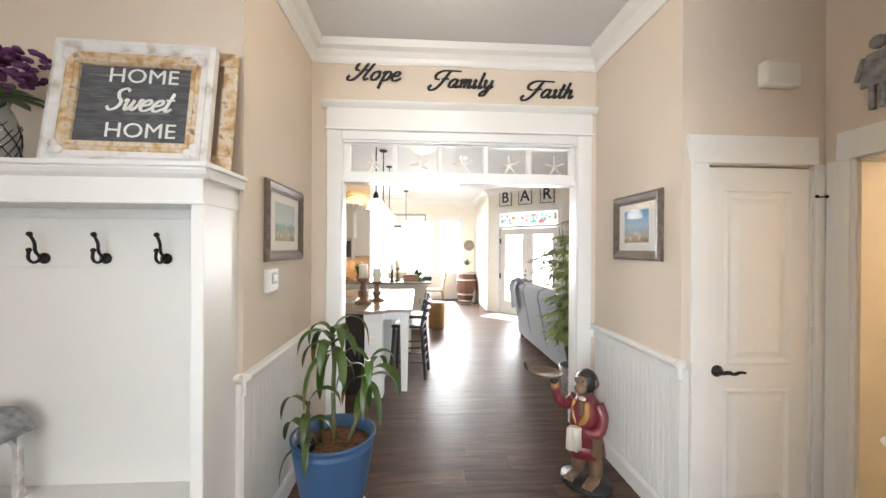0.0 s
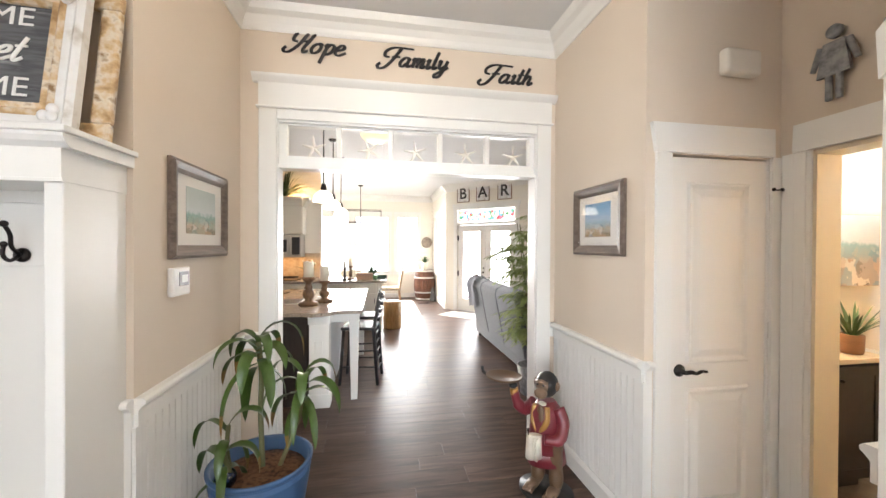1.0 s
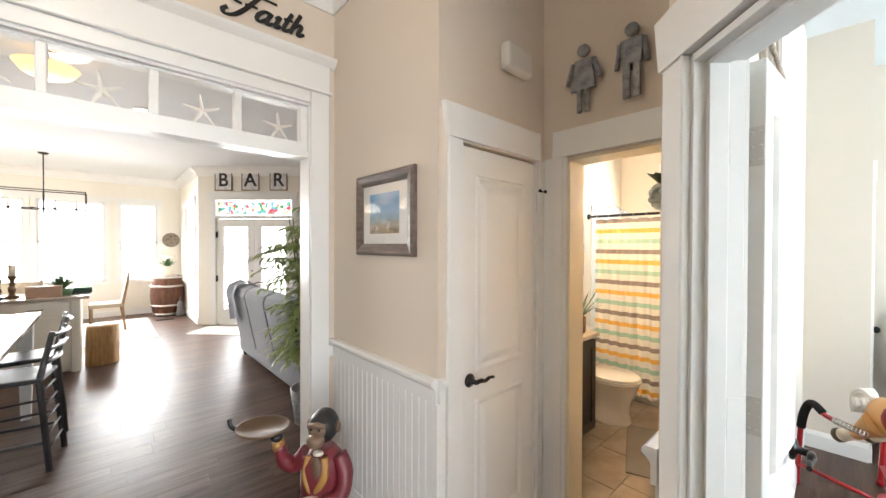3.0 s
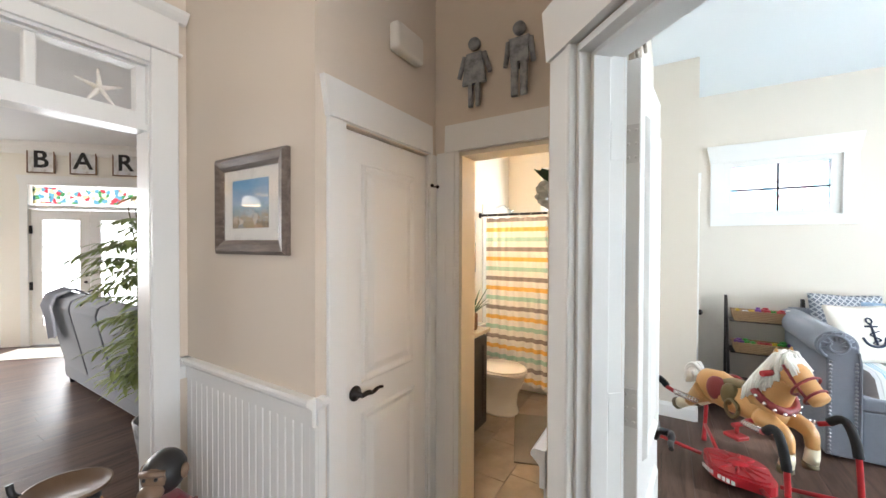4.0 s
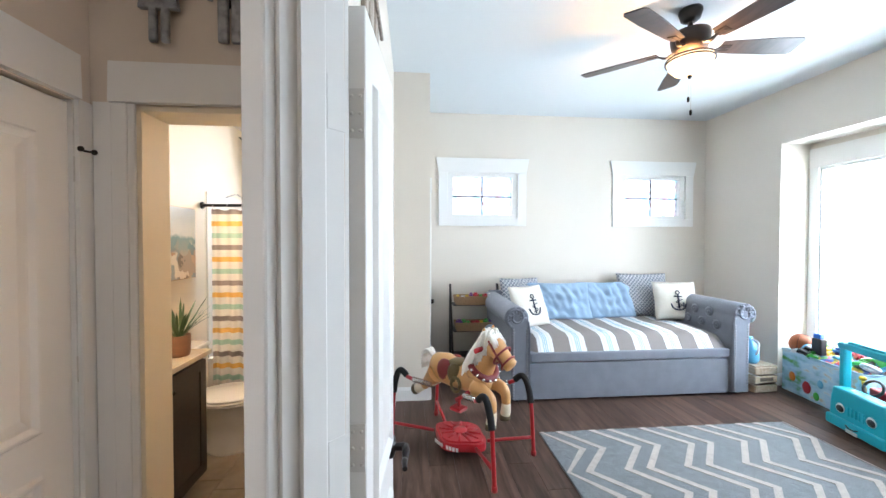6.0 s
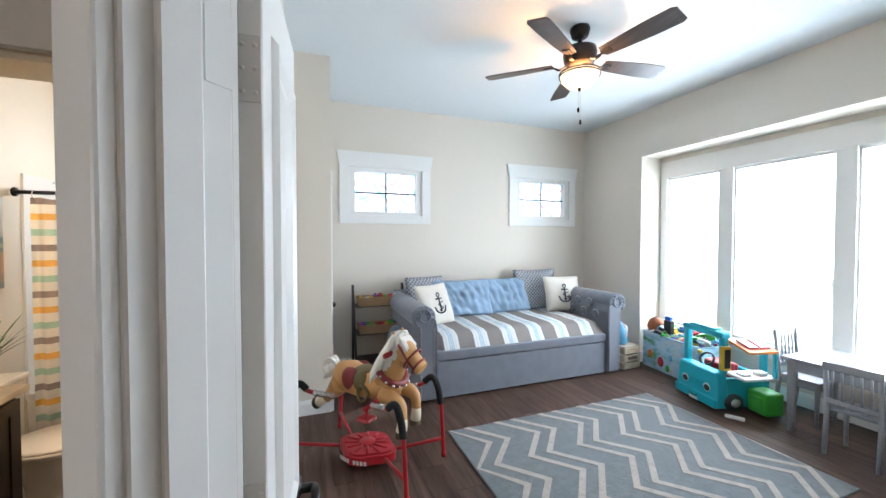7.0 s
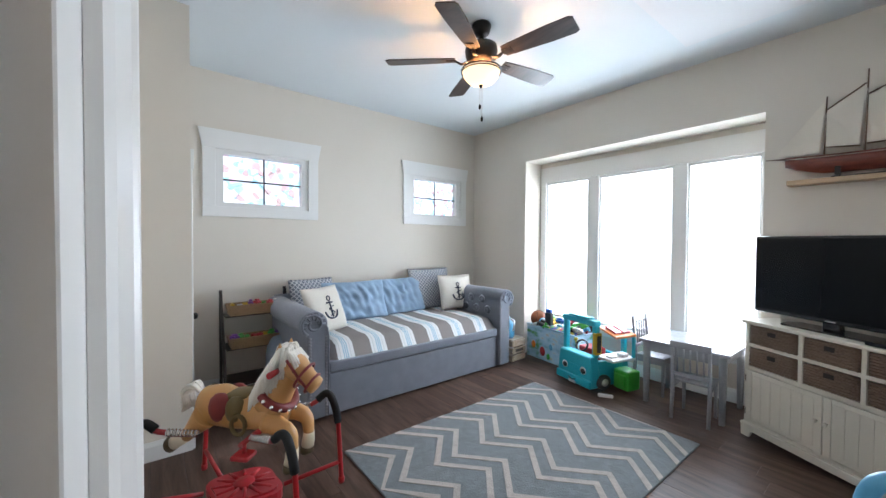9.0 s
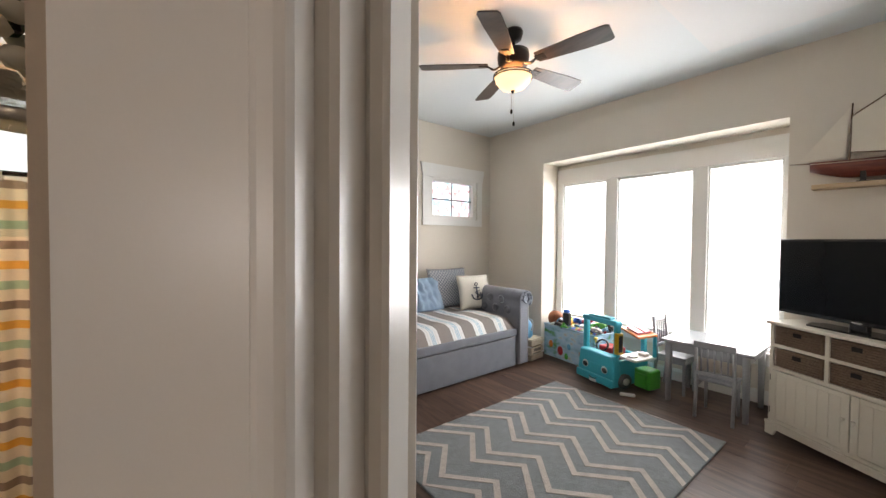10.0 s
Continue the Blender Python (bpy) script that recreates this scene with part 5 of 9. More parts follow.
    for sx in (1, -1):
        for sy in (1, -1):
            fx, fy = sx * 0.475, sy * 0.26
            post = part("post", tube(smooth_path([(fx, fy, 0.0), (fx * 0.99, fy, 0.1), (fx * 0.94, fy * 0.99, 0.45), (fx * 0.86, fy * 0.97, 0.54), (fx * 0.80, fy * 0.95, 0.56), (fx * 0.70, fy * 0.90, 0.52), (fx * 0.62, fy * 0.80, 0.50)], 5), 0.0145, 12), RED, h, "red bent steel post")
            part("grip_sleeve", tube(smooth_path([(fx * 0.955, fy * 0.99, 0.38), (fx * 0.92, fy * 0.99, 0.47), (fx * 0.86, fy * 0.97, 0.545), (fx * 0.79, fy * 0.95, 0.56), (fx * 0.70, fy * 0.90, 0.525)], 5), 0.023, 12), FOAM, post, "black foam sleeve")
            part("rail", tube([(fx * 0.985, fy, 0.13), (sx * 0.2, sy * 0.07, 0.085)], 0.0125, 10), RED, h)
            part("foot_cap", lathe([(0.019, 0), (0.019, 0.03), (0.0145, 0.036)], 12, (fx, fy, 0)), RED, h)
            sp = [(fx * 0.62 - sx * 0.0 + 0.14 * -sx * k / 60, fy * 0.8 - sy * 0.05 * k / 60 + 0.018 * math.cos(k * 0.9), 0.50 - 0.02 * k / 60 + 0.018 * math.sin(k * 0.9)) for k in range(61)]
            part("spring", tube(sp, 0.0042, 5), CHROME, h, "chrome coil spring")
    part("foot_rest", joined(tube([(0.10, -0.17, 0.44), (0.10, 0.17, 0.44)], 0.014, 10), bx(0.05, 0.15, -0.19, -0.10, 0.36, 0.385, 0.008, 2), bx(0.05, 0.15, 0.10, 0.19, 0.36, 0.385, 0.008, 2), *[tube([(0.10, y, 0.44), (0.10, y, 0.37)], 0.012, 8) for y in (-0.14, 0.14)]), RED, h, "red hanging foot rest")
    part("cross_bar", tube([(0.18, -0.16, 0.50), (0.18, 0.16, 0.50)], 0.016, 10), RED, h)


spring_horse()


# -- ceiling fan
def ceiling_fan():
    f = thing("ceiling_fan", (3.29, -1.19, PLAY_Z), "dark bronze five-blade ceiling fan with a lit glass bowl", "ceiling fan")
    part("canopy", lathe([(0.0, 0.0), (0.072, 0.0), (0.075, -0.02), (0.06, -0.07), (0.035, -0.085), (0.0, -0.085)][::-1], 24), BLACK, f)
    part("downrod", tube([(0, 0, -0.08), (0, 0, -0.15)], 0.016, 14), BLACK, f)
    part("motor_housing", lathe([(0.0, -0.305), (0.07, -0.305), (0.10, -0.28), (0.118, -0.25), (0.125, -0.20), (0.12, -0.165), (0.06, -0.145), (0.03, -0.13), (0.0, -0.13)], 32), BLACK, f)
    part("light_ring", joined(*[tube([(0.15 * math.cos(radians(a)), 0.15 * math.sin(radians(a)), z) for a in range(0, 361, 10)], 0.0055, 8) for z in (-0.345, -0.362)]), BLACK, f)
    part("light_stem", lathe([(0.0, -0.345), (0.03, -0.345), (0.034, -0.33), (0.04, -0.305), (0.0, -0.30)], 20), BLACK, f)
    for k in range(3):
        part("ring_bracket", moved(tube([(0.03, 0, -0.32), (0.15, 0, -0.342)], 0.005, 6), pose(0, 0, 0, 0, 0, 120 * k)), BLACK, f)
    part("glass_bowl", lathe([(0.0, -0.460), (0.04, -0.457), (0.095, -0.436), (0.132, -0.395), (0.147, -0.345), (0.143, -0.345), (0.127, -0.392), (0.091, -0.430), (0.038, -0.451), (0.0, -0.454)], 36), glowing("lit alabaster glass", (1.0, 0.72, 0.42), 2.0), f, "glowing alabaster glass bowl")
    part("finial", lathe([(0.0, -0.482), (0.008, -0.48), (0.014, -0.468), (0.018, -0.455), (0.0, -0.448)], 14), BLACK, f)
    blade_mat = wood("dark walnut blade", (0.025, 0.018, 0.015), (0.07, 0.05, 0.042), 0.35, 3, (1, 7, 7))
    for k in range(5):
        a = 47 + 72 * k
        prof = [(0.20, -0.052), (0.30, -0.062), (0.55, -0.078), (0.71, -0.078), (0.735, -0.062), (0.735, 0.062), (0.71, 0.078), (0.55, 0.078), (0.30, 0.062), (0.20, 0.052)]
        bl = part("blade", moved(prism(prof, -0.004, 0.004, "z"), pose(0, 0, -0.262, 0, 0, a) @ pose(0, 0, 0, -12)), blade_mat, f, "dark walnut fan blade")
        part("blade_arm", moved(joined(tube(smooth_path([(0.10, 0, -0.01), (0.15, 0, -0.03), (0.20, 0, -0.008), (0.26, 0, -0.006)], 4), [0.016] * 7 + [0.012] * 6, 10, flat=0.5), bx(0.19, 0.27, -0.03, 0.03, -0.011, -0.0045, 0.002, 1)), pose(0, 0, -0.262, 0, 0, a) @ pose(0, 0, 0, -12)), BLACK, bl)
    for x, z in ((0.012, -0.60), (-0.012, -0.70)):
        ch = part("pull_chain", tube([(x, 0.0, -0.46), (x, 0.0, z)], 0.0018, 6), NICKEL, f)
        part("pull_knob", lathe([(0.003, z - 0.04), (0.009, z - 0.032), (0.009, z - 0.01), (0.003, z)], 10, (x, 0, 0)), BLACK, ch)


ceiling_fan()

# -- media console and television
IVORY = material("ivory painted wood", (0.60, 0.56, 0.47), 0.42, vary=0.05, scale=3, grain=120, bump=0.08)
CON = pose(2.03, -2.88, 0, 0, 0, 151) @ Matrix.Diagonal((0.83, 1, 1.035, 1))


def console():
    """Its own x runs along the front from the window end, y goes to the back, z up."""
    c = thing("media_console", (0, 0, 0), "ivory cottage media console with wicker drawers and plank doors", "cabinet")
    c.matrix_basis = CON
    L, D = 1.34, 0.32
    for x in (0.02, L - 0.05):
        part("side_panel", bx(x, x + 0.03, 0.01, D, 0.10, 0.86), IVORY, c)
    part("back_panel", bx(0.05, L - 0.05, D - 0.02, D, 0.10, 0.86), IVORY, c)
    for z in (0.105, 0.515, 0.69):
        part("shelf", bx(0.05, L - 0.05, 0.01, D - 0.02, z, z + 0.024), IVORY, c)
    for x in (0.47, 0.88):
        for z0, z1 in ((0.539, 0.69), (0.714, 0.86)):
            part("divider", bx(x, x + 0.03, 0.01, D - 0.02, z0, z1), IVORY, c)
    part("top", bx(0.0, L, -0.015, D + 0.005, 0.86, 0.885, 0.006, 2), IVORY, c)
    part("plinth", joined(bx(0.0, L, -0.01, D, 0.085, 0.105, 0.004, 1), prism([(0.0, 0.0), (0.07, 0.0), (0.10, 0.05), (L - 0.10, 0.05), (L - 0.07, 0.0), (L, 0.0), (L, 0.085), (0.0, 0.085)], 0.0, 0.02, "y"), bx(0.0, 0.03, D - 0.05, D, 0, 0.085), bx(L - 0.03, L, D - 0.05, D, 0, 0.085)), IVORY, c)
    n = 10
    for k, (a, b) in enumerate(((0.055, 0.665), (0.675, 1.285))):
        d = part("door", joined(bx(a, b, -0.008, 0.008, 0.14, 0.51, 0.002, 1)), IVORY, c, "ivory plank door")
        w = (b - a - 0.11) / 6
        for i in range(6):
            part("board", bx(a + 0.055 + i * w + 0.002, a + 0.055 + (i + 1) * w - 0.002, -0.0125, -0.0075, 0.17, 0.48, 0.002, 1), IVORY, d)
        for x in (a, b - 0.05):
            part("stile", bx(x, x + 0.05, -0.014, -0.008, 0.14, 0.51), IVORY, d)
        part("knob", moved(lathe([(0.006, 0), (0.006, 0.012), (0.013, 0.018), (0.014, 0.026), (0.006, 0.032)], 14), pose(b - 0.03 if k == 0 else a + 0.03, -0.013, 0.345, 90)), IVORY, d)
        for z in (0.20, 0.45):
            part("hinge", bx(a - 0.004 if k == 0 else b - 0.002, a + 0.002 if k == 0 else b + 0.004, -0.016, -0.006, z - 0.025, z + 0.025), BLACK, d)
    SEA = mottled("woven seagrass", [(0.05, 0.03, 0.02), (0.17, 0.11, 0.075), (0.09, 0.06, 0.04)], 45, 0.75, (1, 1, 5), bump=0.9)
    for x0, x1 in ((0.055, 0.465), (0.505, 0.875), (0.915, 1.285)):
        for z0, z1 in ((0.545, 0.675), (0.715, 0.845)):
            bk = part("drawer_basket", bx(x0 + 0.006, x1 - 0.006, 0.018, D - 0.03, z0, z1 - 0.01), SEA, c, "brown woven seagrass drawer")
            for r in range(8):
                z = z0 + 0.008 + (z1 - z0 - 0.01) * r / 7
                n = 14
                part("strand", tube([(x0 + 0.010 + (x1 - x0 - 0.020) * k / n, 0.012 + 0.003 * (1 if (k + r) % 2 else -1), z + 0.0015 * math.sin(3.1 * k + r)) for k in range(n + 1)], 0.0098, 6), SEA, bk)
            part("grip_hole", bx((x0 + x1) / 2 - 0.035, (x0 + x1) / 2 + 0.035, -0.001, 0.004, z1 - 0.05, z1 - 0.018, 0.006, 2), BLACK, bk, "dark handle slot")
    return c


console()
tv = thing("television", (0, 0, 0), "black flat television on a pedestal, switched off", "television")
tv.matrix_basis = CON @ pose(-0.04, 0.14, 0.885)
GLOSS = material("glossy black bezel", (0.008, 0.008, 0.009), 0.12, vary=0.05, bump=0)
SCREEN = material("dark screen", (0.004, 0.0045, 0.0055), 0.22, vary=0.02, bump=0)
SCREEN.node_tree.nodes["Principled BSDF"].inputs["Specular IOR Level"].default_value = 0.15
part("bezel", joined(bx(0.0, 1.24, 0.0, 0.035, 0.06, 0.635, 0.006, 2), bx(0.25, 1.0, 0.035, 0.075, 0.14, 0.5, 0.01, 2)), GLOSS, tv)
part("screen", bx(0.018, 1.222, -0.002, 0.0, 0.088, 0.618), SCREEN, tv, "dark matte-gloss screen")
part("neck", bx(0.56, 0.68, 0.005, 0.05, 0.012, 0.10, 0.006, 2), GLOSS, tv)
part("foot", joined(prism([(0.30, -0.06), (0.94, -0.06), (1.0, 0.06), (0.94, 0.14), (0.30, 0.14), (0.24, 0.06)], 0.0, 0.012, "z")), GLOSS, tv, "glossy black pedestal plate")
part("lettering_bar", bx(0.585, 0.655, -0.003, -0.0015, 0.070, 0.077), NICKEL, tv, "small bar of lettering")
box_ = tagged(part("media_box", moved(bx(0.9, 1.12, 0.0, 0.12, 0.886, 0.91, 0.004, 2), CON @ pose(0, -0.0, 0)), GLOSS), "small black media box on the console", "electronics")

# -- ship model on its shelf
pine = wood("raw pine", (0.42, 0.29, 0.17), (0.60, 0.45, 0.29), 0.6, 4, (1, 8, 8))
ws = tagged(part("wall_shelf", bx(0.95, 1.825, -3.189, -3.06, 1.965, 2.003, 0.003, 1), pine), "raw pine plank shelf on the wall", "shelf")
ship = thing("model_ship", (1.34, -3.115, 2.003), "wooden model schooner with white sails on a shelf", "model ship")
hull = bmesh.new()
secs = []
for k in range(15):
    u = k / 14
    x = 0.50 - u * 1.0
    half = 0.052 * math.sin(math.pi * min(0.06 + 0.9 * u, 1)) ** 0.6
    keel = 0.035 + 0.075 * max(0, 1 - u * 4) ** 1.5 + 0.03 * max(0, u * 3 - 2.2)
    top = 0.165 + 0.018 * abs(2 * u - 1) ** 2
    secs.append([hull.verts.new(p) for p in ((x, -half, top), (x, -half * 0.92, (top + keel) / 2), (x, -0.004, keel), (x, 0.004, keel), (x, half * 0.92, (top + keel) / 2), (x, half, top))])
for a, b in zip(secs, secs[1:]):
    for i in range(6):
        hull.faces.new((a[i], a[(i + 1) % 6], b[(i + 1) % 6], b[i])).smooth = i not in (5,)
hull.faces.new(secs[0]), hull.faces.new(secs[-1][::-1])
bmesh.ops.recalc_face_normals(hull, faces=hull.faces[:])
part("hull", hull, wood("red mahogany hull", (0.11, 0.025, 0.018), (0.20, 0.05, 0.03), 0.35, 5, (1, 9, 9)), ship, "dark red wooden hull")
part("rail_line", joined(*[tube([(0.5 - 0.1 * k, s * (0.054 * math.sin(math.pi * min(0.06 + 0.09 * k, 1)) ** 0.6 + 0.002), 0.150 + 0.018 * abs(0.2 * k - 1) ** 2) for k in range(10)], 0.0025, 5) for s in (1, -1)]), CANVAS, ship)
part("keel_stand", joined(bx(-0.25, 0.25, -0.02, 0.02, 0.0, 0.012, 0.003, 1), bx(-0.2, -0.17, -0.03, 0.03, 0.01, 0.07), bx(0.2, 0.23, -0.03, 0.03, 0.01, 0.09)), BLACK, ship, "black display stand")
MAST = wood("brown spar", (0.10, 0.05, 0.025), (0.2, 0.11, 0.06), 0.5, 6, (8, 8, 1))
part("bowsprit", tube([(0.42, 0, 0.168), (0.62, 0, 0.185)], [0.006, 0.003], 8), MAST, ship)
SAIL = material("aged sailcloth", (0.74, 0.69, 0.60), 0.9, vary=0.05, scale=5, grain=260, bump=0.3)


def sail(pts):
    bm = bmesh.new()
    for y in (0.0, 0.003):
        vs = [bm.verts.new((x, y + (0.012 if i == 1 else 0), z)) for i, (x, z) in enumerate(pts)]
        bm.faces.new(vs if y == 0 else vs[::-1])
    part("sail", bm, SAIL, ship, "off-white cloth sail")


for x, top in ((0.29, 0.60), (0.09, 0.735), (-0.2, 0.70)):
    m = part("mast", tube([(x, 0, 0.15), (x - 0.01, 0, top)], [0.007, 0.004], 8), MAST, ship)
    for s in (1, -1):
        part("shroud", joined(*[tube([(x - 0.008, 0, top - 0.1), (x + d, s * 0.045, 0.17)], 0.0012, 4) for d in (-0.03, 0.0, 0.03)]), CANVAS, m)
for a, b in (((0.285, 0.50), (0.09, 0.64)), ((0.085, 0.56), (-0.18, 0.68)), ((0.28, 0.23), (0.11, 0.21)), ((0.08, 0.22), (-0.16, 0.22))):
    part("gaff", tube([(a[0], 0, a[1]), (b[0], 0, b[1])], 0.0045, 6), MAST, ship)
sail([(0.57, 0.19), (0.31, 0.20), (0.29, 0.57)])
sail([(0.28, 0.235), (0.11, 0.215), (0.10, 0.62), (0.28, 0.49)])
sail([(0.08, 0.23), (-0.17, 0.225), (-0.18, 0.66), (0.075, 0.55)])
sail([(-0.21, 0.23), (-0.45, 0.24), (-0.42, 0.60), (-0.215, 0.52)])

# -- children's table and chairs
GREYP = material("grey painted wood", (0.31, 0.32, 0.335), 0.27, vary=0.06, scale=4, grain=140, bump=0.08)
tb_ = thing("play_table", (2.46, -3.165, 0), "small grey painted children's table under the window", "table")
TALL = Matrix.Diagonal((1, 1, 1.12, 1))
tb_.matrix_basis = tb_.matrix_basis @ TALL
part("tabletop", bx(-0.36, 0.36, -0.31, 0.31, 0.515, 0.54, 0.005, 2), GREYP, tb_)
part("apron", joined(bx(-0.31, 0.31, -0.27, -0.255, 0.44, 0.515), bx(-0.31, 0.31, 0.255, 0.27, 0.44, 0.515), bx(-0.31, -0.295, -0.27, 0.27, 0.44, 0.515), bx(0.295, 0.31, -0.27, 0.27, 0.44, 0.515)), GREYP, tb_)
for x in (-0.3, 0.3):
    for y in (-0.26, 0.26):
        part("leg", tube([(x, y, 0), (x, y, 0.515)], [0.026, 0.036], 4), GREYP, tb_)


def kid_chair(m):
    """Seat 0.30 high, its back at -y."""
    c = thing("play_chair", (0, 0, 0), "small grey slat-back children's chair", "chair", "chairs round the play table")
    part("seat", bx(-0.14, 0.14, -0.12, 0.15, 0.285, 0.305, 0.005, 2), GREYP, c)
    for s in (-1, 1):
        part("back_leg", tube([(s * 0.135, -0.16, 0.0), (s * 0.135, -0.125, 0.28), (s * 0.135, -0.165, 0.60)], [0.016, 0.019, 0.015], 4), GREYP, c)
        part("leg", tube([(s * 0.12, 0.13, 0), (s * 0.12, 0.13, 0.285)], [0.014, 0.018], 4), GREYP, c)
    part("top_rail", bx(-0.15, 0.15, -0.178, -0.158, 0.555, 0.605, 0.004, 1), GREYP, c)
    part("lower_rail", bx(-0.13, 0.13, -0.158, -0.142, 0.34, 0.37, 0.003, 1), GREYP, c)
    for k in range(5):
        x = -0.096 + 0.048 * k
        part("slat", tube([(x, -0.15, 0.365), (x, -0.168, 0.56)], 0.008, 4), GREYP, c)
    part("side_apron", joined(bx(-0.135, -0.12, -0.11, 0.13, 0.245, 0.285), bx(0.12, 0.135, -0.11, 0.13, 0.245, 0.285), bx(-0.12, 0.12, 0.12, 0.135, 0.245, 0.285)), GREYP, c)
    c.matrix_basis = m
    return c


kc = kid_chair(pose(2.35, -2.885, 0, 0, 0, 183) @ TALL)
copy_thing(kc, pose(2.82, -3.24, 0, 0, 0, 88) @ TALL)

# -- toy truck
TEAL = PLASTIC["teal"]


def toy_truck():
    """Activity food truck; its own -y is the front with the face."""
    t = thing("toy_truck", (3.36, -2.98, 0), "teal plastic activity truck with a smiling face and orange awning", "toy truck", turn=-14)
    t.matrix_basis = t.matrix_basis @ Matrix.Diagonal((1, 1, 0.82, 1))
    T = moved
    w = 0.235
    front = prism([(-w, 0.02), (w, 0.02), (w + 0.01, 0.14), (w, 0.30), (w - 0.02, 0.42), (-w + 0.02, 0.42), (-w, 0.30), (-w - 0.01, 0.14)], 0.14, 0.26, "y")
    soften(front, 0.02, 2)
    part("hood", front, TEAL, t, "teal moulded front")
    part("bumper", bx(-w - 0.012, w + 0.012, 0.25, 0.285, 0.03, 0.13, 0.015, 3), TEAL, t)
    part("cab_frame", joined(bx(-w, -w + 0.055, 0.14, 0.20, 0.40, 0.84, 0.015, 2), bx(w - 0.055, w, 0.14, 0.20, 0.40, 0.84, 0.015, 2), bx(-w, w, 0.12, 0.22, 0.80, 0.875, 0.02, 3), bx(-0.15, 0.15, 0.13, 0.21, 0.865, 0.90, 0.012, 2)), TEAL, t, "teal windscreen frame")
    part("side_body", joined(bx(-w, -w + 0.05, -0.26, 0.16, 0.03, 0.36, 0.015, 2), bx(w - 0.05, w, -0.26, 0.16, 0.03, 0.36, 0.015, 2), bx(-w, w, -0.28, -0.23, 0.03, 0.36, 0.012, 2), bx(-w, -w + 0.05, -0.26, -0.21, 0.36, 0.72, 0.012, 2)), TEAL, t)
    for x in (-0.13, 0.13):
        e = part("eye", T(lathe([(0.0, 0), (0.042, 0), (0.038, 0.006), (0.0, 0.008)], 20), pose(x, 0.262, 0.225, -90) @ Matrix.Diagonal((0.95, 1.15, 1, 1))), PLASTIC["white"], t, "white round eye")
        part("pupil", T(lathe([(0.0, 0), (0.034, 0), (0.03, 0.004), (0.0, 0.005)], 16), pose(x - 0.006, 0.27, 0.222, -90)), PLASTIC["black"], e)
    part("smile", tube([(-0.05, 0.288, 0.095), (-0.02, 0.29, 0.078), (0.02, 0.29, 0.078), (0.05, 0.288, 0.095)], 0.006, 6), PLASTIC["black"], t)
    for k in range(5):
        part("grille_bar", bx(-0.075 + 0.032 * k, -0.055 + 0.032 * k, 0.258, 0.268, 0.18, 0.27, 0.004, 1), TEAL, t)
    part("number_plate", bx(-0.05, 0.05, 0.284, 0.29, 0.03, 0.065, 0.003, 1), PLASTIC["white"], t, "blank white plate")
    for y in (0.10,):
        wh = part("wheel", T(lathe([(0.0, -0.02), (0.085, -0.02), (0.09, -0.01), (0.09, 0.01), (0.085, 0.02), (0.0, 0.02)], 24), pose(-w - 0.012, y, 0.10, 0, 90, 0)), material("dark grey toy wheel", (0.07, 0.075, 0.08), 0.6), t)
        part("hub", T(lathe([(0.0, -0.026), (0.045, -0.026), (0.04, 0.0)], 18), pose(-w - 0.012, y, 0.10, 0, 90, 0)), NICKEL, wh)
    part("counter", bx(-0.42, -0.20, -0.16, 0.16, 0.40, 0.435, 0.012, 2), PLASTIC["white"], t, "white serving counter")
    part("till", joined(bx(-0.38, -0.30, -0.1, -0.02, 0.435, 0.48, 0.01, 2), bx(-0.36, -0.28, 0.04, 0.12, 0.435, 0.455, 0.008, 2)), PLASTIC["white"], t)
    aw = part("awning", prism([(-0.44, 0.70), (-0.22, 0.78), (-0.22, 0.80), (-0.44, 0.725)], -0.13, 0.15, "y"), PLASTIC["orange"], t, "orange awning")
    for k in range(2):
        part("awning_panel", prism([(-0.40, 0.742), (-0.27, 0.79), (-0.27, 0.81), (-0.40, 0.76)], -0.09 + 0.11 * k, 0.0 + 0.11 * k, "y"), PLASTIC["red"], aw)
    part("menu_board", bx(-w - 0.016, -w + 0.03, 0.13, 0.215, 0.45, 0.72, 0.008, 2), PLASTIC["yellow"], t, "yellow menu board")
    part("menu_panel", bx(-w - 0.0195, -w - 0.0155, 0.145, 0.20, 0.48, 0.69), PLASTIC["black"], t)
    part("awning_post", joined(bx(-0.43, -0.40, -0.14, -0.11, 0.43, 0.72, 0.006, 1)), TEAL, t)
    part("green_door", joined(bx(-0.44, -0.26, -0.20, -0.02, 0.03, 0.27, 0.02, 2), bx(-0.41, -0.29, -0.03, 0.0, 0.08, 0.22, 0.01, 2)), PLASTIC["green"], t, "green side compartment")
    part("steering_wheel", T(tube([(0.075 * math.cos(radians(a)), 0, 0.075 * math.sin(radians(a))) for a in range(0, 361, 24)], 0.012, 8), pose(0.05, 0.10, 0.47, 25)), PLASTIC["black"], t, "dark toy steering wheel")
    part("engine", joined(bx(-0.10, 0.12, -0.10, 0.08, 0.30, 0.46, 0.02, 2), bx(-0.16, -0.08, 0.0, 0.1, 0.38, 0.5, 0.015, 2)), PLASTIC["red"], t, "red toy dashboard")
    part("gear_knob", joined(tube([(0.14, 0.08, 0.40), (0.14, 0.10, 0.52)], 0.012, 8), ball((0.14, 0.1, 0.53), (0.025, 0.025, 0.025), 12)), PLASTIC["yellow"], t)


toy_truck()
st = tagged(part("toy_stick", bx(-0.07, 0.07, -0.018, 0.018, 0, 0.03, 0.01, 2), PLASTIC["white"]), "white plastic toy piece lying on the floor", "toy")
st.matrix_basis = pose(3.04, -2.67, 0, 0, 0, 30)

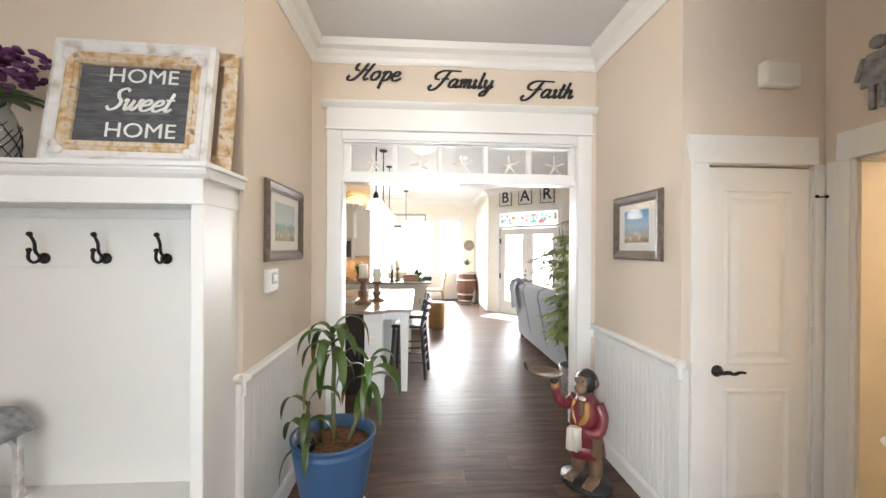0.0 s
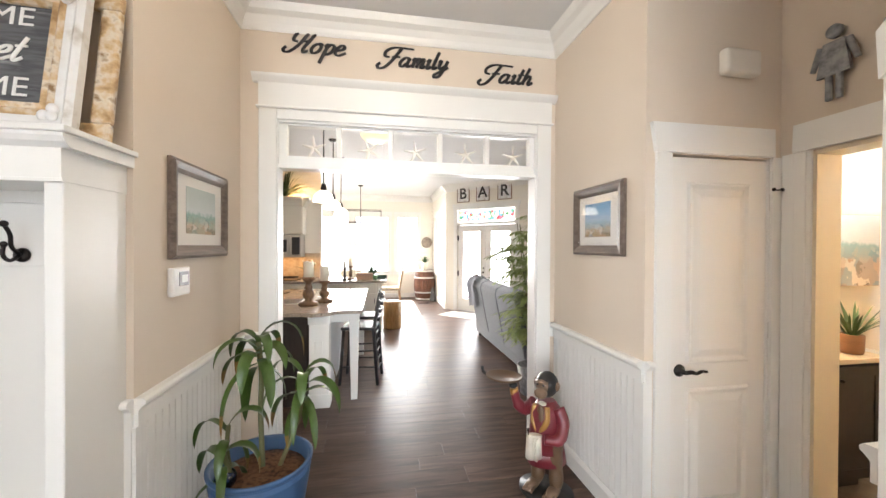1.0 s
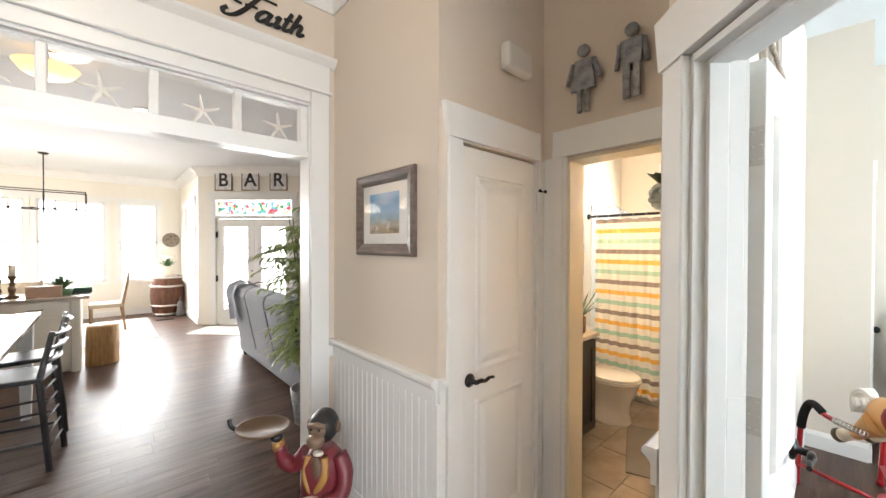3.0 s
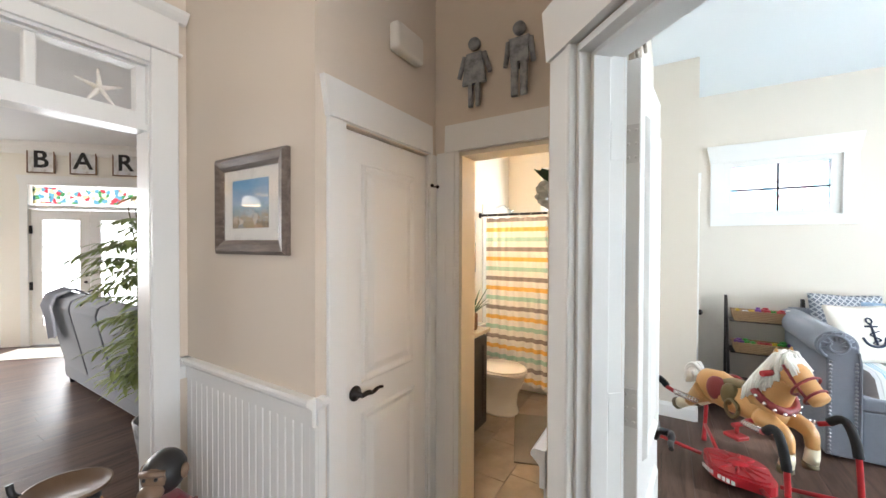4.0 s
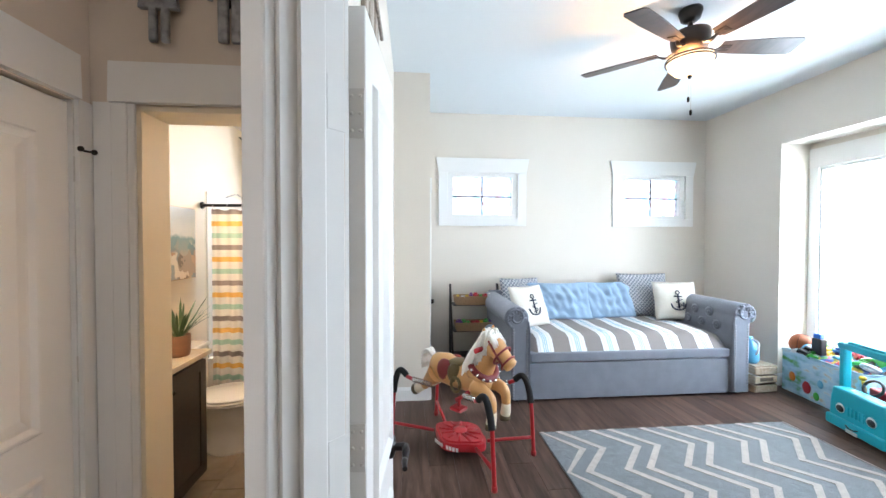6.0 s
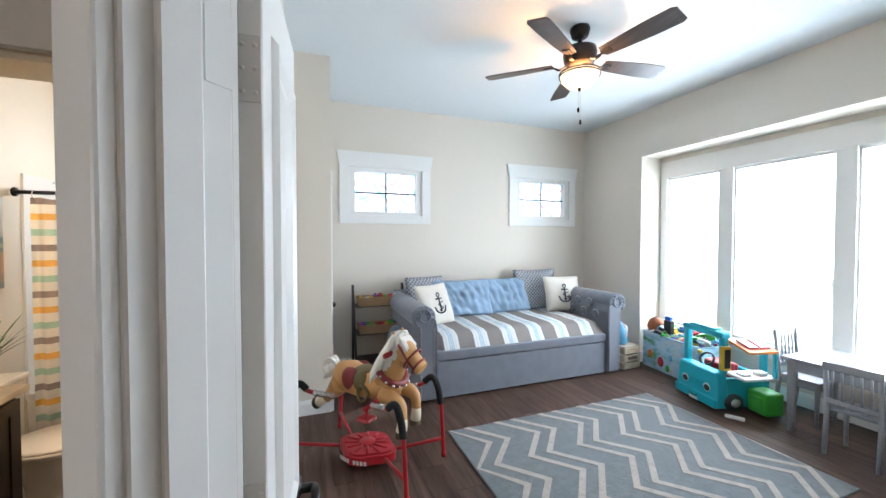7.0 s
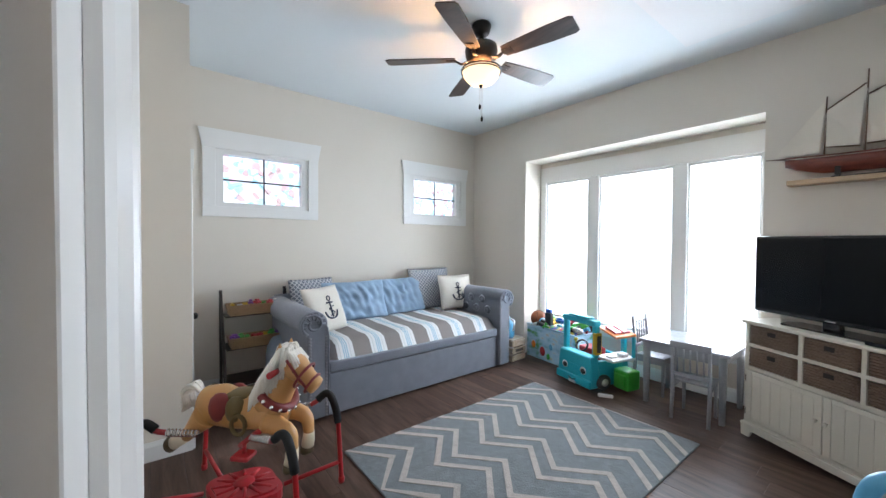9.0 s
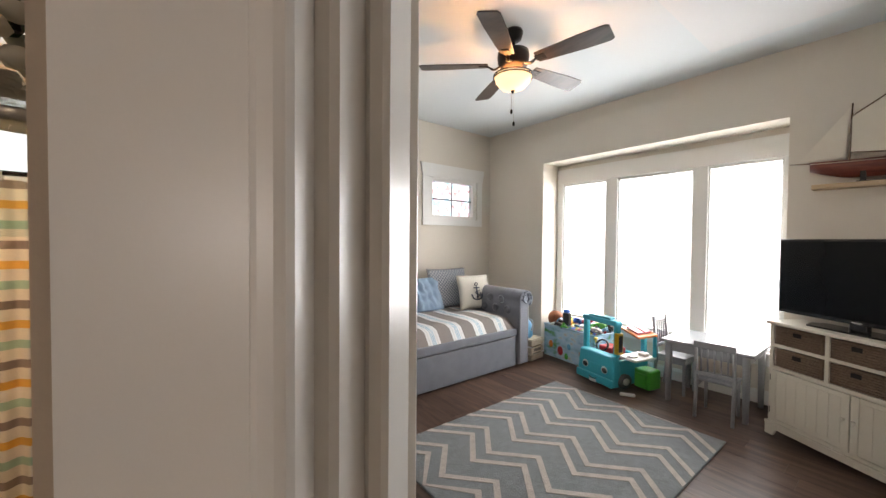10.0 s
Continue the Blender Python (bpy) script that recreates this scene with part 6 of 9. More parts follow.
# -- toy bin in the bay
bin_ = thing("toy_bin", (3.98, -3.30, 0), "printed cardboard toy bin heaped with toys", "toy box", turn=-8)
PRINT = mottled("cartoon meadow print", [(0.10, 0.32, 0.08), (0.30, 0.50, 0.60), (0.42, 0.62, 0.75), (0.55, 0.70, 0.78), (0.60, 0.35, 0.12)], 7, 0.4, (1, 1, 2))
for x0, x1, y0, y1 in ((-0.40, 0.40, 0.18, 0.19), (-0.40, 0.40, -0.19, -0.18), (-0.40, -0.39, -0.18, 0.18), (0.39, 0.40, -0.18, 0.18)):
    part("side_panel", bx(x0, x1, y0, y1, 0, 0.42), PRINT, bin_, "blue and green printed panel")
part("bottom_panel", bx(-0.39, 0.39, -0.18, 0.18, 0, 0.01), PRINT, bin_)
part("rim", tube([(-0.40, 0.19, 0.42), (0.40, 0.19, 0.42), (0.40, -0.19, 0.42), (-0.40, -0.19, 0.42), (-0.40, 0.19, 0.42)], 0.009, 8), PRINT, bin_)
for x, z, r, col in ((-0.22, 0.20, 0.07, "orange"), (0.12, 0.16, 0.075, "red"), (-0.02, 0.28, 0.05, "sky"), (0.28, 0.24, 0.06, "orange"), (-0.30, 0.10, 0.05, "green"), (0.02, 0.09, 0.05, "green")):
    part("print_patch", moved(lathe([(0.0, 0), (r, 0), (r * 0.9, 0.003), (0.0, 0.003)], 18), pose(x, 0.1915, 0.7 * z, -90) @ Matrix.Diagonal((0.62, 0.8, 1, 1))), PLASTIC[col], bin_)
part("filling", ball((0, 0, 0.33), (0.38, 0.165, 0.12), 20, power=0.6), mottled("heap of small toys", [(0.4, 0.05, 0.05), (0.05, 0.1, 0.35), (0.5, 0.4, 0.05), (0.1, 0.3, 0.08), (0.6, 0.6, 0.6)], 22, 0.4, kind="cells", bump=0.6), bin_, "mixed small toys")
rng = random.Random(4)
ballm = thing("basketball", (4.27, -3.24, 0.40), "worn orange-brown rubber basketball in the toy bin", "ball")
part("cover", ball((0, 0, 0.10), (0.105, 0.105, 0.105), 24), material("brown orange rubber", (0.33, 0.10, 0.035), 0.6, vary=0.1, grain=400, bump=0.6), ballm)
part("seam", joined(*[moved(tube([(0.106 * math.cos(radians(a)), 0, 0.106 * math.sin(radians(a))) for a in range(0, 361, 12)], 0.002, 5), pose(0, 0, 0.10, 0, 0, k)) for k in (20, 110)]), BLACK, ballm)
for k in range(26):
    x, y = -0.33 + 0.66 * rng.random(), -0.14 + 0.28 * rng.random()
    toy(rng.choice(["block", "car", "ring", "ball", "car"]), (3.93 + x, -3.29 + y, 0.40 + 0.05 * rng.random()), rng.choice(["red", "yellow", "blue", "green", "purple", "white", "sky", "black"]), rng.random() * 360, 1.2 + 0.9 * rng.random(), rng.random() * 70 - 35)
robot = thing("toy_figure", (4.08, -3.20, 0.42), "black and white blocky plastic toy", "toy")
part("torso", bx(-0.045, 0.045, -0.035, 0.035, 0.03, 0.19, 0.012, 2), PLASTIC["black"], robot)
part("cap", bx(-0.035, 0.035, -0.03, 0.03, 0.19, 0.235, 0.01, 2), PLASTIC["blue"], robot)
bk = tagged(part("toy_tractor", joined(bx(-0.09, 0.09, -0.03, 0.03, 0.02, 0.08, 0.01, 2), *[moved(lathe([(0.035, -0.012), (0.035, 0.012)], 16), pose(x, y, 0.03, 90)) for x in (-0.06, 0.06) for y in (-0.04, 0.04)]), PLASTIC["green"]), "green plastic toy tractor", "toy")
bk.matrix_basis = pose(3.68, -3.28, 0.46, 0, 20, 15)

# -- crate beside the daybed with a blue jug on it
crate = thing("wooden_crate", (4.50, -2.86, 0), "pale slatted wooden crate between daybed and wall", "crate", turn=4)
CR = wood("pale crate wood", (0.36, 0.29, 0.2), (0.5, 0.43, 0.33), 0.7, 5, (1, 8, 8))
for z in (0.01, 0.10, 0.19):
    for y in (-0.13, 0.13):
        part("slat", bx(-0.2, 0.2, y - 0.008, y + 0.008, z, z + 0.07, 0.002, 1), CR, crate)
    for x in (-0.2, 0.2):
        part("slat", bx(x - 0.008, x + 0.008, -0.13, 0.13, z, z + 0.07, 0.002, 1), CR, crate)
part("stencil_bar", bx(-0.2095, -0.208, -0.08, 0.08, 0.12, 0.155), material("dark stencil", (0.12, 0.10, 0.08), 0.8), crate, "dark stencilled bar")
part("bottom", bx(-0.19, 0.19, -0.12, 0.12, 0.0, 0.012), CR, crate)
part("lid", bx(-0.2, 0.2, -0.13, 0.13, 0.262, 0.275), CR, crate)
jug = thing("plastic_jug", (4.44, -2.82, 0.276), "bright turquoise plastic jug on the crate", "jug")
part("vessel", lathe([(0.0, 0), (0.07, 0), (0.085, 0.03), (0.085, 0.14), (0.06, 0.2), (0.03, 0.235), (0.03, 0.27), (0.0, 0.27)], 22), PLASTIC["sky"], jug)
part("grip", tube(smooth_path([(-0.03, 0.0, 0.25), (-0.1, 0, 0.23), (-0.1, 0, 0.14), (-0.08, 0, 0.1)], 4), 0.01, 8), PLASTIC["white"], jug)

# -- bright blue chair in the foreground
sc = thing("toddler_chair", (1.12, -1.25, 0), "bright blue moulded plastic toddler chair", "chair", turn=10)
sc.matrix_basis = sc.matrix_basis @ Matrix.Scale(1.2, 4)
part("backrest", joined(tube(smooth_path([(-0.15, 0.0, 0.30), (-0.16, 0.03, 0.5), (-0.10, 0.05, 0.60), (0.10, 0.05, 0.60), (0.16, 0.03, 0.5), (0.15, 0, 0.30)], 5), 0.024, 10), *[tube([(x, 0.0, 0.31), (x, 0.045, 0.595)], 0.014, 8) for x in (-0.075, 0.0, 0.075)]), PLASTIC["sky"], sc)
part("seat", bx(-0.17, 0.17, -0.28, 0.02, 0.27, 0.30, 0.02, 3), PLASTIC["sky"], sc)
for x in (-0.13, 0.13):
    for y in (-0.24, -0.02):
        part("leg", tube([(x * 1.15, y, 0), (x, y, 0.28)], [0.02, 0.026], 10), PLASTIC["sky"], sc)
part("wall_hook", tube([(0, 0, 0), (0, 0.02, 0)], 0.004, 8), NICKEL).matrix_basis = pose(3.35, -3.19, 2.86)
tagged(bpy.data.objects["wall_hook"], "tiny metal screw hook high on the wall", "hook")


# ---- hall ----
FRAME_WOOD = wood("taupe picture frame", (0.10, 0.075, 0.06), (0.22, 0.17, 0.14), 0.4, 5, (1, 8, 8))
MATBOARD = material("white mat board", (0.78, 0.76, 0.72), 0.8, vary=0.02)


def picture(name, m, w, h, art, label, rail=0.062, glazed=True):
    """A framed picture in its own xz plane facing -y, centred."""
    p = thing(name, (0, 0, 0), label, "picture")
    p.matrix_basis = m
    prof = [(0, 0.0), (0.0, -0.018), (rail * 0.25, -0.03), (rail * 0.7, -0.022), (rail, -0.012), (rail, 0.0)]
    for k, (ln, turn) in enumerate(((w, 0), (h, 90), (w, 180), (h, 270))):
        half, off = ln / 2, (h if k % 2 == 0 else w) / 2
        bm = bmesh.new()
        rows = []
        for e in (-1, 1):
            rows.append([bm.verts.new((e * (half - d), y, -off + d)) for d, y in prof])
        for i in range(len(prof) - 1):
            bm.faces.new((rows[0][i], rows[1][i], rows[1][i + 1], rows[0][i + 1]))
        bmesh.ops.recalc_face_normals(bm, faces=bm.faces[:])
        part("frame_rail", moved(bm, pose(0, 0, 0, 0, -turn, 0)), FRAME_WOOD, p, "taupe wood moulding")
    iw, ih = w / 2 - rail, h / 2 - rail
    part("mat_board", bx(-iw, iw, -0.008, 0.0, -ih, ih), MATBOARD, p, "white mat board")
    part("print", bx(-iw * 0.66, iw * 0.66, -0.0105, -0.0085, -ih * 0.66, ih * 0.70), art, p, "small watercolour print")
    if glazed:
        g = part("glazing", bx(-iw, iw, -0.0135, -0.0125, -ih, ih), PANE, p)
        g.visible_shadow = False
    return p


def seascape(name, top, mid, low, horizon, scale=9.0):
    """Watercolour: sky over water over shore, with loose blotches."""
    m = bpy.data.materials.new(name)
    m.use_nodes = True
    t = m.node_tree
    t.nodes.clear()
    N, L = t.nodes.new, t.links.new
    out, sh, co, sep, nz, add, ramp, mix = [N("ShaderNode" + k) for k in ("OutputMaterial", "BsdfPrincipled", "TexCoord", "SeparateXYZ", "TexNoise", "Math", "ValToRGB", "Mix")]
    L(co.outputs["Generated"], sep.inputs[0]), L(co.outputs["Generated"], nz.inputs["Vector"])
    nz.inputs["Scale"].default_value, nz.inputs["Detail"].default_value = scale, 6
    add.operation, add.inputs[1].default_value = "MULTIPLY_ADD", 0.28
    L(nz.outputs["Fac"], add.inputs[0]), L(sep.outputs["Z"], add.inputs[2]), L(add.outputs[0], ramp.inputs["Fac"])
    e = ramp.color_ramp.elements
    e[0].position, e[0].color = 0.12, (*low, 1)
    e[1].position, e[1].color = 1.0, (*top, 1)
    for p, c in ((horizon, tuple(0.5 * (a + b) for a, b in zip(low, mid))), (horizon + 0.05, mid), (horizon + 0.2, mid), (horizon + 0.26, tuple(0.6 * a + 0.3 for a in top))):
        n = e.new(p)
        n.color = (*c, 1)
    blot, tones, fade = N("ShaderNodeTexVoronoi"), N("ShaderNodeValToRGB"), N("ShaderNodeMapRange")
    blot.inputs["Scale"].default_value = scale * 1.1
    spl = N("ShaderNodeSeparateColor")
    warp = N("ShaderNodeMix")
    warp.data_type, warp.inputs["Factor"].default_value = "RGBA", 0.25
    L(co.outputs["Generated"], warp.inputs["A"]), L(nz.outputs["Color"], warp.inputs["B"]), L(warp.outputs["Result"], blot.inputs["Vector"])
    L(blot.outputs["Color"], spl.inputs[0]), L(spl.outputs[0], tones.inputs["Fac"])
    te = tones.color_ramp.elements
    te[0].color, te[1].color = (0.10, 0.08, 0.06, 1), (0.72, 0.68, 0.60, 1)
    for p, c in ((0.3, low), (0.5, tuple(0.7 * a for a in mid)), (0.7, (0.45, 0.24, 0.12))):
        te.new(p).color = (*c, 1)
    fade.inputs["From Min"].default_value, fade.inputs["From Max"].default_value = horizon + 0.22, horizon - 0.05
    fade.inputs["To Max"].default_value = 0.75
    mix.data_type = "RGBA"
    L(add.outputs[0], fade.inputs["Value"]), L(fade.outputs["Result"], mix.inputs["Factor"])
    L(ramp.outputs["Color"], mix.inputs["A"]), L(tones.outputs["Color"], mix.inputs["B"]), L(mix.outputs["Result"], sh.inputs["Base Color"])
    sh.inputs["Roughness"].default_value = 0.7
    L(sh.outputs["BSDF"], out.inputs["Surface"])
    return m


picture("framed_print", pose(-0.819, 2.355, 1.72, 0, 0, 90), 0.60, 0.46, seascape("palm shore print", (0.45, 0.52, 0.50), (0.25, 0.40, 0.36), (0.55, 0.48, 0.33), 0.35), "watercolour shore print in a taupe wooden frame", glazed=False)
picture("framed_print", pose(1.454, 2.345, 1.718, 0, 0, -90), 0.53, 0.435, seascape("harbour print", (0.16, 0.36, 0.58), (0.30, 0.45, 0.55), (0.50, 0.36, 0.18), 0.38), "watercolour harbour print in a taupe wooden frame")

th = thing("thermostat", (-0.819, 2.125, 1.385), "white wall thermostat with a grey display", "thermostat", turn=90)
part("housing", bx(-0.075, 0.075, -0.028, 0.0, -0.065, 0.065, 0.008, 2), material("white appliance plastic", (0.76, 0.75, 0.73), 0.4), th)
part("display", bx(-0.03, 0.055, -0.031, -0.027, -0.02, 0.045, 0.003, 1), material("dark grey bezel", (0.10, 0.10, 0.11), 0.3), th)
part("readout", bx(-0.014, 0.04, -0.033, -0.0305, -0.004, 0.03), material("pale grey readout", (0.42, 0.45, 0.42), 0.3), th)

SCRIPT = material("black painted metal script", (0.012, 0.011, 0.012), 0.45, vary=0.1)


# pen strokes of a brush script: x along the line in x-heights, z up from it, and the advance
GLYPHS = {}
GLYPHS["o"] = 0.85, [[(0.55, 1), (0.2, 0.85), (0.05, 0.4), (0.25, 0.02), (0.6, 0.2), (0.7, 0.65), (0.5, 1.0), (0.8, 0.85)]]
GLYPHS["p"] = 0.95, [[(0.1, 0.7), (0.3, 1.0), (0.25, 0.2), (0.2, -0.9)], [(0.28, 0.6), (0.5, 1.0), (0.8, 0.8), (0.75, 0.25), (0.45, 0.0), (0.27, 0.2)]]
GLYPHS["e"] = 0.8, [[(0.1, 0.45), (0.55, 0.6), (0.6, 0.9), (0.35, 1.0), (0.1, 0.6), (0.15, 0.15), (0.45, 0.0), (0.9, 0.3)]]
GLYPHS["a"] = 1.0, [[(0.65, 0.85), (0.35, 1.0), (0.08, 0.6), (0.1, 0.15), (0.35, 0.0), (0.62, 0.4)], [(0.7, 1.0), (0.66, 0.3), (0.78, 0.0), (1.05, 0.2)]]
GLYPHS["m"] = 1.2, [[(0, 0.7), (0.15, 1.0), (0.18, 0.0)], [(0.18, 0.5), (0.42, 1.0), (0.55, 0.85), (0.52, 0.0)], [(0.54, 0.5), (0.8, 1.0), (0.92, 0.8), (0.9, 0.15), (1.02, 0.0), (1.22, 0.25)]]
GLYPHS["i"] = 0.5, [[(0.05, 0.7), (0.2, 1.0), (0.2, 0.2), (0.32, 0.0), (0.52, 0.25)]]
GLYPHS["l"] = 0.5, [[(0.2, 1.9), (0.19, 1.2), (0.2, 0.25), (0.32, 0.0), (0.52, 0.25)]]
GLYPHS["y"] = 1.0, [[(0.05, 0.75), (0.18, 1.0), (0.2, 0.35), (0.4, 0.05), (0.65, 0.4)], [(0.75, 1.0), (0.7, 0.2), (0.55, -0.7), (0.2, -0.9), (0.1, -0.6), (0.5, -0.2), (1.0, 0.3)]]
GLYPHS["t"] = 0.55, [[(0.25, 1.7), (0.2, 0.9), (0.2, 0.2), (0.35, 0.0), (0.6, 0.25)], [(-0.05, 1.05), (0.5, 1.08)]]
GLYPHS["h"] = 0.95, [[(0.2, 1.9), (0.15, 1.0), (0.12, 0.0)], [(0.14, 0.5), (0.4, 1.0), (0.6, 0.85), (0.58, 0.2), (0.7, 0.0), (0.95, 0.3)]]
GLYPHS["w"] = 1.15, [[(0, 0.8), (0.15, 1.0), (0.2, 0.3), (0.35, 0.05), (0.55, 0.5), (0.6, 0.95)], [(0.6, 0.95), (0.6, 0.3), (0.78, 0.05), (1.0, 0.5), (1.02, 1.0), (1.25, 0.9)]]
GLYPHS["S"] = 1.0, [[(0.95, 1.75), (0.65, 2.0), (0.3, 1.7), (0.45, 1.2), (0.75, 0.8), (0.7, 0.25), (0.3, 0.0), (0.0, 0.3)]]
GLYPHS["H"] = 1.55, [[(-0.3, 0.45), (-0.42, 0.15), (-0.2, -0.08), (0.15, 0.05), (0.5, 0.6), (0.75, 1.3), (0.95, 2.15)], [(0.4, 1.0), (0.02, 1.15), (0.05, 1.7), (0.45, 2.1), (1.1, 2.2)], [(1.85, 1.9), (1.7, 2.2), (1.45, 1.95), (1.2, 1.1), (1.0, 0.4), (1.1, 0.02), (1.4, 0.2)], [(0.55, 1.05), (1.2, 1.12)]]
GLYPHS["F"] = 1.4, [[(-0.15, 0.2), (-0.3, -0.1), (-0.05, -0.4), (0.35, -0.2), (0.65, 0.4), (0.85, 1.1), (1.05, 1.95)], [(0.4, 0.9), (0.0, 1.0), (-0.1, 1.5), (0.3, 1.92), (0.9, 2.0), (2.1, 1.95)], [(0.55, 0.95), (1.25, 1.0)]]


def brush_word(word, width, tall, pen, slant=0.34):
    """A word in slanted brush script as a bmesh in xz, facing -y, its line at z = 0."""
    lines, x = [], 0.0
    for c in word:
        adv, strokes = GLYPHS[c]
        lines += [[(x + a + slant * b, b) for a, b in st] for st in strokes]
        x += adv
    lo, hi = min(p[0] for l in lines for p in l), max(p[0] for l in lines for p in l)
    k = width / (hi - lo)
    bm = bmesh.new()
    for l in lines:
        path = smooth_path([((a - lo) * k, 0.0, b * tall) for a, b in l], 6)
        n = len(path) - 1
        radii = [pen * (0.62 + 0.5 * abs((path[min(i + 1, n)] - path[max(i - 1, 0)]).normalized().z)) for i in range(n + 1)]
        tube(path, radii, 8, bm)
    return moved(bm, Matrix.Diagonal((1, 0.5, 1, 1)))


def script(word, x0, z0, width, tall):
    """A black metal script word; x0, z0 where its line begins."""
    w = thing("wall_word", (x0, 2.922, z0), "black metal script word %s on the wall" % "".join(word), "wall decor", "words over the opening")
    part("lettering", brush_word(word, width, tall, 0.0115), SCRIPT, w)


script(("H", "o", "p", "e"), -0.547, 2.885, 0.417, 0.071)
script(("F", "a", "m", "i", "l", "y"), 0.087, 2.848, 0.514, 0.066)
script(("F", "a", "i", "t", "h"), 0.831, 2.79, 0.427, 0.066)

# closet door
cdoor = thing("closet_door", (1.605, 1.985, 0), "closed white two-panel closet door", "door", kind="structure")
part("leaf", moved(panel_door(0.612, 2.03, [(0.11, 0.505, 0.93, 1.90), (0.11, 0.505, 0.14, 0.80)], 0.035), pose(0.612, -0.035, 0, 0, 0, 180)), DOORWHITE, cdoor)
hd = part("handle", lever(-1), BLACK, cdoor, "dark bronze lever handle")
hd.matrix_basis = pose(0.07, -0.035, 0.90)
for z in (0.22, 1.10, 1.80):
    part("hinge", joined(tube([(0.628, -0.055, z - 0.048), (0.628, -0.055, z + 0.048)], 0.0075, 10), bx(0.612, 0.644, -0.0515, -0.0495, z - 0.045, z + 0.045)), HINGE, cdoor)
part("hinge_stop", joined(tube([(0.628, -0.058, 1.868), (0.60, -0.085, 1.868)], 0.004, 8), tube([(0.628, -0.058, 1.868), (0.655, -0.085, 1.868)], 0.004, 8), ball((0.60, -0.085, 1.868), (0.01, 0.01, 0.01), 10), ball((0.655, -0.085, 1.868), (0.01, 0.01, 0.01), 10)), BLACK, cdoor, "small black hinge-pin door stop")
structure("trim_closet_jamb", joined(bx(1.60, 1.604, 1.936, 2.064, 0, 2.04), bx(2.2175, 2.225, 1.936, 2.064, 0, 2.04), bx(1.60, 2.225, 2.0, 2.064, 2.033, 2.04)), TRIM, "white door jamb", "door jamb")
structure("wall_closet_inside", bx(1.586, 2.42, 2.10, 2.12, 0, 2.2), PAINT_HALL, "plain inside of the closet")

ch = thing("door_chime", (1.985, 1.934, 2.53), "white plastic door chime box above the closet", "door chime")
bmc = bx(-0.11, 0.11, -0.06, 0.0, -0.07, 0.07, 0.022, 4)
part("cover", bmc, material("off white chime plastic", (0.72, 0.68, 0.61), 0.5, vary=0.03), ch)

GALV = mottled("galvanised metal", [(0.14, 0.145, 0.15), (0.28, 0.29, 0.30), (0.38, 0.38, 0.39)], 26, 0.5, bump=0.1)


def restroom_sign(y, z, skirt):
    """A cut-out metal restroom pictogram on the wall, from plain shapes."""
    s = thing("restroom_sign", (2.268, y, z), "cut-out galvanised metal restroom symbol with a %s" % ("flared skirt" if skirt else "straight body"), "sign", "restroom symbols", turn=-90)
    bits = [moved(lathe([(0.0, 0), (0.032, 0), (0.032, 0.02), (0.0, 0.02)], 20), pose(0, -0.002, 0.142, 90))]
    if skirt:
        bits.append(prism([(-0.042, 0.095), (0.042, 0.095), (0.05, 0.05), (0.068, -0.065), (-0.068, -0.065), (-0.05, 0.05)], -0.022, -0.002, "y"))
        legs = ((-0.034, -0.008), (0.008, 0.034))
    else:
        bits.append(prism([(-0.052, 0.098), (0.052, 0.098), (0.045, -0.02), (-0.045, -0.02)], -0.022, -0.002, "y"))
        legs = ((-0.042, -0.005), (0.005, 0.042))
    for a, b in legs:
        bits.append(bx(a, b, -0.022, -0.002, -0.185, -0.015 if not skirt else -0.06, 0.006, 2))
    for k in (-1, 1):
        bits.append(tube([(k * 0.055, -0.012, 0.085), (k * (0.09 if skirt else 0.072), -0.012, -0.03 if not skirt else -0.02)], [0.015, 0.012], 10))
    part("cut_out", joined(*bits), GALV, s)
    part("spacer", bx(-0.02, 0.02, -0.002, 0.02, -0.04, 0.05), BLACK, s)


restroom_sign(1.672, 2.452, True)
restroom_sign(1.427, 2.460, False)

# flower jar on the alcove wall
fj = thing("wall_sconce", (1.93, 1.087, 1.60), "hanging glass jar of white hydrangeas on a wooden wall board", "wall decor")
part("board", bx(-0.06, 0.06, 0.0, 0.018, -0.12, 0.26, 0.003, 1), wood("weathered board", (0.10, 0.075, 0.05), (0.22, 0.17, 0.12), 0.7, 5, (8, 8, 1)), fj)
part("bracket", tube(smooth_path([(0, 0.018, 0.2), (0, 0.05, 0.235), (0, 0.075, 0.21), (0, 0.07, 0.16)], 5), 0.005, 8), BLACK, fj)
j_ = part("jar", lathe([(0.0, -0.06), (0.036, -0.06), (0.042, -0.04), (0.042, 0.03), (0.03, 0.055), (0.03, 0.075), (0.033, 0.08)], 20, (0, 0.068, 0)), glass("jar glass", (0.9, 0.95, 0.95)), fj, "clear glass jar")
part("jar_band", lathe([(0.034, 0.058), (0.036, 0.06), (0.036, 0.07), (0.034, 0.072)], 20, (0, 0.068, 0)), NICKEL, fj)
PETAL = material("white hydrangea petal", (0.72, 0.71, 0.62), 0.8, vary=0.1)
LEAF = material("dark green leaf", (0.035, 0.085, 0.02), 0.45, vary=0.25, scale=9, grain=60, bump=0.2)


